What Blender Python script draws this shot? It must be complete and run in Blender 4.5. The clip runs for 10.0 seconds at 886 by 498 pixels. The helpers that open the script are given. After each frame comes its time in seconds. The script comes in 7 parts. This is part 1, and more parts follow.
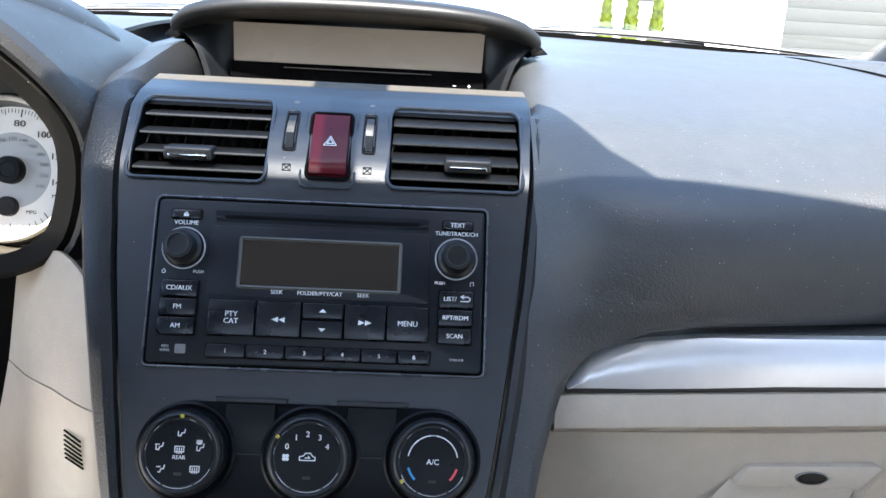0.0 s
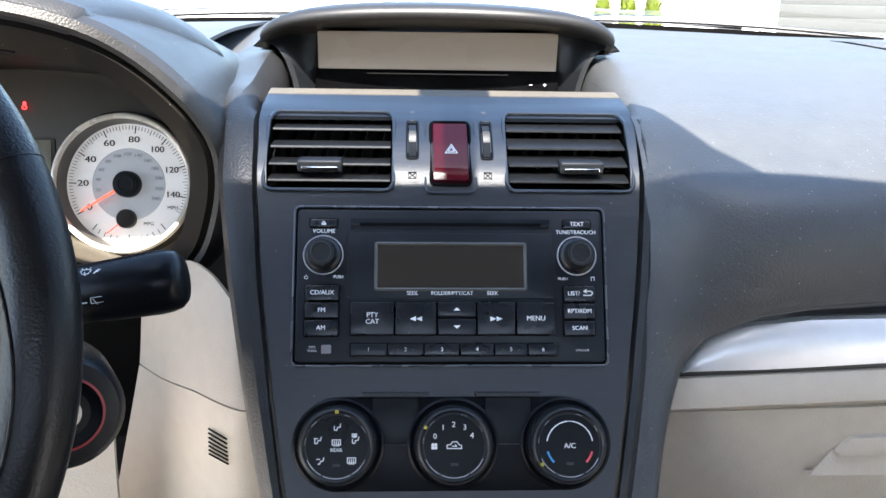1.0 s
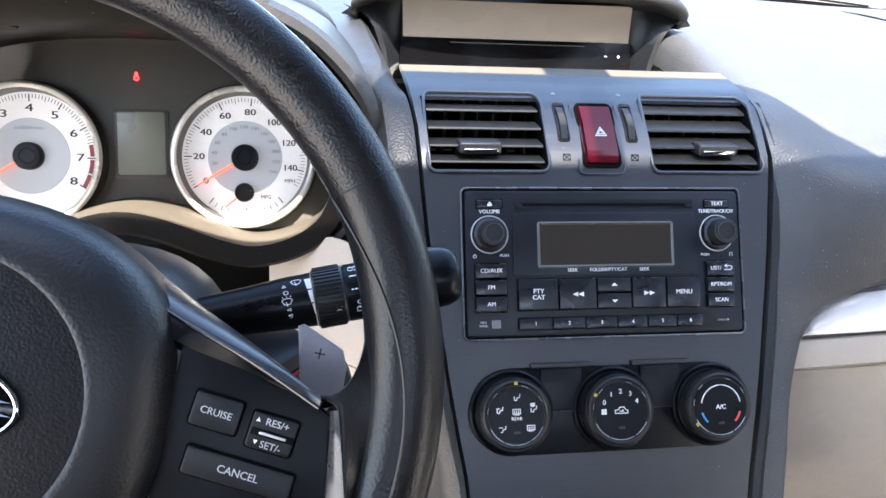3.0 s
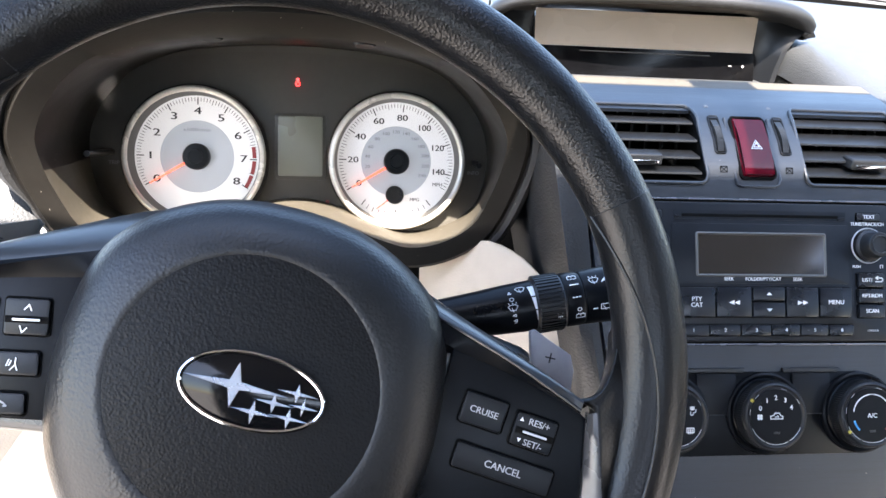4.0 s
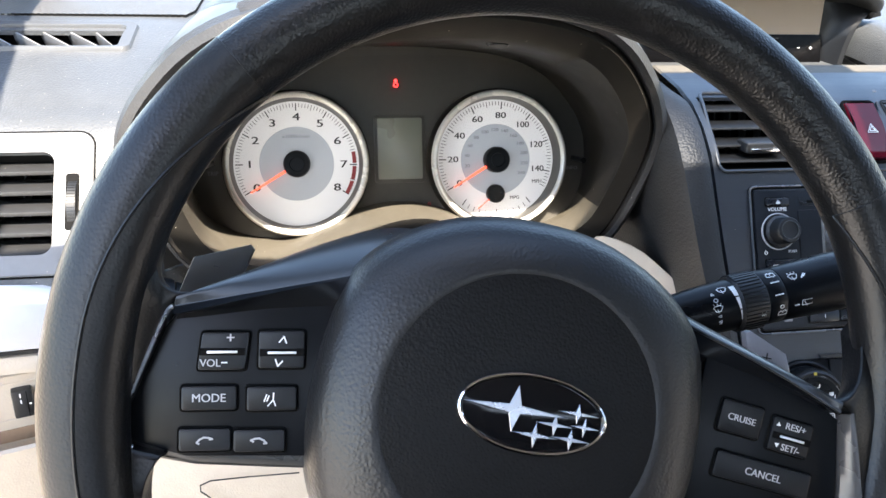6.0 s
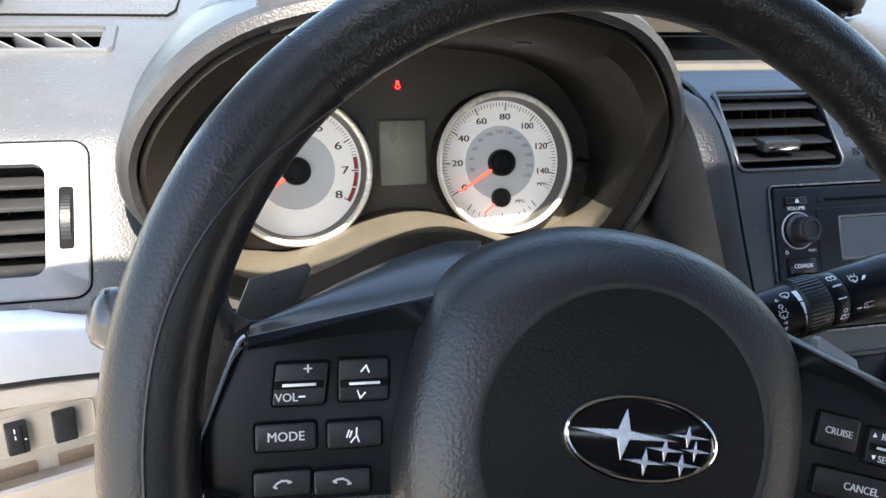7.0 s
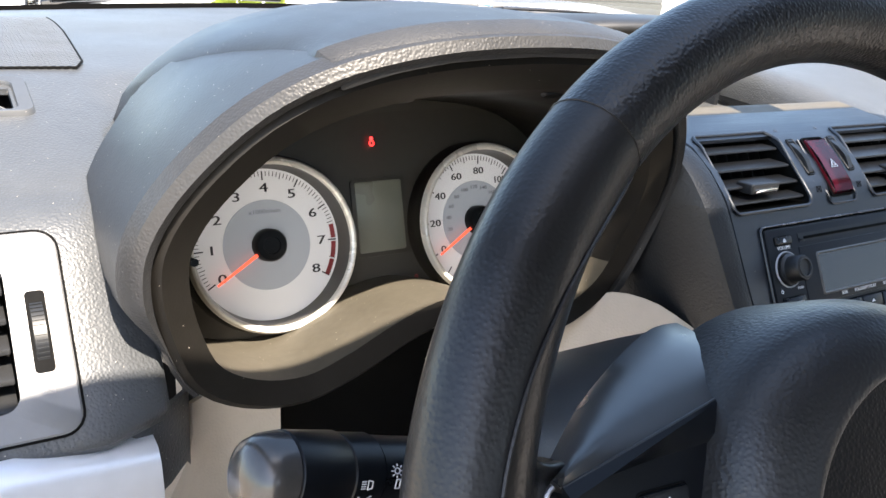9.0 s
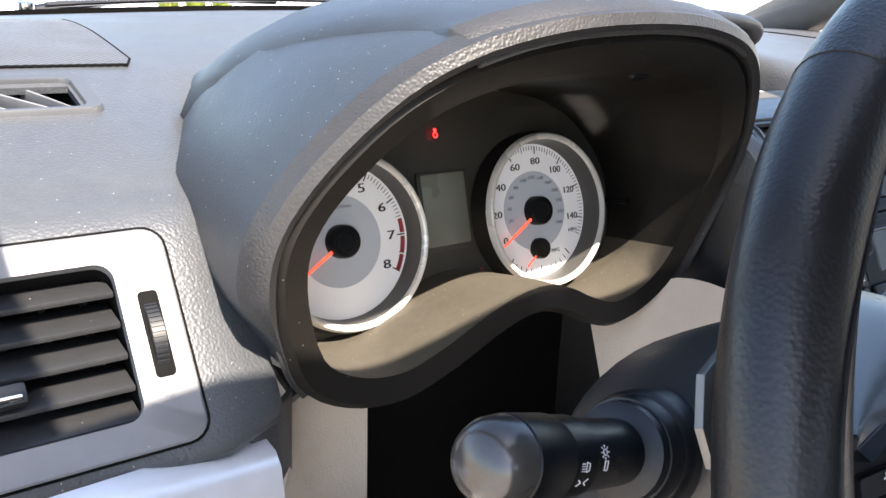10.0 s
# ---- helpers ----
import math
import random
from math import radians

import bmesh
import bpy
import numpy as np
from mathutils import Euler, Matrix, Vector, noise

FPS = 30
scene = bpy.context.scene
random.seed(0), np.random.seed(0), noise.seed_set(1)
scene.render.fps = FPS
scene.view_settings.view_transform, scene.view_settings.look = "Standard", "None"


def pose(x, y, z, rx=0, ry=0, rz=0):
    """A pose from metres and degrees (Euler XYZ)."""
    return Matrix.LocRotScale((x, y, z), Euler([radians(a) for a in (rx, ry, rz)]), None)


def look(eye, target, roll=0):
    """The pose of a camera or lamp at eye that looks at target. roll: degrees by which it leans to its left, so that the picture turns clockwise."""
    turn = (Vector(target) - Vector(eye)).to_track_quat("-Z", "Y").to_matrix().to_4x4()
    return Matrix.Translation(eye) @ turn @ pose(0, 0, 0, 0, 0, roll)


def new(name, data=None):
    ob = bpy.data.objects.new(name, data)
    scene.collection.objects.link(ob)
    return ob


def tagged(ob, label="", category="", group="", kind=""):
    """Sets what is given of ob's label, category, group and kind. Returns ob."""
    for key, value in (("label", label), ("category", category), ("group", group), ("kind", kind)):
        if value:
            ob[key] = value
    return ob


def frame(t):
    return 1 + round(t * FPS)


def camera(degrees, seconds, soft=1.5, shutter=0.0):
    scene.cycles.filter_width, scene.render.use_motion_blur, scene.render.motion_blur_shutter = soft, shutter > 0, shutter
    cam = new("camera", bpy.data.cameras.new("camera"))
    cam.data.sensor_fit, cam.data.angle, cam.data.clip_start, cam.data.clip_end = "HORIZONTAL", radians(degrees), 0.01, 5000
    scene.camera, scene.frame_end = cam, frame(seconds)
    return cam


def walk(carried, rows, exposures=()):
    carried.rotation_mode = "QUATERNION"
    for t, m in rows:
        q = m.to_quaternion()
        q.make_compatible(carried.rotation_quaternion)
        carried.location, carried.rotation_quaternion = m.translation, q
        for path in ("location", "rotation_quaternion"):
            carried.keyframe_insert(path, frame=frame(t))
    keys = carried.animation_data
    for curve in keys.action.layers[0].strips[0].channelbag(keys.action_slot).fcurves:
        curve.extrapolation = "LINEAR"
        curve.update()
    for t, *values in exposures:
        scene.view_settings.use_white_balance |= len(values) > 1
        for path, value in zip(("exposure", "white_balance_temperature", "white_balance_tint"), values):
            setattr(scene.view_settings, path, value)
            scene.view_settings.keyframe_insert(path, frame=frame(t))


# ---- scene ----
cam = camera(57.1, 10.0)
PATH = [
    (0, (0.056, -0.475, 1.155), (0.139, 1.456, 0.641), 3.1),
    (0.5, (0.006, -0.496, 1.166), (0.079, 1.429, 0.629), 2.3),
    (1, (-0.03, -0.503, 1.173), (0.059, 1.416, 0.617), 1.0),
    (1.5, (-0.062, -0.504, 1.181), (0.107, 1.404, 0.603), 0.8),
    (2, (-0.105, -0.502, 1.188), (0.187, 1.376, 0.564), 1.8),
    (2.2, (-0.127, -0.501, 1.191), (0.208, 1.366, 0.556), 2.5),
    (3.3, (-0.245, -0.503, 1.209), (0.079, 1.341, 0.504), 3.3),
    (3.5, (-0.264, -0.503, 1.212), (0.043, 1.343, 0.507), 3.4),
    (4, (-0.314, -0.509, 1.216), (-0.057, 1.34, 0.5), 3.5),
    (4.5, (-0.352, -0.51, 1.217), (-0.118, 1.344, 0.504), 3.2),
    (5, (-0.376, -0.509, 1.221), (-0.135, 1.344, 0.507), 2.2),
    (5.5, (-0.4, -0.496, 1.22), (-0.121, 1.345, 0.49), 1.6),
    (5.7, (-0.413, -0.489, 1.22), (-0.109, 1.344, 0.48), 1.6),
    (7, (-0.484, -0.441, 1.213), (0.014, 1.349, 0.473), 2.0),
    (7.5, (-0.506, -0.412, 1.214), (0.096, 1.355, 0.495), 1.9),
    (8, (-0.546, -0.384, 1.211), (0.198, 1.335, 0.51), 2.3),
    (8.5, (-0.581, -0.356, 1.213), (0.305, 1.31, 0.551), 2.5),
    (9, (-0.609, -0.322, 1.204), (0.402, 1.288, 0.582), 3.1),
    (9.5, (-0.649, -0.294, 1.199), (0.435, 1.276, 0.599), 3.0),
    (10, (-0.675, -0.27, 1.186), (0.442, 1.278, 0.59), 2.0),
]
EXPOSURES = [(0.0, 3.05, 6450, 10), (1.0, 3.18, 6650, 11), (2.0, 3.34, 6700, 13), (3.5, 3.68, 6750, 15), (4.0, 3.66, 6780, 14), (5.5, 3.44, 6900, 12), (7.0, 3.08, 7050, 11), (8.0, 2.95, 7200, 11), (9.0, 2.80, 7100, 13), (10.0, 2.70, 6950, 15)]
walk(cam, [(t, look(eye, target, roll)) for t, eye, target, roll in PATH], EXPOSURES)

# ---- light ----
SUN_TO = Vector((0.0, -0.82, 1.0)).normalized()
world = bpy.data.worlds.new("sky")
scene.world = world
world.use_nodes = True
wn = world.node_tree.nodes
sky = wn.new("ShaderNodeTexSky")
sky.sky_type, sky.sun_disc = "NISHITA", False
sky.sun_elevation = math.asin(SUN_TO.z)
sky.sun_rotation = math.atan2(SUN_TO.x, SUN_TO.y)
world.node_tree.links.new(sky.outputs[0], wn["Background"].inputs[0])
wn["Background"].inputs[1].default_value = 0.13
sun = new("sun", bpy.data.lights.new("sun", "SUN"))
sun.data.energy, sun.data.angle, sun.data.color = 3.7, radians(0.6), (1.0, 0.94, 0.85)
sun.matrix_world = look(SUN_TO * 30, (0, 0, 0))


# ---- materials ----
def material(name, color, rough=0.5, metal=0.0, vary=0.15, scale=40.0, bump=0.0, bump_scale=600.0, grain="noise", stretch=(1, 1, 1),
             spec=0.5, dust=0.0, coat=0.0, dust_color=(0.55, 0.5, 0.43)):
    """A surface with colour that varies at two scales, fine relief, and a film of dust where given."""
    m = bpy.data.materials.new(name)
    m.use_nodes = True
    nt = m.node_tree
    N, L = nt.nodes, nt.links
    b = N["Principled BSDF"]
    b.inputs["Metallic"].default_value = metal
    b.inputs["Specular IOR Level"].default_value = spec
    b.inputs["Coat Weight"].default_value = coat
    tc = N.new("ShaderNodeTexCoord")
    mp = N.new("ShaderNodeMapping")
    mp.inputs["Scale"].default_value = stretch
    L.new(tc.outputs["Object"], mp.inputs[0])

    def tex(sc, detail=4.0):
        n = N.new("ShaderNodeTexNoise")
        n.inputs["Scale"].default_value, n.inputs["Detail"].default_value = sc, detail
        L.new(mp.outputs[0], n.inputs["Vector"])
        return n
    a, c = tex(scale), tex(scale * 9, 2.0)
    add = N.new("ShaderNodeMath")
    add.operation = "ADD"
    L.new(a.outputs["Fac"], add.inputs[0])
    L.new(c.outputs["Fac"], add.inputs[1])
    ramp = N.new("ShaderNodeMapRange")
    ramp.inputs[1].default_value, ramp.inputs[2].default_value = 0.6, 1.4
    ramp.inputs[3].default_value, ramp.inputs[4].default_value = 1 - vary, 1 + vary
    L.new(add.outputs[0], ramp.inputs[0])
    mix = N.new("ShaderNodeVectorMath")
    mix.operation = "SCALE"
    mix.inputs[0].default_value = color
    L.new(ramp.outputs[0], mix.inputs["Scale"])
    last = mix.outputs[0]
    rr = N.new("ShaderNodeMapRange")
    rr.inputs[1].default_value, rr.inputs[2].default_value = 0.3, 0.7
    rr.inputs[3].default_value, rr.inputs[4].default_value = max(0.02, rough - 0.06), min(1, rough + 0.06)
    L.new(a.outputs["Fac"], rr.inputs[0])
    L.new(rr.outputs[0], b.inputs["Roughness"])
    if dust:
        v = N.new("ShaderNodeTexVoronoi")
        v.inputs["Scale"].default_value = 320.0
        L.new(tc.outputs["Object"], v.inputs["Vector"])
        speck = N.new("ShaderNodeMapRange")
        speck.inputs[1].default_value, speck.inputs[2].default_value = 0.10, 0.05
        L.new(v.outputs["Distance"], speck.inputs[0])
        pick = N.new("ShaderNodeMath")
        pick.operation = "GREATER_THAN"
        pick.inputs[1].default_value = 1 - dust
        sep = N.new("ShaderNodeSeparateColor")
        L.new(v.outputs["Color"], sep.inputs[0])
        L.new(sep.outputs[0], pick.inputs[0])
        both = N.new("ShaderNodeMath")
        both.operation = "MULTIPLY"
        L.new(speck.outputs[0], both.inputs[0])
        L.new(pick.outputs[0], both.inputs[1])
        dm = N.new("ShaderNodeMix")
        dm.data_type = "RGBA"
        L.new(both.outputs[0], dm.inputs[0])
        L.new(last, dm.inputs[6])
        dm.inputs[7].default_value = (*dust_color, 1)
        last = dm.outputs[2]
    L.new(last, b.inputs["Base Color"])
    if bump:
        bp = N.new("ShaderNodeBump")
        bp.inputs["Distance"].default_value = bump
        bp.inputs["Strength"].default_value = 1.0
        if grain == "leather":
            t = N.new("ShaderNodeTexVoronoi")
            t.feature = "SMOOTH_F1"
            t.inputs["Scale"].default_value = bump_scale
            warp = N.new("ShaderNodeTexNoise")
            warp.inputs["Scale"].default_value = bump_scale * 0.5
            wm = N.new("ShaderNodeMix")
            wm.data_type = "VECTOR"
            wm.inputs[0].default_value = 0.0006
            L.new(mp.outputs[0], wm.inputs[4])
            L.new(warp.outputs["Color"], wm.inputs[5])
            L.new(mp.outputs[0], warp.inputs["Vector"])
            L.new(wm.outputs[1], t.inputs["Vector"])
            inv = N.new("ShaderNodeMath")
            inv.operation = "MULTIPLY"
            inv.inputs[1].default_value = -1.0
            L.new(t.outputs["Distance"], inv.inputs[0])
            L.new(inv.outputs[0], bp.inputs["Height"])
        else:
            t = tex(bump_scale, 3.0)
            L.new(t.outputs["Fac"], bp.inputs["Height"])
        L.new(bp.outputs[0], b.inputs["Normal"])
    return m


def glow(name, color, strength, vary=0.1):
    m = material(name, color, 0.4, vary=vary)
    b = m.node_tree.nodes["Principled BSDF"]
    b.inputs["Emission Color"].default_value, b.inputs["Emission Strength"].default_value = (*color, 1), strength
    return m


def pane_material(name, tint, gloss=0.05, facing=0.04, slant=0.85):
    """Thin clear pane: lets the view through and mirrors more at a slant."""
    m = bpy.data.materials.new(name)
    m.use_nodes = True
    N, L = m.node_tree.nodes, m.node_tree.links
    N.remove(N["Principled BSDF"])
    tr, gl, mix, fr = N.new("ShaderNodeBsdfTransparent"), N.new("ShaderNodeBsdfGlossy"), N.new("ShaderNodeMixShader"), N.new("ShaderNodeLayerWeight")
    tr.inputs[0].default_value = (*tint, 1)
    gl.inputs["Roughness"].default_value = gloss
    fr.inputs["Blend"].default_value = 0.5
    pw, ad = N.new("ShaderNodeMath"), N.new("ShaderNodeMath")
    pw.operation, ad.operation = "POWER", "MULTIPLY_ADD"
    pw.inputs[1].default_value, ad.inputs[1].default_value, ad.inputs[2].default_value = 5.0, slant, facing
    L.new(fr.outputs["Facing"], pw.inputs[0])
    L.new(pw.outputs[0], ad.inputs[0])
    L.new(ad.outputs[0], mix.inputs[0])
    L.new(tr.outputs[0], mix.inputs[1])
    L.new(gl.outputs[0], mix.inputs[2])
    L.new(mix.outputs[0], N["Material Output"].inputs[0])
    return m


PAD = material("soft_pad", (0.046, 0.0495, 0.0535), 0.46, spec=0.6, vary=0.12, scale=7, bump=0.00036, bump_scale=680, grain="leather", dust=0.22)
VENT_FRAME = material("vent_frame_plastic", (0.045, 0.048, 0.052), 0.42, spec=0.5, vary=0.08, scale=20, bump=0.00004, bump_scale=900, dust=0.06)
LIP = material("grained_lip", (0.022, 0.0222, 0.023), 0.46, spec=0.42, vary=0.12, scale=14, bump=0.00026, bump_scale=720, grain="leather", dust=0.06)
EDGE = material("satin_edge", (0.055, 0.060, 0.070), 0.28, spec=0.8, vary=0.08, scale=40)
PAD_CLEAN = material("soft_pad_clean", (0.0165, 0.0175, 0.019), 0.44, spec=0.4, vary=0.1, scale=15, bump=0.00030, bump_scale=640, grain="leather")
RIM = material("rim_leather", (0.0048, 0.0048, 0.0052), 0.34, spec=0.36, vary=0.12, scale=140, bump=0.00024, bump_scale=880, grain="leather")
RIM_SMOOTH = material("rim_leather_smooth", (0.0048, 0.0048, 0.0052), 0.36, spec=0.34, vary=0.15, scale=30, bump=0.00012, bump_scale=800, grain="leather")
AIRBAG = material("airbag_cover", (0.0085, 0.0087, 0.0095), 0.40, spec=0.42, vary=0.1, scale=20, bump=0.00020, bump_scale=760, grain="leather")
AIRBAG_DARK = material("airbag_field", (0.0034, 0.0034, 0.0037), 0.44, spec=0.17, vary=0.12, scale=20, bump=0.00022, bump_scale=860, grain="leather")
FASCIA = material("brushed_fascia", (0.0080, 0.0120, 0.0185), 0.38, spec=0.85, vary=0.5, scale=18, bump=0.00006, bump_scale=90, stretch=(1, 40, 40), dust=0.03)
PLASTIC = material("black_plastic", (0.006, 0.0068, 0.0082), 0.38, spec=0.28, vary=0.15, scale=30, bump=0.00005, bump_scale=900)
PLASTIC_FINE = material("fine_black_plastic", (0.0036, 0.0043, 0.0056), 0.32, spec=0.16, vary=0.15, scale=40)
GREY_PLASTIC = material("dark_grey_plastic", (0.020, 0.0205, 0.0215), 0.40, vary=0.12, scale=20, bump=0.00008, bump_scale=900, dust=0.05)
SPOKE_BAND = material("spoke_band_satin", (0.070, 0.070, 0.073), 0.26, metal=0.5, vary=0.06)
SPOKE_SATIN = material("spoke_satin", (0.024, 0.0255, 0.027), 0.30, spec=0.7, vary=0.08, scale=15)
HOOD_GREY = material("hood_plastic", (0.0115, 0.0118, 0.0125), 0.45, vary=0.1, scale=18, bump=0.00008, bump_scale=900)
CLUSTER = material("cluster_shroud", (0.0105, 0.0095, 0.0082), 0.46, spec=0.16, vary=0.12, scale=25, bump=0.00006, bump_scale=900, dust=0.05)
BUTTON = material("satin_black_button", (0.0082, 0.0103, 0.014), 0.28, spec=0.45, vary=0.1, scale=40)
BADGE = material("badge_silver", (0.30, 0.31, 0.34), 0.28, metal=0.85, vary=0.08, scale=60)
STALK_TIP = material("satin_stalk_tip", (0.040, 0.038, 0.036), 0.22, metal=0.3, spec=0.6, vary=0.1, scale=40)
DISPLAY_EDGE = material("dull_display_edge", (0.10, 0.096, 0.088), 0.45, vary=0.06)
PADDLE_GREY = material("paddle_grey", (0.11, 0.108, 0.104), 0.32, metal=0.4, vary=0.06)
PADDLE_SILVER = material("paddle_silver", (0.34, 0.34, 0.37), 0.34, metal=0.35, vary=0.06)
WHEEL_BLACK = material("thumb_wheel_black", (0.014, 0.0145, 0.015), 0.36, spec=0.5, vary=0.1, scale=60)
# dust, plus the sunlit tan of the gauge ledge put into the colour
LEDGE = material("dusty_sunlit_ledge", (0.068, 0.060, 0.046), 0.55, spec=0.3, vary=0.15, scale=20, bump=0.00005, bump_scale=900, dust=0.2)
WELL = material("gauge_well", (0.060, 0.058, 0.055), 0.4, vary=0.06, scale=30)
BOARD = material("gauge_board", (0.044, 0.040, 0.033), 0.4, spec=0.35, vary=0.08, scale=20)
HOOD_TOP = material("smooth_hood_top", (0.017, 0.021, 0.026), 0.46, spec=0.45, vary=0.12, scale=14, bump=0.00010, bump_scale=800, grain="leather", dust=0.35)
RADIO_FACE = material("radio_face", (0.0072, 0.0095, 0.0132), 0.36, spec=0.30, vary=0.15, scale=40)
GLOSS = material("gloss_black", (0.004, 0.004, 0.0047), 0.12, vary=0.1, scale=20, spec=0.25)
CERAMIC = material("matt_ceramic_band", (0.0022, 0.0022, 0.0022), 0.95, vary=0.1, spec=0.02)
# near-black that puts the shade of deep openings into the colour; also dark joints
DARK = material("shade_and_joint_black", (0.0025, 0.0025, 0.0025), 0.8, vary=0.2, spec=0.1)
SILVER = material("satin_silver", (0.74, 0.75, 0.77), 0.34, metal=0.45, vary=0.05, scale=8, bump=0.00002, bump_scale=1200)
METAL = material("worn_metal", (0.30, 0.29, 0.28), 0.35, metal=0.9, vary=0.2, scale=200)
CHROME = material("chrome", (0.75, 0.76, 0.78), 0.10, metal=1.0, vary=0.04)
BEIGE = material("ivory_plastic", (0.48, 0.42, 0.345), 0.5, vary=0.06, scale=10, bump=0.0002, bump_scale=700, grain="leather")
# dark colour that keeps the unseen rear from throwing light forward
REAR_DIM = material("dimming_rear_wall", (0.035, 0.034, 0.033), 0.9, vary=0.1, scale=6, bump=0.0004, bump_scale=500)
# tint added to cut the light through the passenger window
SIDE_GLASS = pane_material("dimming_side_glass", (0.20, 0.21, 0.22), 0.0)
# liner colour darkened far below ivory to cut bounced light in the cabin
LINER_DIMMED = material("dimmed_liner", (0.10, 0.094, 0.086), 0.85, vary=0.06, scale=6, bump=0.0004, bump_scale=500)
SCREEN = material("grey_beige_screen", (0.58, 0.49, 0.395), 0.3, vary=0.03, scale=5, spec=0.3, dust=0.02)
LCD = material("unlit_lcd", (0.030, 0.025, 0.021), 0.12, vary=0.04, scale=5, spec=1.0)
LCD_GREEN = material("cluster_lcd", (0.16, 0.165, 0.13), 0.3, vary=0.04, scale=6)
# ivory with its shade put into a brown colour
TRAY = material("shaded_ivory_tray", (0.22, 0.15, 0.10), 0.6, vary=0.1)
DIAL = glow("lit_dial_white", (0.66, 0.67, 0.69), 0.055, 0.02)
DIAL_GREY = glow("lit_dial_grey", (0.33, 0.36, 0.40), 0.06, 0.03)
INK = material("dark_print", (0.02, 0.02, 0.025), 0.6)
INK_GREY = material("grey_print", (0.18, 0.20, 0.23), 0.6)
PRINT = material("white_print", (0.78, 0.78, 0.78), 0.6)
PRINT_DIM = material("dim_print", (0.16, 0.16, 0.17), 0.6)
PRINT_MID = material("mid_print", (0.42, 0.42, 0.43), 0.6)
RED = glow("needle_red", (0.85, 0.09, 0.05), 0.35)
RED_LAMP = glow("warning_lamp", (1.0, 0.03, 0.03), 0.9)
BEZEL = material("cream_bezel", (0.78, 0.75, 0.69), 0.28, metal=0.2, vary=0.05)
RED_MARK = material("redline", (0.30, 0.03, 0.035), 0.5)
HAZARD = material("hazard_red", (0.075, 0.003, 0.009), 0.12, vary=0.05, spec=0.28)
YELLOW = material("marker_yellow", (0.45, 0.36, 0.05), 0.5)
BLUE_MARK = material("cool_blue", (0.05, 0.30, 0.62), 0.5)
WARM_MARK = material("warm_red", (0.75, 0.08, 0.10), 0.5)
RUBBER = material("knob_rubber", (0.008, 0.009, 0.0105), 0.42, spec=0.45, vary=0.2, scale=60)
WINDSCREEN = pane_material("windscreen_glass", (0.86, 0.90, 0.88), 0.0)
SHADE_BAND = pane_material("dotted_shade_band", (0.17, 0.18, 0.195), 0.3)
LENS = pane_material("cluster_lens", (0.93, 0.92, 0.90), 0.05, 0.014, 0.3)
CARPAINT = material("white_car_paint", (0.75, 0.75, 0.74), 0.25, vary=0.02, coat=0.5)
PVC = material("white_vinyl_fence", (0.8, 0.8, 0.79), 0.45, vary=0.04, scale=3)
SIDING = material("grey_siding", (0.075, 0.076, 0.074), 0.6, vary=0.08, scale=3)
LEAF = material("shrub_leaf", (0.22, 0.27, 0.03), 0.6, vary=0.5, scale=9)
BARK = material("shrub_bark", (0.12, 0.08, 0.05), 0.8, vary=0.3)
PAVING = material("driveway", (0.52, 0.485, 0.44), 0.8, vary=0.2, scale=1.5, bump=0.004, bump_scale=60)


# ---- building helpers ----
def part(name, bm, mat, parent=None, label="", smooth=True, sharp=40):
    me = bpy.data.meshes.new(name)
    bmesh.ops.recalc_face_normals(bm, faces=bm.faces)
    bm.to_mesh(me)
    bm.free()
    me.materials.append(mat)
    if smooth:
        me.polygons.foreach_set("use_smooth", [True] * len(me.polygons))
        me.set_sharp_from_angle(angle=radians(sharp))
    ob = new(name, me)
    if parent:
        ob.parent = parent
    if label:
        ob["label"] = label
    return ob


def thing(name, label, category, m=None, kind="", group=""):
    ob = new(name)
    ob.empty_display_size = 0.02
    if m is not None:
        ob.matrix_world = m
    return tagged(ob, label, category, group, kind)


def plane_frame(origin, lean, turn=0.0, yaw=0.0):
    """X to the right, Y up along a face that leans back by lean degrees, Z out of it towards the seats."""
    return Matrix.Translation(origin) @ Matrix.Rotation(radians(yaw), 4, "Z") @ Matrix.Rotation(radians(90 - lean), 4, "X") @ Matrix.Rotation(radians(turn), 4, "Z")


def sheet(rows, closed_u=False, closed_v=False, keep=None, thick=0.0):
    """A grid of quads through rows of points; keep(i, j) may leave faces out; thick adds a back."""
    bm = bmesh.new()
    vs = [[bm.verts.new(p) for p in r] for r in rows]
    n, k = len(rows), len(rows[0])
    for i in range(n if closed_v else n - 1):
        for j in range(k if closed_u else k - 1):
            if keep is None or keep(i, j):
                q = [vs[i][j], vs[i][(j + 1) % k], vs[(i + 1) % n][(j + 1) % k], vs[(i + 1) % n][j]]
                if len(set(q)) == 4:
                    bm.faces.new(q)
    bmesh.ops.remove_doubles(bm, verts=bm.verts, dist=1e-6)
    if thick:
        bmesh.ops.recalc_face_normals(bm, faces=bm.faces)
        bmesh.ops.solidify(bm, geom=bm.faces[:], thickness=thick)
    return bm


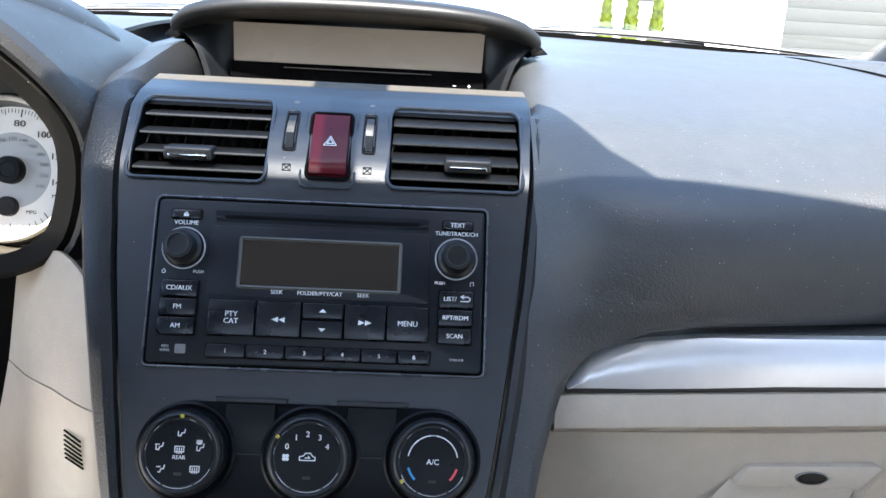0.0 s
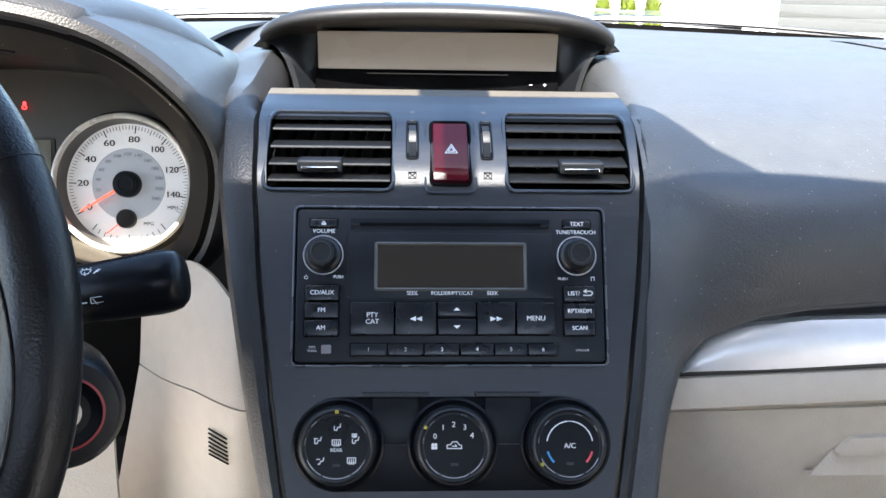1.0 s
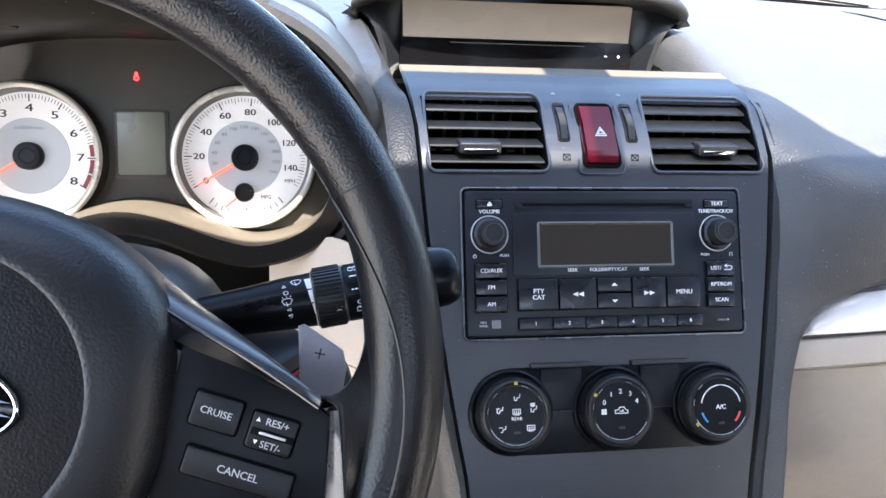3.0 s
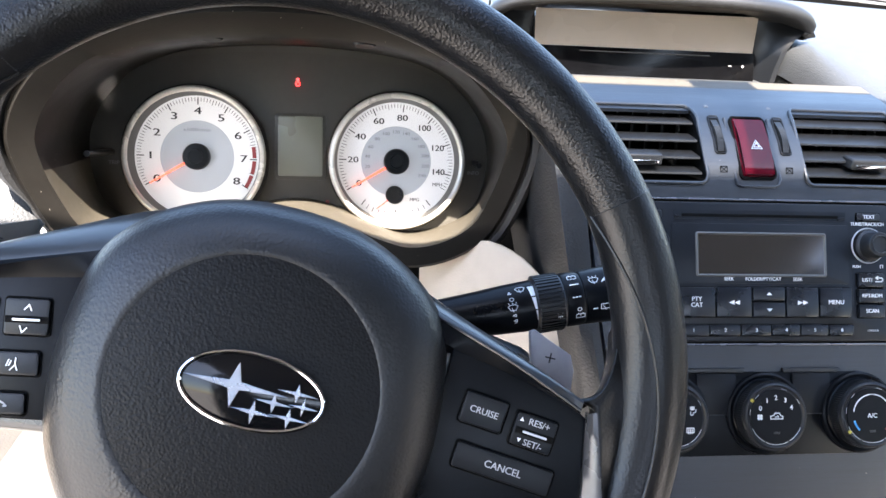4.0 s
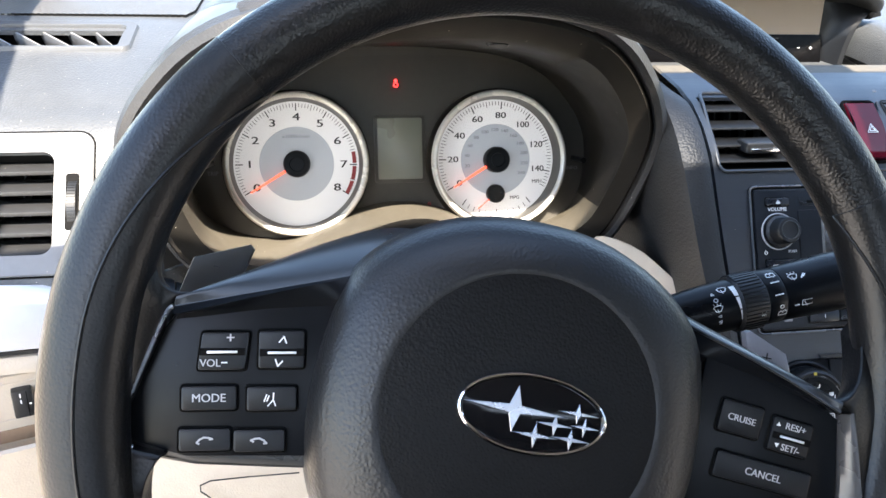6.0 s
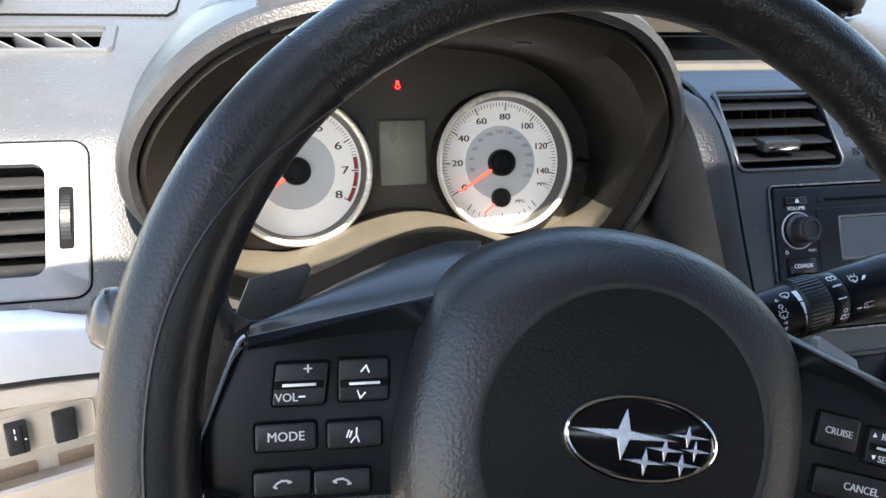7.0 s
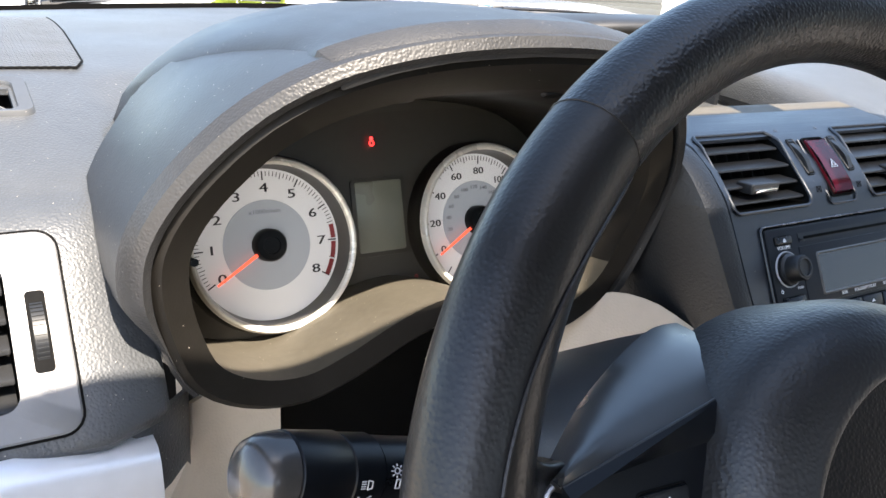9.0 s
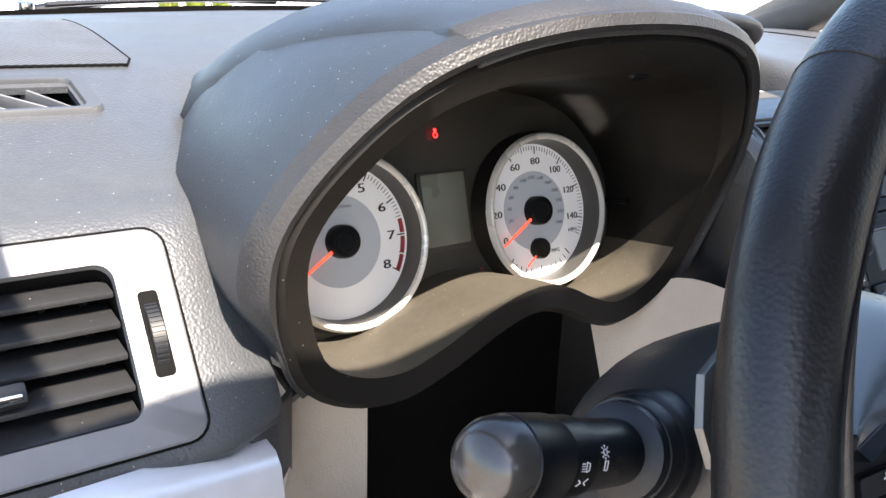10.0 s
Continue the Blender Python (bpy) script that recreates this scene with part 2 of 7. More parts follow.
def curve_points(pts, n, closed=False):
    """n points on a smooth curve through pts (Catmull-Rom)."""
    P = [Vector(p) for p in pts]
    m = len(P)
    segs = m if closed else m - 1
    out = []
    for q in range(n):
        u = q * segs / (n if closed else n - 1)
        i = min(int(u), segs - 1)
        t = u - i
        g = (lambda k: P[k % m]) if closed else (lambda k: P[max(0, min(m - 1, k))])
        a, b, c, d = g(i - 1), g(i), g(i + 1), g(i + 2)
        out.append(0.5 * ((2 * b) + (c - a) * t + (2 * a - 5 * b + 4 * c - d) * t * t + (3 * b - a - 3 * c + d) * t ** 3))
    return out


def tube(points, r, sides=8, closed=False, flat=1.0):
    """A tube along points; r a number or one for each point."""
    P = [Vector(p) for p in points]
    n = len(P)
    rows, ref = [], None
    for i, p in enumerate(P):
        d = (P[(i + 1) % n] - P[i - 1]) if closed else (P[min(i + 1, n - 1)] - P[max(i - 1, 0)])
        d.normalize()
        if ref is None:
            ref = Vector((0, 0, 1)) if abs(d.z) < 0.9 else Vector((1, 0, 0))
        a = (ref - d * ref.dot(d)).normalized()
        ref = a
        b = d.cross(a)
        rr = r if isinstance(r, (int, float)) else r[i]
        rows.append([p + rr * (math.cos(w) * a * flat + math.sin(w) * b) for w in [2 * math.pi * k / sides for k in range(sides)]])
    bm = sheet(rows, closed_u=True, closed_v=closed)
    if not closed:
        bmesh.ops.holes_fill(bm, edges=[e for e in bm.edges if e.is_boundary])
    return bm


def block(w, h, d, bevel=0.001, at=(0, 0, 0), segs=2, turn=0.0):
    """A box with rounded edges, centred on at."""
    bm = bmesh.new()
    bmesh.ops.create_cube(bm, size=1.0)
    bmesh.ops.scale(bm, vec=(w, h, d), verts=bm.verts)
    if bevel:
        bmesh.ops.bevel(bm, geom=bm.edges[:], offset=min(bevel, 0.45 * min(w, h, d)), segments=segs, affect="EDGES", profile=0.6)
    if turn:
        bmesh.ops.rotate(bm, cent=(0, 0, 0), matrix=Matrix.Rotation(radians(turn), 3, "Z"), verts=bm.verts)
    bmesh.ops.translate(bm, vec=at, verts=bm.verts)
    return bm


def slab(outline, z0, z1, bevel=0.001, segs=2):
    """A plate with that outline (x, y), from z0 to z1, its front edge rounded."""
    bm = bmesh.new()
    f = bm.faces.new([bm.verts.new((p[0], p[1], z0)) for p in outline])
    r = bmesh.ops.extrude_face_region(bm, geom=[f])
    top = [v for v in r["geom"] if isinstance(v, bmesh.types.BMVert)]
    bmesh.ops.translate(bm, vec=(0, 0, z1 - z0), verts=top)
    if bevel:
        edges = [e for e in bm.edges if all(abs(v.co.z - z1) < 1e-7 for v in e.verts)]
        bmesh.ops.bevel(bm, geom=edges, offset=bevel, segments=segs, affect="EDGES", profile=0.6)
    return bm


def rounded(w, h, r, at=(0, 0), n=5, skew=0.0):
    """The outline of a rectangle with round corners."""
    out = []
    for k, (sx, sy) in enumerate(((1, 1), (-1, 1), (-1, -1), (1, -1))):
        for i in range(n):
            a = radians(90 * k + 90 * i / (n - 1))
            x, y = sx * (w / 2 - r) + r * math.cos(a), sy * (h / 2 - r) + r * math.sin(a)
            out.append((at[0] + x + skew * y, at[1] + y))
    return out


def lathe(profile, n=48, at=(0, 0, 0), cap=True):
    """Turns (radius, height) pairs about Z."""
    rows = [[(at[0] + r * math.cos(2 * math.pi * k / n), at[1] + r * math.sin(2 * math.pi * k / n), at[2] + z) for k in range(n)] for r, z in profile]
    bm = sheet(rows, closed_u=True)
    if cap:
        bmesh.ops.holes_fill(bm, edges=[e for e in bm.edges if e.is_boundary])
    return bm


def arc_band(r0, r1, a0, a1, z, n=24, at=(0, 0)):
    rows = [[(at[0] + r * math.cos(radians(a0 + (a1 - a0) * k / n)), at[1] + r * math.sin(radians(a0 + (a1 - a0) * k / n)), z) for k in range(n + 1)] for r in (r0, r1)]
    return sheet(rows, thick=-0.0003)


def lettering(string, size, mat, parent, x, y, z, wide=1.0, name="lettering", turn=0.0, thick=0.00008, align="CENTER", m=None):
    """Raised print, centred on (x, y), in the frame of its parent."""
    cu = bpy.data.curves.new("text", "FONT")
    cu.body, cu.size, cu.align_x, cu.align_y, cu.extrude, cu.resolution_u = string, size, align, "CENTER", thick, 3
    cu.offset = 0.0
    tmp = bpy.data.objects.new("text", cu)
    scene.collection.objects.link(tmp)
    me = bpy.data.meshes.new_from_object(tmp)
    bpy.data.objects.remove(tmp)
    bpy.data.curves.remove(cu)
    base = m if m is not None else Matrix.Identity(4)
    me.transform(base @ Matrix.Translation((x, y, z)) @ Matrix.Rotation(radians(turn), 4, "Z") @ Matrix.Diagonal((wide, 1, 1, 1)))
    # a second strike beside the first makes the strokes heavier
    bm = bmesh.new()
    bm.from_mesh(me)
    copy = bmesh.ops.duplicate(bm, geom=bm.verts[:] + bm.edges[:] + bm.faces[:])["geom"]
    w = size * (0.045 if name == "numeral" else 0.022)
    d = base.to_3x3() @ (Matrix.Rotation(radians(turn), 3, "Z") @ Vector((w, 0, 0.00002)))
    bmesh.ops.translate(bm, vec=d, verts=[v for v in copy if isinstance(v, bmesh.types.BMVert)])
    bm.to_mesh(me)
    bm.free()
    me.materials.clear()
    me.materials.append(mat)
    ob = new(name, me)
    ob.parent = parent
    return ob


def joined(bms):
    """One bmesh from several."""
    out = bmesh.new()
    for b in bms:
        me = bpy.data.meshes.new("tmp")
        b.to_mesh(me)
        b.free()
        out.from_mesh(me)
        bpy.data.meshes.remove(me)
    return out


def strokes(lines, r, z):
    """Thin printed strokes: each a list of (x, y)."""
    bms = []
    for ln in lines:
        for (x0, y0), (x1, y1) in zip(ln, ln[1:]):
            d = math.hypot(x1 - x0, y1 - y0)
            if d > 1e-6:
                bms.append(block(d + r, r, 0.0002, 0, ((x0 + x1) / 2, (y0 + y1) / 2, z), turn=0) if abs(y1 - y0) < 1e-9 else _stroke(x0, y0, x1, y1, r, z, d))
    return joined(bms)


def _stroke(x0, y0, x1, y1, r, z, d):
    bm = block(d + r, r, 0.0002, 0)
    bmesh.ops.rotate(bm, cent=(0, 0, 0), matrix=Matrix.Rotation(math.atan2(y1 - y0, x1 - x0), 3, "Z"), verts=bm.verts)
    bmesh.ops.translate(bm, vec=((x0 + x1) / 2, (y0 + y1) / 2, z), verts=bm.verts)
    return bm


def lerp_table(table, v):
    """The second column of a table by its first, ascending."""
    if v <= table[0][0]:
        return table[0][1]
    for (a, b), (c, d) in zip(table, table[1:]):
        if v <= c:
            return b + (d - b) * (v - a) / (c - a)
    return table[-1][1]


# ---- the ground and what stands outside ----
def build_ground():
    bm = bmesh.new()
    bmesh.ops.create_grid(bm, x_segments=4, y_segments=4, size=600)
    g = part("ground", bm, PAVING)
    tagged(g, "pale concrete driveway and open ground round the car", "ground", kind="structure")


def build_fence():
    f = thing("lattice_fence", "white vinyl privacy fence with a perforated lattice panel", "fence", pose(0.36, 9.0, 0))
    for k in range(8):
        x = -5.0 + k * 1.25
        part("post", block(0.12, 0.12, 1.9, 0.01, (x, 0, 0.95)), PVC, f)
        if k < 6:
            part("panel", block(1.13, 0.04, 1.5, 0.006, (x + 0.625, 0, 0.85)), PVC, f)
            part("rail", block(1.13, 0.06, 0.1, 0.01, (x + 0.625, 0, 1.72)), PVC, f)
    # the lattice panel with square holes
    rows = 18
    for k in (6,):
        x0 = -5.0 + k * 1.25 + 0.06
        n = 12
        bms = []
        for i in range(n + 1):
            bms.append(block(0.066, 0.03, 1.7, 0, (x0 + i * 1.13 / n, 0, 0.9)))
        for j in range(rows + 1):
            bms.append(block(1.13, 0.028, 0.062, 0, (x0 + 0.565, 0, 0.08 + j * 1.64 / rows)))
        part("lattice", joined(bms), PVC, f, "white lattice with small square holes", smooth=False)


def build_house():
    h = thing("garage", "grey garage wall with wide lap siding", "building", pose(5.2, 10.5, 0))
    part("wall", block(7.2, 4.0, 3.4, 0.01, (1.6, 2.0, 1.7)), SIDING, h)
    for k in range(20):
        bm = block(7.26, 0.05, 0.178, 0.01, (1.6, -0.02, 0.1 + k * 0.168))
        bmesh.ops.rotate(bm, cent=(1.6, -0.02, 0.1 + k * 0.168), matrix=Matrix.Rotation(radians(8), 3, "X"), verts=bm.verts)
        part("siding_board", bm, SIDING, h)
    part("roof", block(7.8, 4.6, 0.2, 0.02, (1.6, 2.0, 3.5)), GREY_PLASTIC, h)


def build_shrub(x, y, height):
    s = thing("conical_shrub", "narrow yellow-green conical evergreen shrub by the fence", "shrub", pose(x, y, 0), group="shrubs by the fence")
    part("trunk", tube([(0, 0, 0), (0.01, 0, height * 0.5), (0, 0, height * 0.9)], [0.04, 0.03, 0.008]), BARK, s)
    rng = random.Random(int(x * 100))
    verts, faces = [], []
    for _ in range(2600):
        t = rng.random() ** 1.3
        rad = (0.17 * (1 - t) ** 0.85 + 0.015) * (0.55 + 0.5 * rng.random())
        a = rng.uniform(0, 2 * math.pi)
        p = Vector((rad * math.cos(a), rad * math.sin(a), 0.06 + t * (height - 0.06)))
        out = Vector((math.cos(a), math.sin(a), 0.9 + rng.random()))
        side = Vector((-math.sin(a), math.cos(a), rng.uniform(-0.5, 0.5))).normalized() * 0.022
        tip = p + out.normalized() * rng.uniform(0.05, 0.10)
        n = len(verts)
        verts += [p - side, p + side, tip]
        faces.append((n, n + 1, n + 2))
    me = bpy.data.meshes.new("crown")
    me.from_pydata([tuple(v) for v in verts], [], faces)
    me.materials.append(LEAF)
    c = new("crown", me)
    c.parent = s


# ---- the car's shell: bonnet, windscreen, pillars, roof, doors, rear ----
ROOF_Z, HEAD_Y, BASE_Y = 1.50, -0.3345, 0.80


def base_z(x):
    return 1.171 - 0.024 * (x / 0.75) ** 2


def base_y(x):
    return BASE_Y - 0.10 * (x / 0.7) ** 2


def build_shell():
    # windscreen, bowed across
    rows = []
    for i in range(9):
        v = i / 8
        rows.append([((0.70 - 0.10 * v) * u, (base_y(0.7 * u) + 0.03) * (1 - v) + (HEAD_Y - 0.02 * u * u) * v, (base_z(0.7 * u) + 0.003) * (1 - v) + (ROOF_Z - 0.03 * u * u) * v)
                     for u in [k / 8 - 1 for k in range(17)]])
    w = part("window_1", sheet(rows), WINDSCREEN)
    w.visible_shadow = False
    tagged(w, "clear laminated windscreen above the dashboard", "windscreen", kind="structure")
    # black band along the foot of the glass
    band = []
    for v in (0.0, 1.0):
        band.append([(0.76 * u, base_y(0.76 * u) + 0.004 + 0.012 * v, base_z(0.76 * u) - 0.016 + 0.011 * v) for u in [k / 12 - 1 for k in range(25)]])
    b = part("trim", sheet(band, thick=0.01), CERAMIC)
    tagged(b, "black ceramic band along the foot of the windscreen", "trim", kind="structure")
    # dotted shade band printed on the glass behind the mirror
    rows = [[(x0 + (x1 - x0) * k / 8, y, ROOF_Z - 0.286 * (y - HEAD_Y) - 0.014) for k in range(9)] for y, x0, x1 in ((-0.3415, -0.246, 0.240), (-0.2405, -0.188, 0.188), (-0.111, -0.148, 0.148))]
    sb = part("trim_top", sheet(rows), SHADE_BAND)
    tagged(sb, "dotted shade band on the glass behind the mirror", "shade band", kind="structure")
    # pillars
    for sx in (-1, 1):
        p = part("pillar_left" if sx < 0 else "pillar_right", tube(curve_points([(sx * 0.76, 0.78, 1.10), (sx * 0.715, 0.35, 1.28), (sx * 0.67, HEAD_Y + 0.02, ROOF_Z - 0.03), (sx * 0.66, -0.6, ROOF_Z - 0.02)], 14), 0.045, 10, flat=1.0), LINER_DIMMED)
        tagged(p, "windscreen pillar, its ivory darkened to cut bounced light", "pillar", kind="structure")
        # door: beige trim under the belt line
        d = part("door_1" if sx < 0 else "door_2", block(0.07, 1.10, 0.62, 0.02, (0, -0.55, 0.72)), BEIGE)
        d.matrix_world = pose(sx * 0.80, 0.42, 0, 0, 0, -62 if sx < 0 else 0)
        tagged(d, "opened ivory front door trim beside the cabin" if sx < 0 else "closed ivory front door trim below the window", "door", kind="structure")
        # unseen rear walls, added dark to cut light from behind
        r = part("wall_left" if sx < 0 else "wall_right", block(0.06, 1.3, 1.12, 0.02, (sx * 0.765, -1.60, 0.93)), REAR_DIM)
        tagged(r, "plain dark wall added to dim the rear side of the cabin", "wall", kind="structure")
        b = part("pillar_middle", block(0.06, 0.10, 0.50, 0.02, (sx * 0.70, -0.95, 1.25)), LINER_DIMMED)
        tagged(b, "middle pillar beside the seats, its ivory darkened to cut bounced light", "pillar", kind="structure")
    # headliner is unseen; its darkened colour holds back bounced light
    roof = part("ceiling", sheet([[(0.67 * u, HEAD_Y - 0.0155 * u * u - 1.45 * v, ROOF_Z + 0.02 * math.sin(math.pi * v) - 0.03 * u * u) for u in [k / 20 - 1 for k in range(41)]] for v in [k / 8 for k in range(9)]], thick=-0.03), LINER_DIMMED)
    tagged(roof, "unseen cloth headliner, its ivory darkened to cut bounced light", "ceiling", kind="structure")
    fl = part("floor", block(1.5, 3.4, 0.04, 0.01, (0, -0.7, 0.36)), DARK)
    tagged(fl, "dark carpeted cabin floor", "floor", kind="structure")
    bk = part("wall_rear", block(1.5, 0.06, 0.98, 0.02, (0, -1.80, 0.86)), REAR_DIM)
    tagged(bk, "plain dark wall added to dim the rear of the cabin", "wall", kind="structure")
    fw = part("wall_front", block(1.5, 0.04, 0.75, 0.01, (0, 0.74, 0.70)), DARK)
    tagged(fw, "black bulkhead behind the dashboard", "wall", kind="structure")
    # unseen block added to stop light crossing the floor to the glove box
    tn = part("wall_light_stop", block(0.24, 1.3, 0.30, 0.03, (0, -0.72, 0.51)), DARK)
    tagged(tn, "unseen dark block between the seats, added to stop light along the floor", "tunnel", kind="structure")
    # unseen pane; it dims what comes in from the passenger side
    g2 = part("window_2", sheet([[(0.765 - 0.10 * v, y, 1.03 + 0.44 * v) for y in (-0.92, -0.5, -0.1 - 0.1 * v, 0.30 - 0.5 * v)] for v in (0.0, 0.5, 1.0)]), SIDE_GLASS)
    tagged(g2, "unseen passenger side window pane, tinted to cut light from the right", "window", kind="structure")
    # rear-view mirror
    mr = thing("rear_view_mirror", "dark grey rear-view mirror hung below the roof edge", "mirror", pose(0.025, -0.3535, 1.385))
    rows = []
    for y, k in ((0.034, 0.62), (0.032, 0.80), (0.012, 0.95), (-0.030, 1.0), (-0.034, 0.97)):
        rows.append([(p[0] * (0.9 + 0.1 * k), y, p[1] * k) for p in rounded(0.30, 0.085, 0.02, (0, 0), 7)])
    bm = sheet(rows, closed_u=True)
    bmesh.ops.holes_fill(bm, edges=[e for e in bm.edges if e.is_boundary])
    part("housing", bm, PLASTIC, mr)
    part("glass", slab(rounded(0.27, 0.065, 0.02, (0, 0), 6), 0.0, 0.002, 0), CHROME, mr, "mirror glass").matrix_local = pose(0, -0.0345, 0, 90, 0, 0)
    part("stem", tube([(-0.018, 0.02, 0.02), (-0.018, 0.14, 0.045), (-0.018, 0.235, 0.04)], 0.012, 10), PLASTIC, mr)
    part("mount", block(0.056, 0.040, 0.022, 0.006, (-0.018, 0.242, 0.040)), PLASTIC, mr)
    # bonnet
    rows = [[(0.80 * u, 0.86 + 1.05 * v - 0.10 * u * u, 1.105 - 0.10 * v * v - 0.05 * u * u) for u in [k / 8 - 1 for k in range(17)]] for v in [k / 8 for k in range(9)]]
    h = part("bonnet", sheet(rows, thick=0.02), CARPAINT)
    tagged(h, "white painted car bonnet beyond the windscreen", "bonnet")


def build_wiper(x, length):
    w = thing("windscreen_wiper", "black windscreen wiper parked at the foot of the glass", "wiper", Matrix.Identity(4), group="windscreen wipers")

    def at(d, back, up):
        return (x + d, base_y(x + d) + 0.06 + back, base_z(x + d) + up)
    part("arm", tube(curve_points([at(0.0, 0.02, -0.012), at(0.10, 0.02, 0.002), at(length * 0.35, 0.012, 0.004), at(length * 0.6, 0.006, 0.0)], 14), [0.008] * 5 + [0.006] * 9, 8), PLASTIC, w)
    part("blade", tube(curve_points([at(0.02 + (length - 0.02) * k / 6, 0.0, -0.002 + 0.004 * math.sin(math.pi * k / 6)) for k in range(7)], 24), 0.005, 8, flat=0.7), PLASTIC, w)
    part("pivot", lathe([(0.012, 0), (0.012, 0.016), (0.006, 0.02)], 16, at(0.0, 0.02, -0.016)), CHROME, w)


# ---- dashboard ----
FACE = [(0.815, -0.0591), (0.862, -0.0403), (0.948, 0.0), (1.042, 0.0437), (1.056, 0.0503), (1.067, 0.0565), (1.083, 0.072), (1.097, 0.090), (1.105, 0.112), (1.1105, 0.141), (1.1138, 0.160), (1.110, 0.175), (1.098, 0.20), (1.088, 0.30)]
WIDTH = [(0.815, 0.1014), (0.862, 0.107), (0.875, 0.110), (0.928, 0.119), (0.997, 0.1288), (1.055, 0.134), (1.083, 0.1357), (1.098, 0.1380), (1.1105, 0.1395), (1.2, 0.1395)]


def face_y(z):
    return lerp_table(FACE[:10], z)


def build_fascia():
    """The dark centre panel; the air vents' openings go through it."""
    rows, zs = [], []
    prof = [FACE[0]]
    for (z0, y0), (z1, y1) in zip(FACE, FACE[1:]):
        for k in range(1, 4):
            prof.append((z0 + (z1 - z0) * k / 3, y0 + (y1 - y0) * k / 3))
    cols = [-1, -0.99, -0.945, -0.62, -0.295, 0, 0.295, 0.62, 0.945, 0.99, 1]
    for z, y in prof:
        w = lerp_table(WIDTH, z) if y < 0.15 else 0.1395
        rows.append([(c * w, y + (0.004 if abs(c) == 1 else 0.0), z - (0.001 if abs(c) == 1 else 0)) for c in cols])
        zs.append(z)

    def keep(i, j):
        y = (prof[i][1] + prof[i + 1][1]) / 2
        z = (zs[i] + zs[i + 1]) / 2
        return not (1.0555 < z < 1.1005 and y < 0.1 and j in (2, 3, 6, 7))
    f = thing("center_fascia", "dark blue-grey brushed centre fascia with vent and radio openings", "dashboard panel")
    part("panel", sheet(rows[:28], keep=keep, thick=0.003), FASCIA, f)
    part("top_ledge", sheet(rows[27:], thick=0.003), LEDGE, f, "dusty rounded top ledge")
    return f


PASS_TOP = [(0.80, 1.156), (0.52, 1.146), (0.36, 1.137), (0.25, 1.128), (0.16, 1.112), (0.10, 1.097), (0.055, 1.079), (0.026, 1.065), (0.010, 1.045), (0.004, 1.02), (0.006, 0.992), (0.016, 0.978)]


def build_pads():
    d = thing("dashboard", "dark grey soft-touch dashboard with leather grain, dusty on top", "dashboard", kind="structure")
    # passenger pad: top and rolled face; it narrows to a flank beside the centre fascia
    rows = []
    xs = [0.136, 0.140, 0.148, 0.16, 0.175, 0.20, 0.24, 0.30, 0.38, 0.48, 0.60, 0.72]
    prof = curve_points([(0, y, z) for y, z in PASS_TOP], 36)
    for x in xs:
        near = max(0.0, 1 - (x - 0.136) / 0.055)
        row = []
        for p in prof:
            y, z = p.y, p.z
            fy = face_y(z)
            k = near ** 1.5
            yy, zz = y, z
            if z < 1.111:
                yy = y * (1 - k) + (fy - 0.002) * k
            xx = x + 0.008 * min(1.0, max(0.0, (y - 0.165) / 0.13)) * max(0.0, 1 - (x - 0.136) / 0.1)
            if y > 0.6:
                zz += (base_z(x) - 1.168) * (y - 0.6) / 0.2
            zz -= lerp_table([(0.136, 0.034), (0.140, 0.017), (0.148, 0.0065), (0.16, 0.0015), (0.175, 0.0)], x) * max(0.0, min(1.0, (y - 0.118) / 0.05))
            yy += 0.16 * min(0.27, max(0.0, x - 0.227)) * max(0.0, min(1.0, (0.4 - y) / 0.3))
            row.append((xx, yy, zz))
        rows.append(row)
    part("passenger_pad", sheet(rows, thick=0.004), PAD, d)
    # flank strips down both sides of the centre fascia
    for sx in (-1, 1):
        rows = []
        for k in range(26):
            z = 0.78 + ((1.100 if sx > 0 else 1.062) - 0.78) * k / 25
            w = lerp_table(WIDTH, max(z, 0.862)) - (0.862 - z) * 0.12 if z < 0.862 else lerp_table(WIDTH, z)
            y = face_y(z) if z >= 0.862 else -0.0403 - (0.862 - z) * 0.4
            wide = 0.012 + 0.012 * max(0.0, (z - 0.862) / 0.24)
            if sx > 0:
                wide = 0.012
            if sx > 0:
                wide *= 1 - 0.6 * max(0.0, min(1.0, (z - 1.055) / 0.05))
            rows.append([(sx * (w + 0.001), y + 0.006, z), (sx * (w + 0.002), y - 0.002, z), (sx * (w + wide * 0.5), y - 0.004, z), (sx * (w + wide), y + 0.000, z),
                         (sx * (w + wide + 0.006), y + 0.012, z), (sx * (w + wide + 0.012), y + 0.05, z), (sx * (w + wide + 0.016), y + 0.16, z)])
        part("flank", sheet(rows, thick=0.003), PAD_CLEAN, d)
    # hollow face between the centre fascia and the end of the silver trim
    rows = []
    for k in range(30):
        z = 0.78 + (1.030 - 0.78) * k / 29
        w = lerp_table(WIDTH, max(z, 0.862)) - max(0.0, 0.862 - z) * 0.12
        fy = face_y(z) if z >= 0.862 else -0.0403 - (0.862 - z) * 0.4
        xe = lerp_table([(0.78, 0.126), (0.862, 0.137), (0.904, 0.1475), (0.935, 0.1575), (0.950, 0.1655), (0.962, 0.177), (0.972, 0.200), (0.980, 0.232), (0.990, 0.26), (1.2, 0.26)], z)
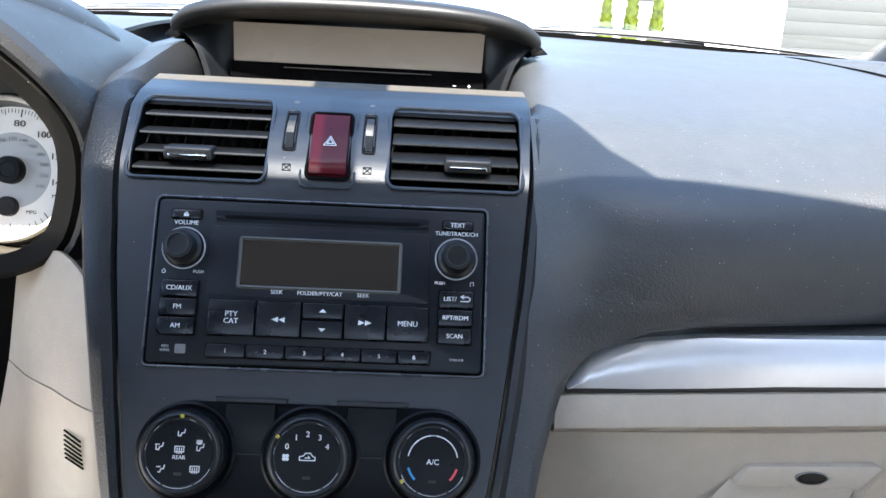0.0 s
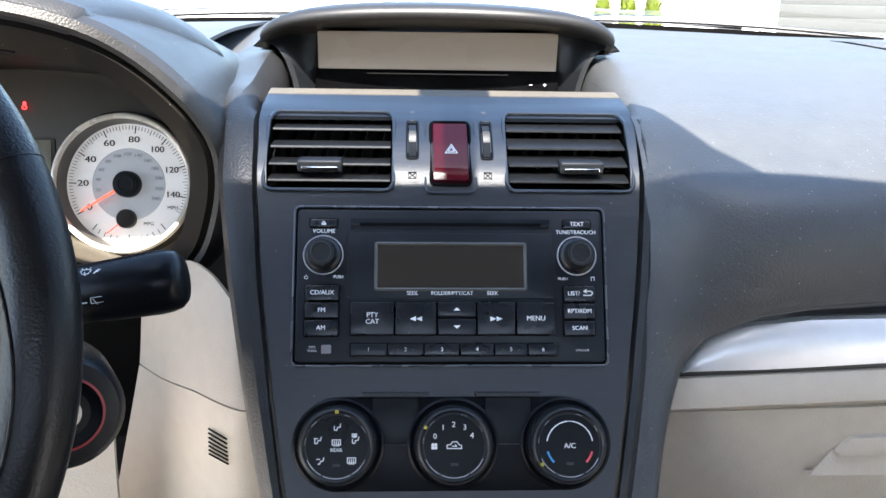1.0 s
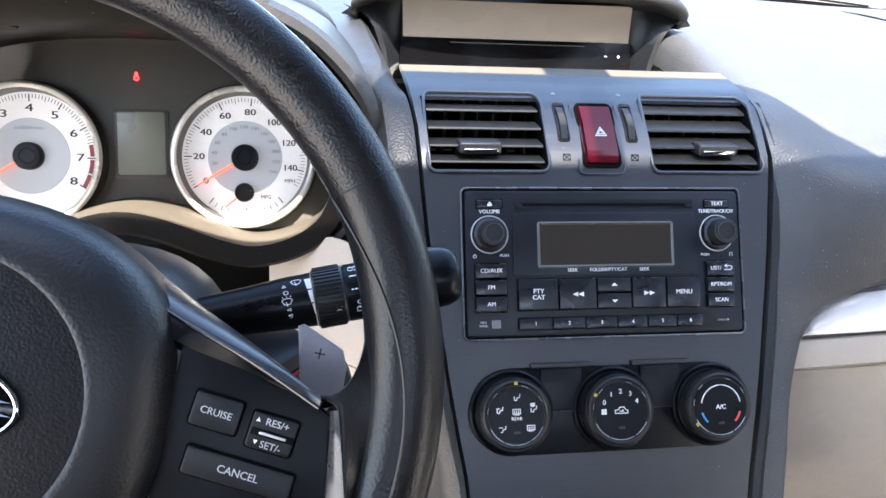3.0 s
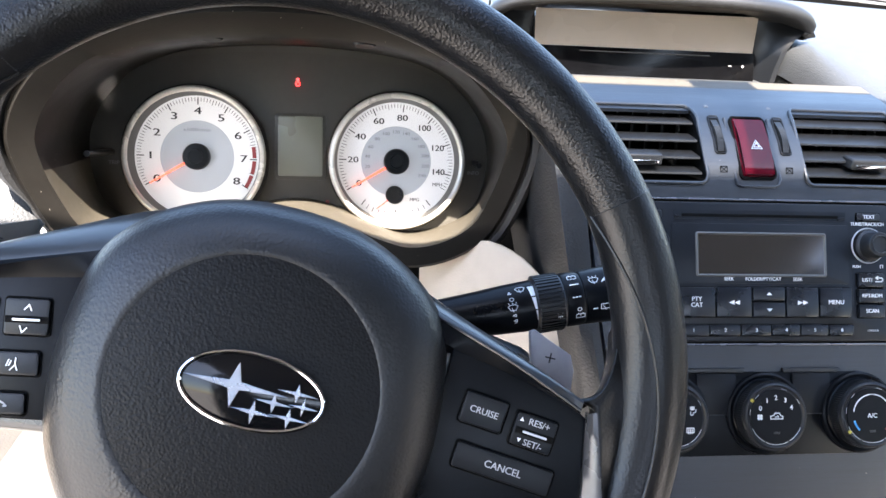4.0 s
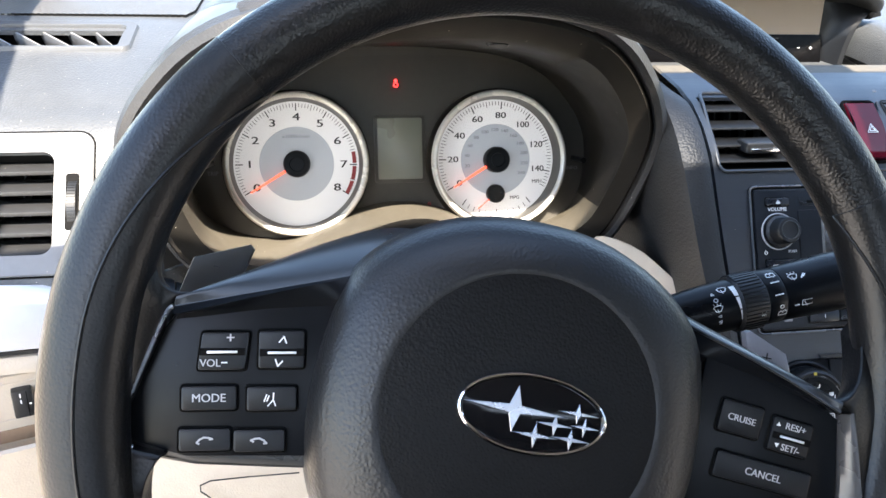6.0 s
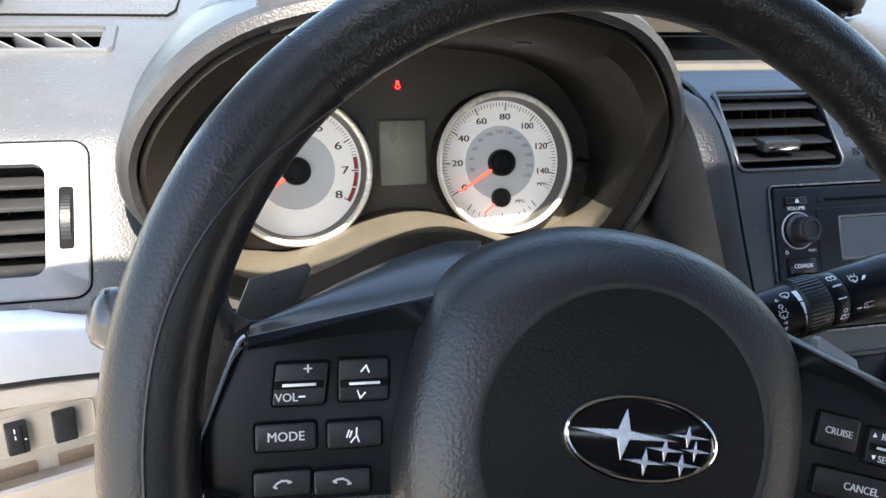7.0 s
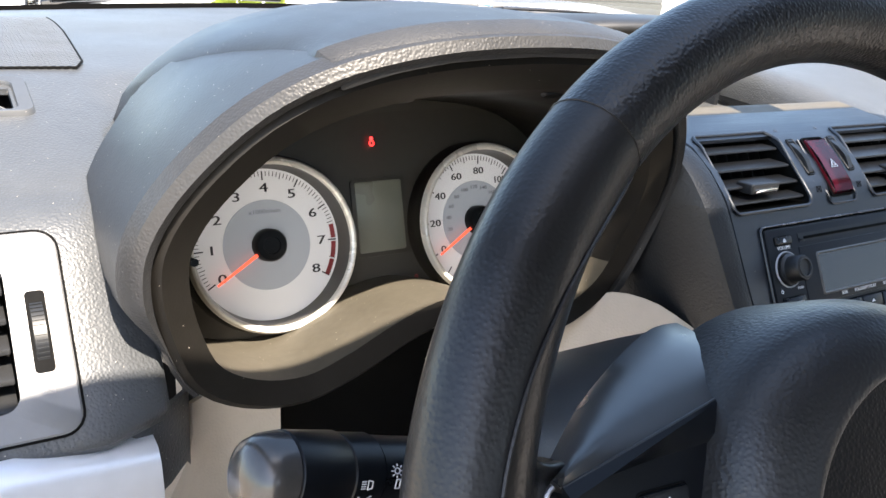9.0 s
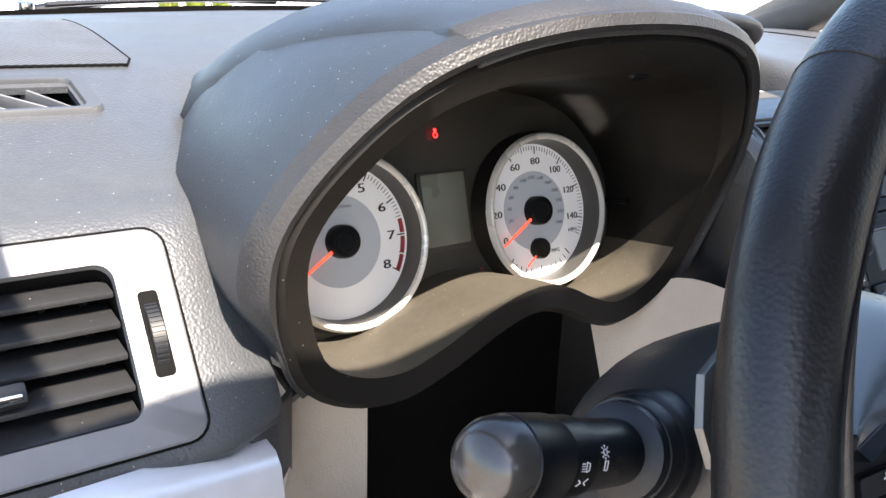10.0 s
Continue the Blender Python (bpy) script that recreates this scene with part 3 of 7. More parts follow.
        yp = lerp_table([(0.78, 0.0), (0.90, 0.004), (0.935, 0.008), (0.965, 0.0075), (0.980, 0.0065), (0.990, 0.0045), (1.0, 0.0045), (1.01, 0.0055), (1.03, 0.0090), (1.1, 0.01)], z)
        fy += lerp_table([(0.7, -0.001), (0.95, -0.001), (0.98, -0.003), (0.99, -0.003), (1.03, 0.004), (1.1, 0.004)], z)
        x0 = w + 0.004
        row = []
        for q in range(15):
            x = x0 + (xe - x0) * q / 14
            k2 = max(0.0, min(1.0, 1 - (x - 0.136) / 0.055)) ** 1.5
            e = max(0.0, (q - 11) / 3) if z < 0.974 else max(0.0, (q - 7) / 4)
            row.append((x, fy * k2 + yp * (1 - k2) + 0.003 * e * e, z))
        row += [(xe + 0.0015, row[-1][1] + 0.006, z), (xe + 0.002, 0.045, z)]
        rows.append(row)
    part("flank_face", sheet(rows, thick=0.003), PAD, d)
    # the strip bends back over the top between the display and the instrument hood
    rows = []
    for p in curve_points([(0, 0.0535, 1.0615), (0, 0.060, 1.070), (0, 0.073, 1.084), (0, 0.091, 1.0985), (0, 0.112, 1.1075), (0, 0.14, 1.1135), (0, 0.18, 1.1185), (0, 0.25, 1.128), (0, 0.31, 1.134), (0, 0.40, 1.140), (0, 0.52, 1.146)], 44):
        k = max(0.0, min(1.0, (p.y - 0.075) / 0.09))
        k = k * k * (3 - 2 * k)
        w = lerp_table(WIDTH, min(p.z, 1.11)) + 0.006 * max(0.0, min(1.0, (p.y - 0.165) / 0.13))
        low = ((0.001, 0.006, 0), (0.002, -0.002, 0), (0.011, -0.004, 0), (0.022, 0.0, 0), (0.028, 0.012, 0), (0.034, 0.05, 0), (0.038, 0.12, 0))
        high = ((0.001, 0, -0.036), (0.002, 0, -0.020), (0.007, 0, -0.007), (0.015, 0, 0.001), (0.023, 0, 0), (0.033, 0, -0.002), (0.055, 0, -0.006))
        rows.append([(-w - a[0] + (a[0] - b[0]) * k, p.y + a[1] + (b[1] - a[1]) * k, p.z + a[2] + (b[2] - a[2]) * k) for a, b in zip(low, high)])
    part("shoulder_pad", sheet(rows, thick=0.003), PAD_CLEAN, d)
    # centre top behind the fascia, under the display hood
    rows = []
    for y, z in ((0.19, 1.098), (0.24, 1.091), (0.30, 1.088), (0.36, 1.098), (0.42, 1.112), (0.55, 1.132), (0.68, 1.146), (0.80, 1.157)):
        rows.append([(x, y if y < 0.6 else y - (0.80 - base_y(x)) * (y - 0.6) / 0.2, z - (0.0 if y < 0.6 else (1.168 - base_z(x)))) for x in ((-0.168, -0.165, -0.160, -0.142, 0, 0.142, 0.16) if y < 0.35 else (-0.32, -0.22, -0.16, -0.142, 0, 0.142, 0.16))])
    part("center_top", sheet(rows, thick=0.004), PAD, d)
    # driver's side: top and face left of the instrument hood
    prof = curve_points([(0, y, z) for y, z in ((0.80, 1.158), (0.52, 1.152), (0.33, 1.136), (0.25, 1.123), (0.17, 1.102), (0.135, 1.090), (0.106, 1.076), (0.076, 1.036), (0.047, 0.996), (0.047, 0.984), (0.058, 0.977))], 90)
    rows = []
    for x in (-0.74, -0.705, -0.696, -0.64, -0.572, -0.56, -0.53, -0.5265, -0.50, -0.46, -0.38, -0.30, -0.24):
        row = []
        for p in prof:
            k = max(0.0, min(1.0, (x + 0.54) / 0.06))
            y = p.y + 0.10 * k * (1 if p.z < 1.10 else max(0, (1.14 - p.z) / 0.04))
            zz = p.z + ((base_z(x) - 1.169) * max(0, (p.y - 0.5) / 0.3))
            row.append((x, y, zz))
        rows.append(row)
    part("driver_pad", sheet(rows, thick=0.004, keep=lambda i, j: not (1 <= i <= 3 and 1.003 < rows[i][j][2] < 1.071) and not (i >= 7 and rows[i][j + 1][2] < (1.100 if i == 7 else 1.112)) and not (2 <= i <= 3 and 0.2255 < rows[i][j][1] and rows[i][j][1] < 0.2705 and rows[i][j + 1][1] > 0.2255)), PAD, d)
    part("pad_corner", sheet([[(-0.556, 0.068, z), (-0.545, 0.060 + (1.0 - z) * 0.05, z), (-0.532, 0.066 + (1.0 - z) * 0.05, z), (-0.512, 0.086 + (1.0 - z) * 0.05, z), (-0.508, 0.12, z)] for z in (0.985, 0.975, 0.965, 0.945, 0.937)], thick=0.003), PAD, d)
    return d


def build_passenger_trim():
    # long silver blade
    xs = [0.163, 0.168, 0.176, 0.192, 0.215, 0.255, 0.304, 0.40, 0.52, 0.66, 0.74]
    top = [0.936, 0.944, 0.953, 0.962, 0.967, 0.971, 0.972, 0.975, 0.978, 0.98, 0.98]
    bot = [0.9335, 0.9338, 0.934, 0.9345, 0.935, 0.937, 0.940, 0.943, 0.946, 0.948, 0.948]
    rows = []
    for x, t, b in zip(xs, top, bot):
        rows.append([(x, 0.030, t - 0.001), (x, 0.022, t - 0.001), (x, 0.016, t - (t - b) * 0.25), (x, 0.012, b + (t - b) * 0.35), (x, 0.013, b + 0.001), (x, 0.020, b)])
    s = part("silver_trim", sheet(rows, thick=0.002), SILVER)
    tagged(s, "satin silver trim blade across the passenger dashboard", "trim strip")
    rows = [[(x, 0.021, b - 0.0005), (x, 0.0165, b - 0.001), (x, 0.0165, b - 0.004), (x, 0.022, b - 0.0045)] for x, b in zip(xs, bot)]
    g = part("shadow_strip", sheet(rows, thick=0.001), GREY_PLASTIC)
    tagged(g, "thin dark grey joint strip under the silver trim", "trim strip")
    # dark recess over the blade
    line = curve_points([(0.160, 0, 0.928)] + [(x, 0, t) for x, t in zip(xs, top)], 60)
    rows = []
    for i, p in enumerate(line):
        t = (line[min(59, i + 1)] - line[max(0, i - 1)]).normalized()
        nx, nz = -t.z, t.x
        o = 0.16 * min(0.27, max(0.0, p.x - 0.227))
        g = 0.003 + 0.007 * min(1.0, i / 24)
        rows.append([(p.x + nx * d, y, p.z + nz * d) for d, y in ((g + 0.005, 0.0125 + o), (g + 0.0015, 0.0132 + o), (g, 0.0155 + o), (g - 0.001, 0.0265 + o), (0.001, 0.031 + o), (-0.002, 0.031))])
    r = part("trim_recess", sheet(rows, thick=0.002), PAD)
    tagged(r, "dark recess above the silver trim", "trim")
    # beige band
    rows = []
    for x in (0.152, 0.156, 0.165, 0.20, 0.30, 0.42, 0.56, 0.74):
        e = 0.006 if x < 0.155 else 0.0
        rise = (x - 0.152) * 0.045
        rows.append([(x, 0.024, 0.930 + rise), (x + e, 0.014 + e, 0.9285 + rise), (x + e, 0.009 + e, 0.920 + rise), (x + e, 0.008 + e, 0.908 + rise), (x, 0.012 + e, 0.9035 + rise), (x, 0.02, 0.902 + rise)])
    b = part("ivory_band", sheet(rows, thick=0.002), BEIGE)
    tagged(b, "ivory padded band below the silver trim", "dashboard panel")
    # glove box
    gb = thing("glove_box", "closed ivory glove box with a recessed latch", "glove box", Matrix.Identity(4))
    rows = [[(0.150, 0.06, 0.915), (0.154, 0.05, 0.915), (0.162, 0.05, 0.915), (0.30, 0.05, 0.921), (0.5, 0.05, 0.930), (0.74, 0.06, 0.940)]]
    for k in range(12):
        v = k / 11
        z = 0.9015 - 0.23 * v
        y = 0.016 + 0.02 * v + 0.05 * v * v
        x0 = 0.150 - 0.020 * v
        rows.append([(x0, y + 0.02, z), (x0 + 0.004, y + 0.003, z), (x0 + 0.012, y, z), (0.30, y - 0.004 + 0.0, z + 0.006), (0.5, y, z + 0.014), (0.74, y + 0.01, z + 0.022)])
    part("lid", sheet(rows, thick=0.004), BEIGE, gb)
    out = [(0.294, 0.8837), (0.379, 0.8868), (0.3825, 0.8845), (0.3715, 0.8705), (0.369, 0.8692), (0.285, 0.8688), (0.283, 0.8708), (0.291, 0.8828)]
    bm = slab(out, 0, 0.0060, 0.0016)
    bmesh.ops.transform(bm, matrix=Matrix.Translation((0, 0.0160, 0)) @ Matrix.Rotation(radians(90), 4, "X"), verts=bm.verts)
    part("latch_plate", bm, BEIGE, gb, "ivory latch plate")
    rows = [[(x0, 0.0165, 0.870), (x1, 0.0118, 0.8535), (x1 - 0.0008, 0.0118, 0.8522), (x1, 0.0190, 0.8512)] for x0, x1 in ((0.2815, 0.2655), (0.2830, 0.2672), (0.31, 0.30), (0.34, 0.33), (0.368, 0.358), (0.371, 0.362))]
    part("latch_scoop", sheet(rows, thick=0.001), BEIGE, gb, "ivory sloping finger scoop")
    latch_at = pose(0.3345, 0.0102, 0.8768, 90, 0, 0) @ Matrix.Diagonal((1, 0.42, 1, 1))
    part("latch", lathe([(0.0100, 0), (0.0098, 0.0010), (0.0080, 0.0012), (0.002, 0.0006)], 28), PLASTIC_FINE, gb, "dark oval latch button").matrix_local = latch_at
    part("latch_rim", lathe([(0.0098, 0.0004), (0.0104, 0.0018), (0.0112, 0.0016), (0.0114, 0.0)], 28, cap=False), METAL, gb, "dull metal latch rim").matrix_local = latch_at
    # dark side gap between console flank and glove box
    sd = part("console_side", block(0.004, 0.10, 0.26, 0.001, (0.143, 0.07, 0.79)), PLASTIC)
    tagged(sd, "black console side beside the glove box", "console")


def build_knee_panels():
    k = thing("knee_panel", "ivory knee panel beside the centre fascia with a slotted grille", "dashboard panel", Matrix.Identity(4))
    # inner panel: from the flank back to the column, split by a seam
    def surf(u, z):
        x = -0.146 - 0.082 * u
        y = 0.020 + 0.074 * max(0.0, u) ** 1.2 + 0.03 * max(0, (z - 0.90) / 0.08) + 0.02 * max(0.0, (0.87 - z) / 0.1) * (1 - u)
        return (x - 0.02 * max(0, (0.9 - z) / 0.1) * u, y, z)
    seam = lambda u: 0.902 - 0.005 * max(0.0, min(1.0, (u - 0.5) / 0.4))
    rows = [[surf(u / 10, seam(u / 10) + 0.0006 + (lerp_table([(-2, 0.960), (0, 0.964), (1, 0.971), (2, 0.978), (3, 0.984), (4, 0.9875), (5, 0.9895), (6, 0.9895), (8, 0.984), (10, 0.974), (12, 0.962)], u) - seam(u / 10)) * v / 8) for u in range(-2, 13)] for v in range(9)]
    part("upper_panel", sheet(rows, thick=0.003), BEIGE, k)
    rows = [[surf(u / 10, seam(u / 10) - 0.0006 - (seam(u / 10) - 0.74) * v / 12) for u in range(-2, 13)] for v in range(13)]
    part("lower_panel", sheet(rows, thick=0.003), BEIGE, k)
    for i in range(7):
        z = 0.8785 - i * 0.0036
        a, b = Vector(surf(0.13, z - 0.0012)), Vector(surf(0.31, z + 0.001))
        part("slot", tube([a + Vector((-0.001, -0.0012, 0)), b + Vector((-0.001, -0.0012, 0))], 0.0007, 6), DARK, k, "dark grille slot")
    # lower panel beneath the wheel
    lp = thing("lower_dash_panel", "large ivory lower dashboard panel under the steering column", "dashboard panel", Matrix.Identity(4))
    rows = [[(x, 0.05 - 0.055 * v + 0.08 * v * v, 0.90 - 0.20 * v) for x in (-0.74, -0.6, -0.5, -0.4, -0.3, -0.245)] for v in [q / 8 for q in range(9)]]
    part("panel", sheet(rows, thick=0.004), BEIGE, lp)

    def lower_y(z):
        v = (0.90 - z) / 0.20
        return 0.05 - 0.055 * v + 0.08 * v * v - 0.0042
    lid = [(-0.440, 0.8310), (-0.478, 0.8312), (-0.505, 0.8305), (-0.5125, 0.8270), (-0.5125, 0.8215), (-0.500, 0.8080), (-0.490, 0.7980), (-0.440, 0.7960)]
    part("lid_joint", tube([(x, lower_y(z), z) for x, z in lid], 0.0006, 6), GREY_PLASTIC, lp, "thin joint round the fuse lid")
    # beige piece between silver trim and column opening
    up = part("column_side_panel", sheet([[(x, y, z) for x, y in ((xl, yl), (xl + 0.006, yl), (-0.495, 0.112), (-0.47, 0.118), (-0.452, 0.118), (-0.448, 0.118))] for z, xl, yl in ((0.966, -0.512, 0.105), (0.95, -0.513, 0.100), (0.942, -0.518, 0.090), (0.934, -0.535, 0.066), (0.92, -0.545, 0.058), (0.89, -0.548, 0.056), (0.86, -0.55, 0.056))], thick=0.004), BEIGE)
    tagged(up, "ivory panel beside the steering column opening", "dashboard panel")
    # black sheet paints the shade behind the column
    cav = part("column_shade", sheet([[(x, y, z) for x in (-0.46, -0.236)] for y, z in ((0.13, 0.968), (0.16, 0.964), (0.17, 0.94), (0.17, 0.80))], thick=-0.004), DARK)
    tagged(cav, "black sheet standing in for the shade round the steering column", "cavity")


def build_left_trim():
    def ly(x):
        return 0.054 - 0.33 * min(0.15, -0.536 - x)
    xs = [-0.536, -0.545, -0.56, -0.60, -0.65, -0.70, -0.76]
    top = [0.974 + 0.25 * min(0.10, -0.536 - x) for x in xs]
    bot = [0.942 + 0.17 * min(0.10, -0.536 - x) for x in xs]
    rows = [[(x, ly(x) + 0.012, t + 0.001), (x, ly(x), t), (x, ly(x) - 0.006, t - 0.006), (x, ly(x) - 0.009, b + 0.012), (x, ly(x) - 0.008, b + 0.002), (x, ly(x), b)] for x, t, b in zip(xs, top, bot)]
    s = part("silver_trim", sheet(rows, thick=0.002), SILVER)
    tagged(s, "satin silver trim blade below the side vent", "trim strip")
    rows = [[(x, ly(x), b - 0.0003), (x, ly(x) - 0.004, b - 0.0008), (x, ly(x) - 0.004, b - 0.0034), (x, ly(x), b - 0.0038)] for x, b in zip(xs, bot)]
    g = part("shadow_strip", sheet(rows, thick=0.001), GREY_PLASTIC)
    tagged(g, "thin grey joint strip below the side silver trim", "trim strip")
    rows = [[(x, ly(x) + 0.006, b - 0.0035), (x, ly(x) - 0.004, b - 0.005), (x, ly(x) - 0.007, b - 0.010), (x, ly(x) - 0.006, b - 0.016), (x, ly(x) + 0.004, b - 0.018)] for x, b in zip(xs, bot)]
    b_ = part("ivory_band", sheet(rows, thick=0.002), BEIGE)
    tagged(b_, "ivory padded band below the side silver trim", "dashboard panel")
    p = thing("switch_panel", "ivory panel with a row of black switches and two small trays", "switch panel", plane_frame((-0.592, 0.034, 0.9140), -4, yaw=18))
    part("plate", block(0.22, 0.052, 0.008, 0.002, (-0.048, -0.006, -0.0085)), BEIGE, p)
    part("recess_edge", tube([(q[0], q[1], -0.0045) for q in rounded(0.062, 0.0285, 0.004, (-0.0135, 0.0, ), 5)], 0.0008, 6, closed=True), BEIGE, p)
    for x in (-0.0275, -0.0005, 0.0335):
        sw = part("switch", block(0.0125 if x < -0.02 else 0.0135, 0.0215, 0.008, 0.0018, (x, 0, -0.0025)), GREY_PLASTIC, p, "dark grey rocker switch")
        if x < -0.02:
            part("ridge", block(0.0004, 0.020, 0.0006, 0, (x + 0.0028, 0, 0.0016)), DARK, sw)
            part("dot", strokes([[(x + 0.0042, 0.0), (x + 0.0046, 0.0)]], 0.0010, 0.0016), PRINT, sw)
            part("dash_mark", strokes([[(x - 0.001, 0.006), (x - 0.001, 0.0085)], [(x - 0.001, 0.0015), (x - 0.001, 0.0035)]], 0.0008, 0.0016), PRINT, sw)
        elif x > 0.02:
            part("symbol", strokes([[(x - 0.003, -0.003), (x + 0.003, -0.003), (x + 0.002, 0.001), (x - 0.002, 0.001), (x - 0.003, -0.003)], [(x - 0.002, -0.005), (x - 0.003, -0.0065)], [(x + 0.002, -0.005), (x + 0.001, -0.0065)]], 0.0007, 0.0016), PRINT, sw)
    # trays drawn as blocks; the brown paints ivory lying in shade
    for x in (-0.036, 0.010):
        part("tray", block(0.034, 0.010, 0.004, 0.001, (x, -0.0265, -0.0055)), TRAY, p, "shallow ivory tray, its shade put in as brown")
    low = part("lower_strip", sheet([[(x, ly(x) - 0.012 + 0.02 * v, 0.888 - 0.10 * v) for x in (-0.48, -0.536, -0.60, -0.66, -0.76)] for v in (0, 0.3, 0.6, 1.0)], thick=0.004), BEIGE)
    tagged(low, "ivory strip below the switches", "dashboard panel")


# ---- air vents ----
def on_face(x, z, out=0.0):
    y = face_y(z)
    d = (face_y(z + 0.002) - face_y(z - 0.002)) / 0.004
    n = Vector((0, -1, d)).normalized()
    return Vector((x, y, z)) + n * out


def build_center_vent(cx, tab_x, pitch, label):
    v = thing("air_vent", label, "air vent", Matrix.Identity(4), group="centre air vents")
    z0, z1, w = 1.0548, 1.1015, 0.0895
    path = [on_face(p[0], p[1], 0.0008) for p in rounded(w, z1 - z0, 0.006, (cx, (z0 + z1) / 2), 6)]
    part("frame", tube(path, 0.0014, 8, closed=True), FASCIA, v, "raised dark grey vent surround")
    # duct; the shade inside is put into its near-black colour
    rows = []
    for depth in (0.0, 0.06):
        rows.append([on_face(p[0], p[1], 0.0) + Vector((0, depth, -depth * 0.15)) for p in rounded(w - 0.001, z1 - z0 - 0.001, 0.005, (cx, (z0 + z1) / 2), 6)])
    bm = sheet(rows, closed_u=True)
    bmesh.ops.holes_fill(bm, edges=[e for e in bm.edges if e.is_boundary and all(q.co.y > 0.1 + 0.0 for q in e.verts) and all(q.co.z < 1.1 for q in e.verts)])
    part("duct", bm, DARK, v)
    # slats follow the face
    for i in range(4):
        z = z0 + (z1 - z0) * (i + 0.62) / 4.35
        p = on_face(0, z, -0.0035)
        rows = []
        ww = w / 2 - 0.0025
        for dy, dz in ((0.0, 0.0), (0.0006, 0.0011), (0.004, 0.0013), (0.019, 0.0008), (0.019, -0.0004), (0.004, -0.0010), (0.0006, -0.0009)):
            c, s = math.cos(radians(pitch)), math.sin(radians(pitch))
            rows.append([(cx + x, p.y + dy * c - dz * s, p.z + dy * s + dz * c) for x in (-ww, 0, ww)])
        bm = sheet(rows, closed_v=True)
        bmesh.ops.holes_fill(bm, edges=[e for e in bm.edges if e.is_boundary])
        sl = part("slat", bm, GREY_PLASTIC, v)
        if i == 1:
            tz = p.z
            part("tab", block(0.031, 0.016, 0.0085, 0.002, (tab_x, p.y - 0.0005, tz + 0.0005), 3), GREY_PLASTIC, sl, "grey adjusting tab")
            part("tab_edge", block(0.025, 0.002, 0.0026, 0.0009, (tab_x, p.y - 0.0088, tz - 0.0006)), CHROME, sl, "bright chrome edge")
    for i in range(7):
        x = cx + w * ((i + 0.5) / 7 - 0.5)
        bm = block(0.0012, 0.018, 0.048, 0, (0, 0, 0))
        bmesh.ops.rotate(bm, cent=(0, 0, 0), matrix=Matrix.Rotation(radians(-18), 3, "Z") @ Matrix.Rotation(radians(-40), 3, "X"), verts=bm.verts)
        bmesh.ops.translate(bm, vec=(x, 0.104, 1.076), verts=bm.verts)
        part("vane", bm, GREY_PLASTIC, v)


def build_vent_wheel(x):
    w = thing("vent_wheel", "ribbed black thumb wheel in a slot of the fascia", "thumb wheel", Matrix.Identity(4), group="vent thumb wheels")
    path = [on_face(p[0], p[1], 0.0006) for p in rounded(0.0082, 0.0225, 0.0015, (x, 1.0858), 4)]
    part("slot", tube(path, 0.0007, 6, closed=True), PLASTIC, w)
    rows = []
    for k in range(61):
        v = k / 60
        z = 1.0757 + 0.0192 * v
        up = 0.0006 + 0.0026 * math.sin(math.pi * v) + (0.00022 if k % 2 and k < 46 else 0.0)
        rows.append([on_face(x + q * 0.0029, z, up if abs(q) < 1 else 0.0003) for q in (-1, -0.86, 0, 0.86, 1)])
    part("wheel", sheet(rows, thick=0.0006), WHEEL_BLACK, w)
    part("catch", sheet([[on_face(x + q * 0.0031, z, 0.0012) for q in (-1, 0, 1)] for z in (1.0953, 1.0966)], thick=0.0006), PLASTIC, w)
    back = [on_face(p[0], p[1], 0.0004) for p in rounded(0.0078, 0.0221, 0.0012, (x, 1.0858), 4)]
    bmb = bmesh.new()
    bmb.faces.new([bmb.verts.new(q) for q in back])
    part("slot_floor", bmb, DARK, w)
    # printed symbols above and below
    for z, kind in ((1.0645, "shut"), (1.1020, "open")):
        p = on_face(x, z, 0.0004)
        lean = 90 - (25 if z < 1.08 else 62)
        m = Matrix.Translation(p) @ Matrix.Rotation(radians(lean), 4, "X")
        if kind == "shut":
            ln = [[(-0.0026, -0.0022), (0.0026, -0.0022), (0.0026, 0.0022), (-0.0026, 0.0022), (-0.0026, -0.0022), (0.0026, 0.0022)], [(-0.0026, 0.0022), (0.0026, -0.0022)]]
        else:
            ln = [[(-0.0012, -0.0012), (-0.0012, 0.0008)], [(0, -0.0012), (0, 0.0014)], [(0.0012, -0.0012), (0.0012, 0.0008)]]
        part("symbol", strokes(ln, 0.0004 if kind == "shut" else 0.0005, 0), DARK if kind == "shut" else PRINT_DIM, w).matrix_local = m


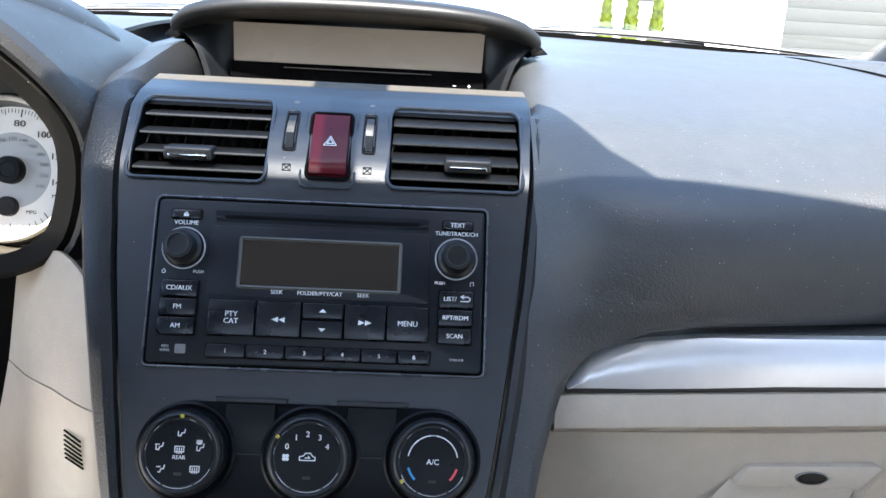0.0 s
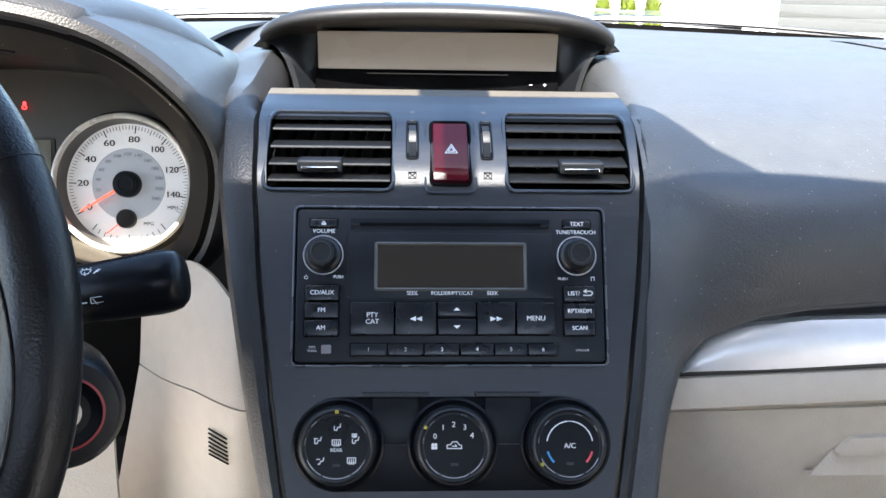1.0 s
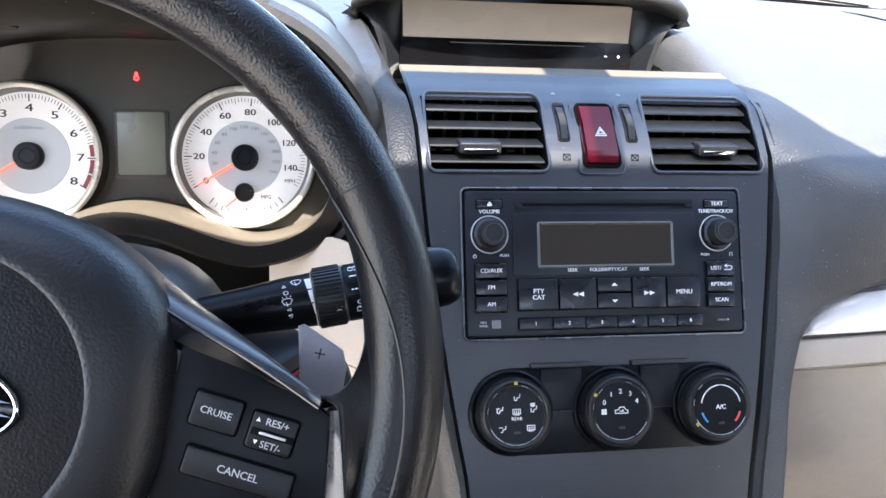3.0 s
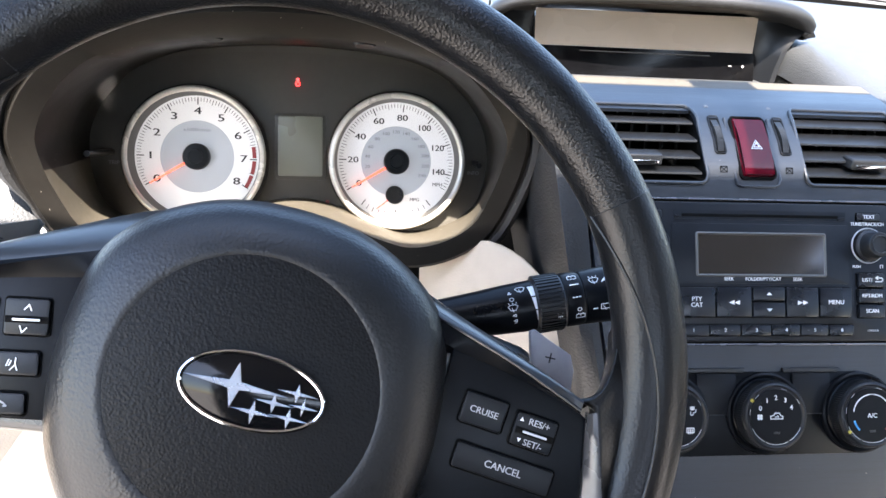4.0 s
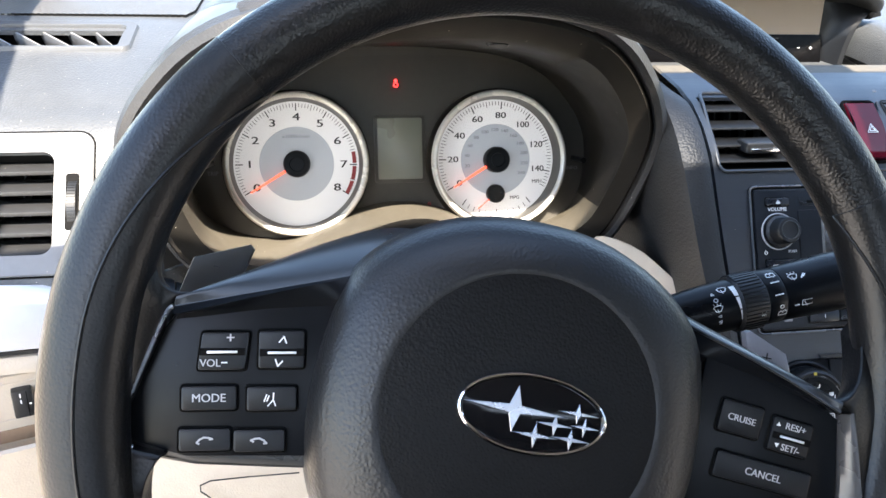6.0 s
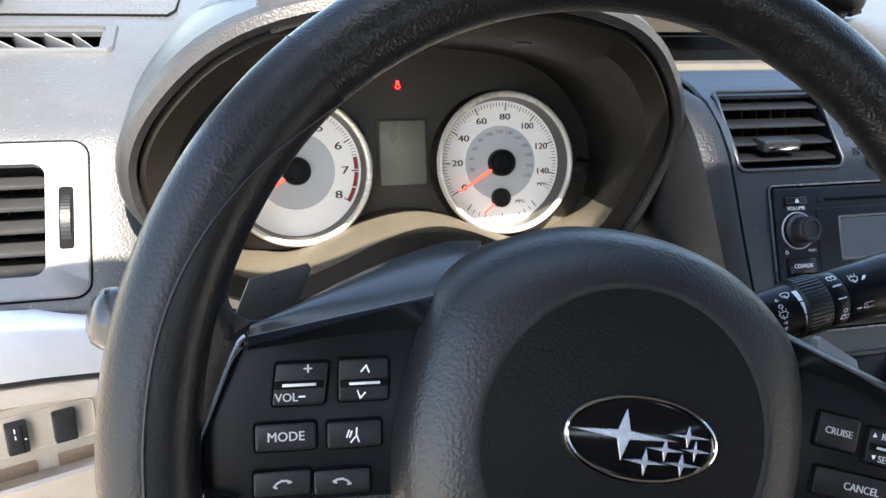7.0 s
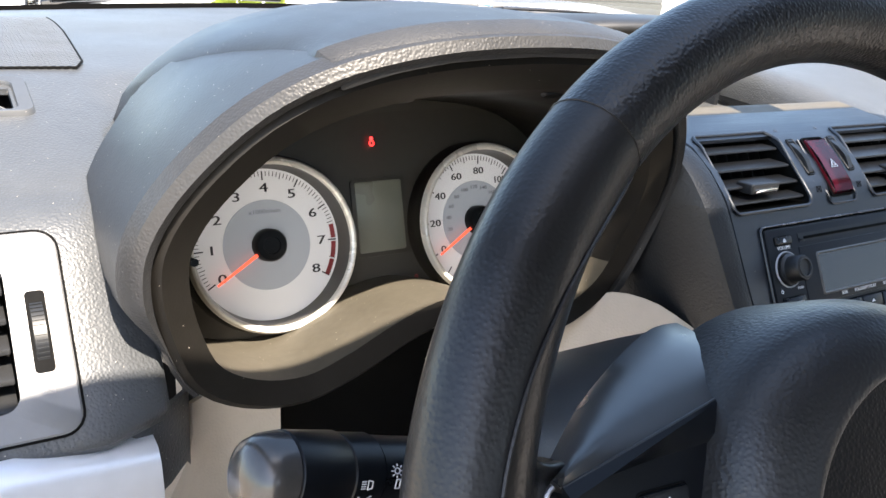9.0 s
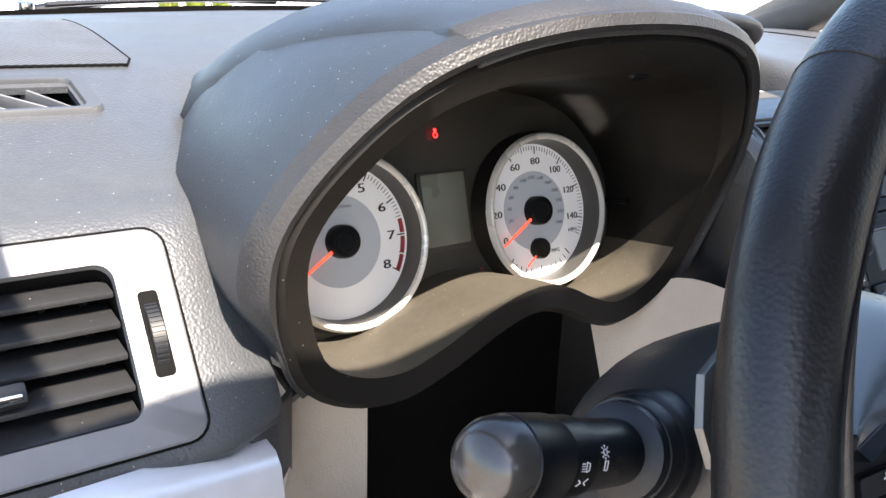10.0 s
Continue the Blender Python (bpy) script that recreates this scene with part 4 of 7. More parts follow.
def build_hazard():
    h = thing("hazard_switch", "dark red glossy hazard warning switch with a white triangle", "switch", Matrix.Identity(4))
    rows = []
    for out, grow in ((-0.004, 0.0), (0.002, 0.0), (0.0035, -0.0012)):
        rows.append([on_face(p[0], p[1], out) for p in rounded(0.0255 + grow, 0.0355 + grow, 0.002, (0.0005, 1.0775), 5)])
    bm = sheet(rows, closed_u=True)
    # dished front: inner rows
    front = []
    nx, nz = 8, 12
    for j in range(nz + 1):
        z = 1.0775 - 0.0165 + 0.033 * j / nz
        front.append([on_face(0.0005 - 0.0118 + 0.0236 * i / nx, z, 0.0036) for i in range(nx + 1)])
    part("button", joined([bm, sheet(front)]), HAZARD, h)
    rim = [on_face(p[0], p[1], 0.0008) for p in rounded(0.0275, 0.0375, 0.003, (0.0005, 1.0775), 5)]
    part("gap", tube(rim, 0.0014, 6, closed=True), DARK, h)
    m = Matrix.Translation(on_face(0.001, 1.0785, 0.0042)) @ Matrix.Rotation(radians(90 - 43), 4, "X")
    t = 0.0042
    part("triangle", strokes([[(-t * f, -0.003 * f), (t * f, -0.003 * f), (0, 0.0042 * f), (-t * f, -0.003 * f)] for f in (1.0, 0.52)], 0.0005, 0), PRINT, h, "white triangle print").matrix_local = m
    # raised surround below
    path = [on_face(p[0], p[1], 0.001) for p in ((-0.0172, 1.096), (-0.0172, 1.058), (-0.0165, 1.0545), (-0.0135, 1.0532), (0.0135, 1.0532), (0.0165, 1.0545), (0.0182, 1.058), (0.0182, 1.096))]
    part("surround", tube(path, 0.0009, 6), FASCIA, h)


# ---- radio ----
def build_radio():
    r = thing("car_radio", "black double-height car radio with unlit display and white lettering", "car radio", plane_frame((0, 0, 0.948), 25))
    part("gap", slab(rounded(0.2125, 0.1080, 0.004, (0, 0.0518)), -0.001, 0.0010, 0), DARK, r)
    part("edge", tube([(p[0], p[1], 0.0014) for p in rounded(0.2125, 0.1080, 0.004, (0, 0.0518))], 0.0008, 8, closed=True), EDGE, r, "satin edge line")
    part("face", slab(rounded(0.2080, 0.1035, 0.003, (0, 0.05175)), -0.03, 0.0030, 0.0012), RADIO_FACE, r, "fine matt black front plate")
    # disc slot
    part("disc_slot", slab([(-0.0685, 0.0973), (-0.0675, 0.0905), (0.0675, 0.0905), (0.0685, 0.0973)], 0.0029, 0.0034, 0), RADIO_FACE, r)
    part("slot_mouth", block(0.124, 0.0022, 0.0008, 0.0003, (0, 0.0935, 0.0036)), DARK, r)
    for sx in (-1, 1):
        part("slot_end", block(0.006, 0.0016, 0.001, 0.0004, (sx * 0.0645, 0.0922, 0.0037), turn=sx * 12), PLASTIC, r)
    # gloss panel round the display
    part("display_panel", slab(rounded(0.1395, 0.0445, 0.0012, (0, 0.0652)), 0.0029, 0.0036, 0.0003), RADIO_FACE, r, "black display surround")
    part("display_frame", tube([(p[0], p[1], 0.0038) for p in rounded(0.1015, 0.0312, 0.0008, (0, 0.0645), 3)], 0.0011, 4, closed=True), DISPLAY_EDGE, r, "grey bevelled display frame")
    part("display", slab(rounded(0.1000, 0.0297, 0.0005, (0, 0.0645), 3), 0.0030, 0.0038, 0), LCD, r, "blank dark display")
    # buttons
    def key(x0, y0, x1, y1, label, size, h=0.0022, wide=1.0):
        b = part("button", block(abs(x1 - x0), abs(y1 - y0), h + 0.002, 0.0010, ((x0 + x1) / 2, (y0 + y1) / 2, 0.003 + h / 2 - 0.0005)), BUTTON, r)
        part("gap", slab(rounded(abs(x1 - x0) + 0.0016, abs(y1 - y0) + 0.0014, 0.0012, ((x0 + x1) / 2, (y0 + y1) / 2), 3), 0.0029, 0.0032, 0), DARK, b)
        for i, s in enumerate(label.split("\n") if label else []):
            n = label.count("\n")
            lettering(s, size, PRINT, b, (x0 + x1) / 2, (y0 + y1) / 2 + (n / 2 - i) * size * 0.95, 0.003 + h + 0.0006, wide)
        return b
    for (x0, y0, x1, y1), s in (((-0.0977, 0.0515, -0.0752, 0.0412), "CD/AUX"), ((-0.0979, 0.0398, -0.0753, 0.0295), "FM"), ((-0.0981, 0.0281, -0.0755, 0.0175), "AM")):
        key(x0, y0, x1, y1, s, 0.0042)
    for (x0, y0, x1, y1), s in (((0.0765, 0.0512, 0.0978, 0.0407), "LIST/"), ((0.0763, 0.0392, 0.0975, 0.0290), "RPT/RDM"), ((0.0763, 0.0275, 0.0972, 0.0178), "SCAN")):
        b = key(x0, y0, x1, y1, "" if s == "LIST/" else s, 0.0040)
        if s == "LIST/":
            lettering(s, 0.0040, PRINT, b, 0.0832, 0.0460, 0.0058)
            part("symbol", strokes([[(0.0900, 0.0448), (0.0948, 0.0448), (0.0958, 0.0458), (0.0958, 0.0468), (0.0948, 0.0476), (0.0905, 0.0476)], [(0.0918, 0.0486), (0.0902, 0.0476), (0.0918, 0.0466)]], 0.0007, 0.0058), PRINT, b)
    e = key(-0.0953, 0.0968, -0.0771, 0.0912, "", 0.003, 0.0012)
    part("symbol", strokes([[(-0.0875, 0.0935), (-0.0849, 0.0935), (-0.0862, 0.0950), (-0.0875, 0.0935)], [(-0.0875, 0.0928), (-0.0849, 0.0928)]], 0.0006, 0.0049), PRINT, e)
    key(0.0773, 0.0966, 0.0962, 0.0912, "TEXT", 0.0040, 0.0012)
    big = [(-0.0672, -0.0384, "PTY\nCAT"), (-0.0372, -0.0100, "<<"), (0.0176, 0.0430, ">>"), (0.0442, 0.0698, "MENU")]
    for x0, x1, s in big:
        b = key(x0, 0.0400, x1, 0.0182, s if s[0] in "PM" else "", 0.0046, 0.003)
        if s in ("<<", ">>"):
            d = -1 if s == "<<" else 1
            cx = (x0 + x1) / 2
            for q in (-0.5, 0.5):
                tri = [(cx + d * (q * 0.0042 - 0.002), 0.0305), (cx + d * (q * 0.0042 - 0.002), 0.0271), (cx + d * (q * 0.0042 + 0.0021), 0.0288)]
                part("symbol", slab(tri, 0.0064, 0.0067, 0), PRINT, b)
    for y0, y1, d in ((0.0400, 0.0304, 1), (0.0288, 0.0182, -1)):
        b = key(-0.0088, y0, 0.0164, y1, "", 0.004, 0.003)
        cy = (y0 + y1) / 2
        part("symbol", slab([(0.0015, cy - d * 0.0009), (0.0061, cy - d * 0.0009), (0.0038, cy + d * 0.0013)], 0.0064, 0.0067, 0), PRINT, b)
    xs = [-0.0672, -0.0424, -0.0180, 0.0060, 0.0290, 0.0516, 0.0724]
    for i in range(6):
        b = key(xs[i] + 0.0002, 0.0124, xs[i + 1] - 0.0007, 0.0044, ("1", "2", "3", "4", "5", "6")[i], 0.0038, 0.002)
        if i in (1, 4):
            cx = (xs[i] + xs[i + 1]) / 2 - 0.0004
            part("dashes", joined([block(0.0012, 0.0004, 0.0003, 0, (cx + q * 0.0052, 0.0083, 0.0056)) for q in (-1, 1)]), PRINT_DIM, b)
    # knobs
    for sx in (-1, 1):
        cx, cy = sx * 0.0864, 0.0722
        k = part("knob", lathe([(0.0118, 0.0028), (0.0118, 0.006), (0.0108, 0.0065), (0.0098, 0.0075), (0.0094, 0.0165), (0.0086, 0.0178), (0.0066, 0.0180), (0.0062, 0.0172), (0.0005, 0.0168)], 40, (cx, cy, 0)), RUBBER, r, "ribbed black rotary knob")
        part("ring", lathe([(0.0126, 0.0030), (0.0137, 0.0030), (0.0135, 0.0040), (0.0129, 0.0040)], 48, (cx, cy, 0), cap=False), PRINT_MID, k, "pale grey ring")
        part("cap_ring", tube([(cx + 0.0066 * math.cos(q), cy + 0.0066 * math.sin(q), 0.0181) for q in [2 * math.pi * i / 32 for i in range(32)]], 0.0004, 6, closed=True), GREY_PLASTIC, k)
    z = 0.0032
    lettering("VOLUME", 0.0039, PRINT, r, -0.0862, 0.0885, z)
    lettering("TUNE/TRACK/CH", 0.0037, PRINT, r, 0.0862, 0.0885, z, 0.95)
    lettering("PUSH", 0.0028, PRINT, r, -0.0760, 0.0572, z)
    lettering("PUSH", 0.0028, PRINT, r, 0.0765, 0.0562, z)
    lettering("SEEK", 0.0036, PRINT, r, -0.0262, 0.0462, 0.0039)
    lettering("FOLDER/PTY/CAT", 0.0036, PRINT, r, 0.0008, 0.0462, 0.0039)
    lettering("SEEK", 0.0036, PRINT, r, 0.0282, 0.0462, 0.0039)
    lettering("MP3", 0.0025, PRINT_MID, r, -0.0925, 0.0100, z)
    lettering("WMA", 0.0025, PRINT_MID, r, -0.0925, 0.0076, z)
    part("small_mark", slab(rounded(0.0066, 0.0058, 0.0006, (-0.0832, 0.0088), 3), 0.003, 0.0032, 0), PRINT_DIM, r)
    lettering("CM621UB", 0.0021, PRINT_MID, r, 0.0885, 0.0079, 0.0032)
    part("power_mark", joined([arc_band(0.0009, 0.0013, 120, 420, z, 12, (-0.0975, 0.0568)), block(0.0004, 0.0014, 0.0003, 0, (-0.0975, 0.0580, z))]), PRINT, r)
    part("note_mark", strokes([[(0.0960, 0.0552), (0.0960, 0.0574), (0.0980, 0.0576), (0.0980, 0.0554)]], 0.0005, z), PRINT, r)


# ---- climate controls ----
def vent_icon(x, y, s, legs):
    lines = [[(x + 0.9 * s, y + 0.7 * s), (x + 0.75 * s, y - 0.1 * s), (x + 0.1 * s, y - 0.2 * s), (x - 0.1 * s, y - 0.9 * s), (x - 0.5 * s, y - 0.9 * s)]]
    if legs != "low":
        lines.append([(x - 0.9 * s, y + 0.35 * s), (x - 0.1 * s, y + 0.35 * s)])
    if legs != "face":
        lines.append([(x - 0.75 * s, y + 0.1 * s), (x - 0.75 * s, y - 0.8 * s)])
    return lines


def build_climate():
    c = thing("climate_controls", "black climate control panel with three round dials", "climate panel", plane_frame((0, 0, 0.948), 25))
    part("panel", slab([(-0.0742, -0.0225), (0.0755, -0.0225), (0.0755, -0.0835), (-0.0742, -0.0835)], -0.001, 0.0007, 0.0004), PLASTIC_FINE, c)
    for x in (-0.037, 0.0375):
        part("strip", slab([(x - 0.0225, -0.0195), (x + 0.0225, -0.0195), (x + 0.0215, -0.0228), (x - 0.0215, -0.0228)], 0.0010, 0.0022, 0.0006), GREY_PLASTIC, c, "thin grey ledge")
        part("bridge", block(0.030, 0.030, 0.002, 0.0008, (x, -0.0385, 0.0018)), PLASTIC, c)
        part("joint", block(0.024, 0.0006, 0.0006, 0, (x, -0.0535, 0.0029)), GREY_PLASTIC, c)
    for i, cx in enumerate((-0.0742, 0.0010, 0.0755)):
        cy = -0.0530
        d = part("dial", lathe([(0.0302, 0.0), (0.0300, 0.0035), (0.0285, 0.0042), (0.0262, 0.0035), (0.0255, 0.0045)], 64, (cx, cy, 0)), PLASTIC_FINE, c, "black round control dial")
        bms = [lathe([(0.0248, 0.003), (0.0246, 0.014), (0.0236, 0.0165), (0.0222, 0.0172), (0.0212, 0.0166), (0.0208, 0.0160), (0.0004, 0.0160)], 64, (cx, cy, 0))]
        part("grip", joined(bms), RUBBER, d, "knurled rotating grip")
        ribs = []
        for k in range(90):
            a = 2 * math.pi * k / 90
            b = block(0.0011, 0.0008, 0.010, 0, (0.0247, 0, 0.0095))
            bmesh.ops.rotate(b, cent=(0, 0, 0), matrix=Matrix.Rotation(a, 3, "Z"), verts=b.verts)
            bmesh.ops.translate(b, vec=(cx, cy, 0), verts=b.verts)
            ribs.append(b)
        part("ribs", joined(ribs), RUBBER, d, smooth=False)
        part("cap", lathe([(0.0196, 0.0162), (0.0194, 0.0172), (0.0005, 0.0174)], 48, (cx, cy, 0)), PLASTIC_FINE, d)
        part("chrome_arc", joined([arc_band(0.02005, 0.02030, a_, b_, 0.0168, 20, (cx, cy)) for a_, b_ in ((205, 242), (246, 296), (300, 335))]), SILVER, d, "thin bright arc")
        for a0 in (25, 65, 130, 165):
            part("chrome_mark", arc_band(0.0200, 0.02025, a0, a0 + 12, 0.0168, 6, (cx, cy)), PRINT_MID, d)
        a = radians((90, 148, 214)[i])
        part("marker", block(0.0022, 0.0022, 0.0012, 0.0003, (cx + 0.0216 * math.cos(a), cy + 0.0216 * math.sin(a), 0.0175), turn=math.degrees(a)), YELLOW, d, "yellow position marker")
        part("indicator", block(0.0046, 0.0016, 0.0005, 0.0002, (cx, cy - 0.0118, 0.0176)), GREY_PLASTIC, d)
        z = 0.0177
        if i == 0:
            ic = []
            for x, y, k in ((0.0004, 0.0122, "low"), (-0.0118, 0.0040, "both"), (0.0120, 0.0040, "low"), (-0.0100, -0.0088, "face")):
                ic += vent_icon(cx + x, cy + y, 0.0024, k)
            for x, y in ((0.0, 0.0024), (0.0098, -0.0088), (0.0114, 0.0068)):
                s = 0.0026 if y < 0.005 else 0.0014
                ic += [[(cx + x - s, cy + y - 0.6 * s), (cx + x + s, cy + y - 0.6 * s), (cx + x + s, cy + y + 0.6 * s), (cx + x - s, cy + y + 0.6 * s), (cx + x - s, cy + y - 0.6 * s)]]
                ic += [[(cx + x + q * s * 0.5, cy + y - s * 0.9), (cx + x + q * s * 0.5, cy + y + 0.2 * s)] for q in (-1, 0, 1)]
            part("symbols", strokes(ic, 0.0006, z), PRINT, d, "white airflow symbols")
            lettering("REAR", 0.0032, PRINT, d, cx, cy - 0.0024, z)
        elif i == 1:
            for s, x, y in (("0", -0.0124, 0.0058), ("1", -0.0072, 0.0112), ("2", -0.0004, 0.0132), ("3", 0.0068, 0.0114), ("4", 0.0114, 0.0062)):
                lettering(s, 0.0048, PRINT, d, cx + x, cy + y, z)
            x, y, s = cx, cy - 0.0004, 0.0046
            part("symbols", strokes([[(x - s, y - 0.3 * s), (x - s, y + 0.15 * s), (x - 0.5 * s, y + 0.25 * s), (x - 0.25 * s, y + 0.6 * s), (x + 0.4 * s, y + 0.6 * s), (x + 0.7 * s, y + 0.2 * s), (x + s, y + 0.1 * s), (x + s, y - 0.3 * s), (x - s, y - 0.3 * s)],
                                     [(x - 0.25 * s, y), (x + 0.3 * s, y), (x + 0.15 * s, y + 0.2 * s)]], 0.0006, z), PRINT, d, "white recirculation symbol")
            fan = []
            for k in range(4):
                a = radians(45 + 90 * k)
                fan.append(lathe([(0.0011, -0.0001), (0.0011, 0.0001)], 10, (cx - 0.0128 + 0.0013 * math.cos(a), cy - 0.0004 + 0.0013 * math.sin(a), z)))
            part("fan_symbol", joined(fan), PRINT, d)
        else:
            lettering("A/C", 0.0046, PRINT, d, cx, cy - 0.0006, z)
            part("scale_arc", joined([arc_band(0.0146, 0.0153, 10, 84, z, 20, (cx, cy)), arc_band(0.0146, 0.0153, 96, 170, z, 20, (cx, cy)), arc_band(0.0148, 0.0152, 85, 95, z, 4, (cx, cy))]), PRINT, d)
            part("cool_arc", arc_band(0.0143, 0.0156, 196, 226, z, 10, (cx, cy)), BLUE_MARK, d, "blue cold mark")
            part("warm_arc", arc_band(0.0143, 0.0156, 314, 344, z, 10, (cx, cy)), WARM_MARK, d, "red warm mark")


# ---- display hood on top of the dash ----
def build_display():
    h = thing("display_hood", "dark grey hooded display with a blank beige screen on the dashboard", "display", Matrix.Identity(4))
    # roof of the hood: a broad flat brow with rounded ends
    n = 40
    half = [(0.0, 0.262, 1.1760), (0.07, 0.266, 1.1745), (0.12, 0.275, 1.1705), (0.150, 0.286, 1.1645), (0.166, 0.297, 1.1560), (0.170, 0.305, 1.1500), (0.164, 0.31, 1.1450)]
    full = [(-x, y, z) for x, y, z in half[:0:-1]] + half
    lip = curve_points(full, n)
    rows = [[Vector((p.x * 0.745, 0.331, 1.1578 - 0.012 * max(0.0, (abs(p.x) - 0.14) / 0.03))) for p in lip]]
    for dy, dz, k in ((0.030, -0.0090, 0.90), (0.010, -0.0092, 0.965), (0.003, -0.0086, 0.99), (0.0, -0.0060, 1.0), (-0.001, -0.0020, 1.003), (0.002, 0.0018, 1.0), (0.008, 0.0045, 0.985), (0.04, 0.0075, 0.95), (0.12, 0.004, 0.88), (0.20, -0.012, 0.80), (0.28, -0.035, 0.7)):
        rows.append([Vector((p.x * k, p.y + dy, p.z + dz)) for p in lip])
    # the ends curl round and close
    caps = []
    for end, sx in ((0, -1), (-1, 1)):
        core = sum((rows[q][end] for q in range(1, 9)), Vector()) / 8
        caps.append([[core + (row[end] - core) * math.cos(q) + Vector((sx * 0.0075 * math.sin(q), 0, -0.002 * math.sin(q))) for row in rows] for q in (0.5, 1.0, 1.4, 1.57)])
    rows = [[caps[0][q][i] for q in (3, 2, 1, 0)] + row + [caps[1][q][i] for q in range(4)] for i, row in enumerate(rows)]
    part("brow", sheet(rows, thick=0.0015), HOOD_GREY, h, "rounded dark grey brow", sharp=60)
    # cheeks sweep from the brow's ends down to the base, hollowed towards the screen
    for sx in (-1, 1):
        rows = []
        for ex, ey, ez in ((0.1660, 0.312, 1.1470), (0.1580, 0.3085, 1.1425), (0.1520, 0.3075, 1.1370), (0.1465, 0.3070, 1.1280), (0.1430, 0.3065, 1.1180), (0.1400, 0.3060, 1.1080), (0.1360, 0.3055, 1.0850)):
            sz = min(1.157, ez + 0.012 * max(0.0, (ez - 1.12) / 0.027))
            row = [(sx * (ex + 0.010), ey + 0.06, ez), (sx * (ex + 0.004), ey + 0.014, ez), (sx * (ex + 0.0015), ey + 0.004, ez), (sx * ex, ey, ez), (sx * (ex - 0.003), ey + 0.0005, ez)]
            for f in (0.3, 0.6, 0.85, 1.0):
                row.append((sx * ((ex - 0.003) + (0.1192 - ex + 0.003) * f), ey + (0.330 - ey) * f + 0.004 * math.sin(math.pi * f), ez + (sz - ez) * f))
            rows.append(row)
        part("cheek", sheet(rows, thick=0.0015), PLASTIC, h, "dark hollowed cheek")
    scr = [(-0.1175, 0.323, 1.1185), (0.118, 0.323, 1.1175), (0.1195, 0.327, 1.1555), (-0.1185, 0.327, 1.1545)]
    bm = bmesh.new()
    bm.faces.new([bm.verts.new(p) for p in scr])
    bmesh.ops.solidify(bm, geom=bm.faces[:], thickness=0.003)
    part("screen", bm, SCREEN, h, "blank grey-beige screen", smooth=False)
    bm = bmesh.new()
    bm.faces.new([bm.verts.new(p) for p in ((-0.122, 0.316, 1.084), (0.122, 0.316, 1.084), (0.1195, 0.322, 1.1190), (-0.1195, 0.322, 1.1190))])
    bmesh.ops.solidify(bm, geom=bm.faces[:], thickness=0.003)
    part("lower_bezel", bm, GLOSS, h, "glossy black strip below the screen", smooth=False)
    part("strip_line", block(0.14, 0.001, 0.0008, 0, (0.0, 0.3205, 1.1150)), GREY_PLASTIC, h)
    for x, s in ((0.0925, "minus"), (0.1065, "plus")):
        ln = [[(-0.0012, 0), (0.0012, 0)]] + ([[(0, -0.0012), (0, 0.0012)]] if s == "plus" else [])
        part("setting_button", strokes(ln, 0.0007, 0), PRINT_MID, h, "small white button mark").matrix_local = pose(x, 0.3165, 1.1060, 82, 0, 0)


# ---- instrument binnacle ----
CX = -0.349
OPEN_WIDE = 0.925
OPEN = [(0.0, 1.170), (0.06, 1.167), (0.11, 1.157), (0.145, 1.140), (0.173, 1.113), (0.189, 1.087), (0.193, 1.063), (0.187, 1.030), (0.170, 0.992), (0.138, 0.971), (0.100, 0.965), (0.065, 0.975), (0.028, 0.992), (0.0, 0.999)]
BACK = [(0.0, 1.122), (0.05, 1.120), (0.10, 1.113), (0.135, 1.098), (0.158, 1.075), (0.169, 1.055), (0.172, 1.038), (0.170, 1.015), (0.160, 0.992), (0.135, 0.977), (0.098, 0.971), (0.062, 0.982), (0.028, 0.994), (0.0, 0.998)]

OPEN = [(x * OPEN_WIDE, z) for x, z in OPEN]
BACK = [(x * 0.96, z) for x, z in BACK]


def skew(dx):
    """The opening turns a little towards the seats at its outer end."""
    return (0.055 if dx < 0 else 0.13) * dx


def loop(half, y_of, n=96, grow=0.0, cz=1.067):
    pts = [(x, 0, z) for x, z in half] + [(-x, 0, z) for x, z in half[-2:0:-1]]
    out = []
    cp = curve_points(pts, n, closed=True)
    for i, p in enumerate(cp):
        if grow:
            t = cp[(i + 1) % n] - cp[i - 1]
            nrm = Vector((t.z, 0, -t.x)).normalized()
            if nrm.dot(Vector((p.x, 0, p.z - cz))) < 0:
                nrm = -nrm
            p = p + nrm * grow
        out.append(Vector((CX + p.x * (1.035 if p.x < 0 else 1.0), y_of(p.z) + (skew(p.x) if half is OPEN else 0.0), p.z)))
    return out


LIP_Y = [(0.94, 0.084), (0.965, 0.082), (1.0, 0.076), (1.03, 0.069), (1.06, 0.060), (1.09, 0.049), (1.12, 0.036), (1.15, 0.022), (1.19, 0.001)]


def open_y(z):
    return lerp_table(LIP_Y, z)


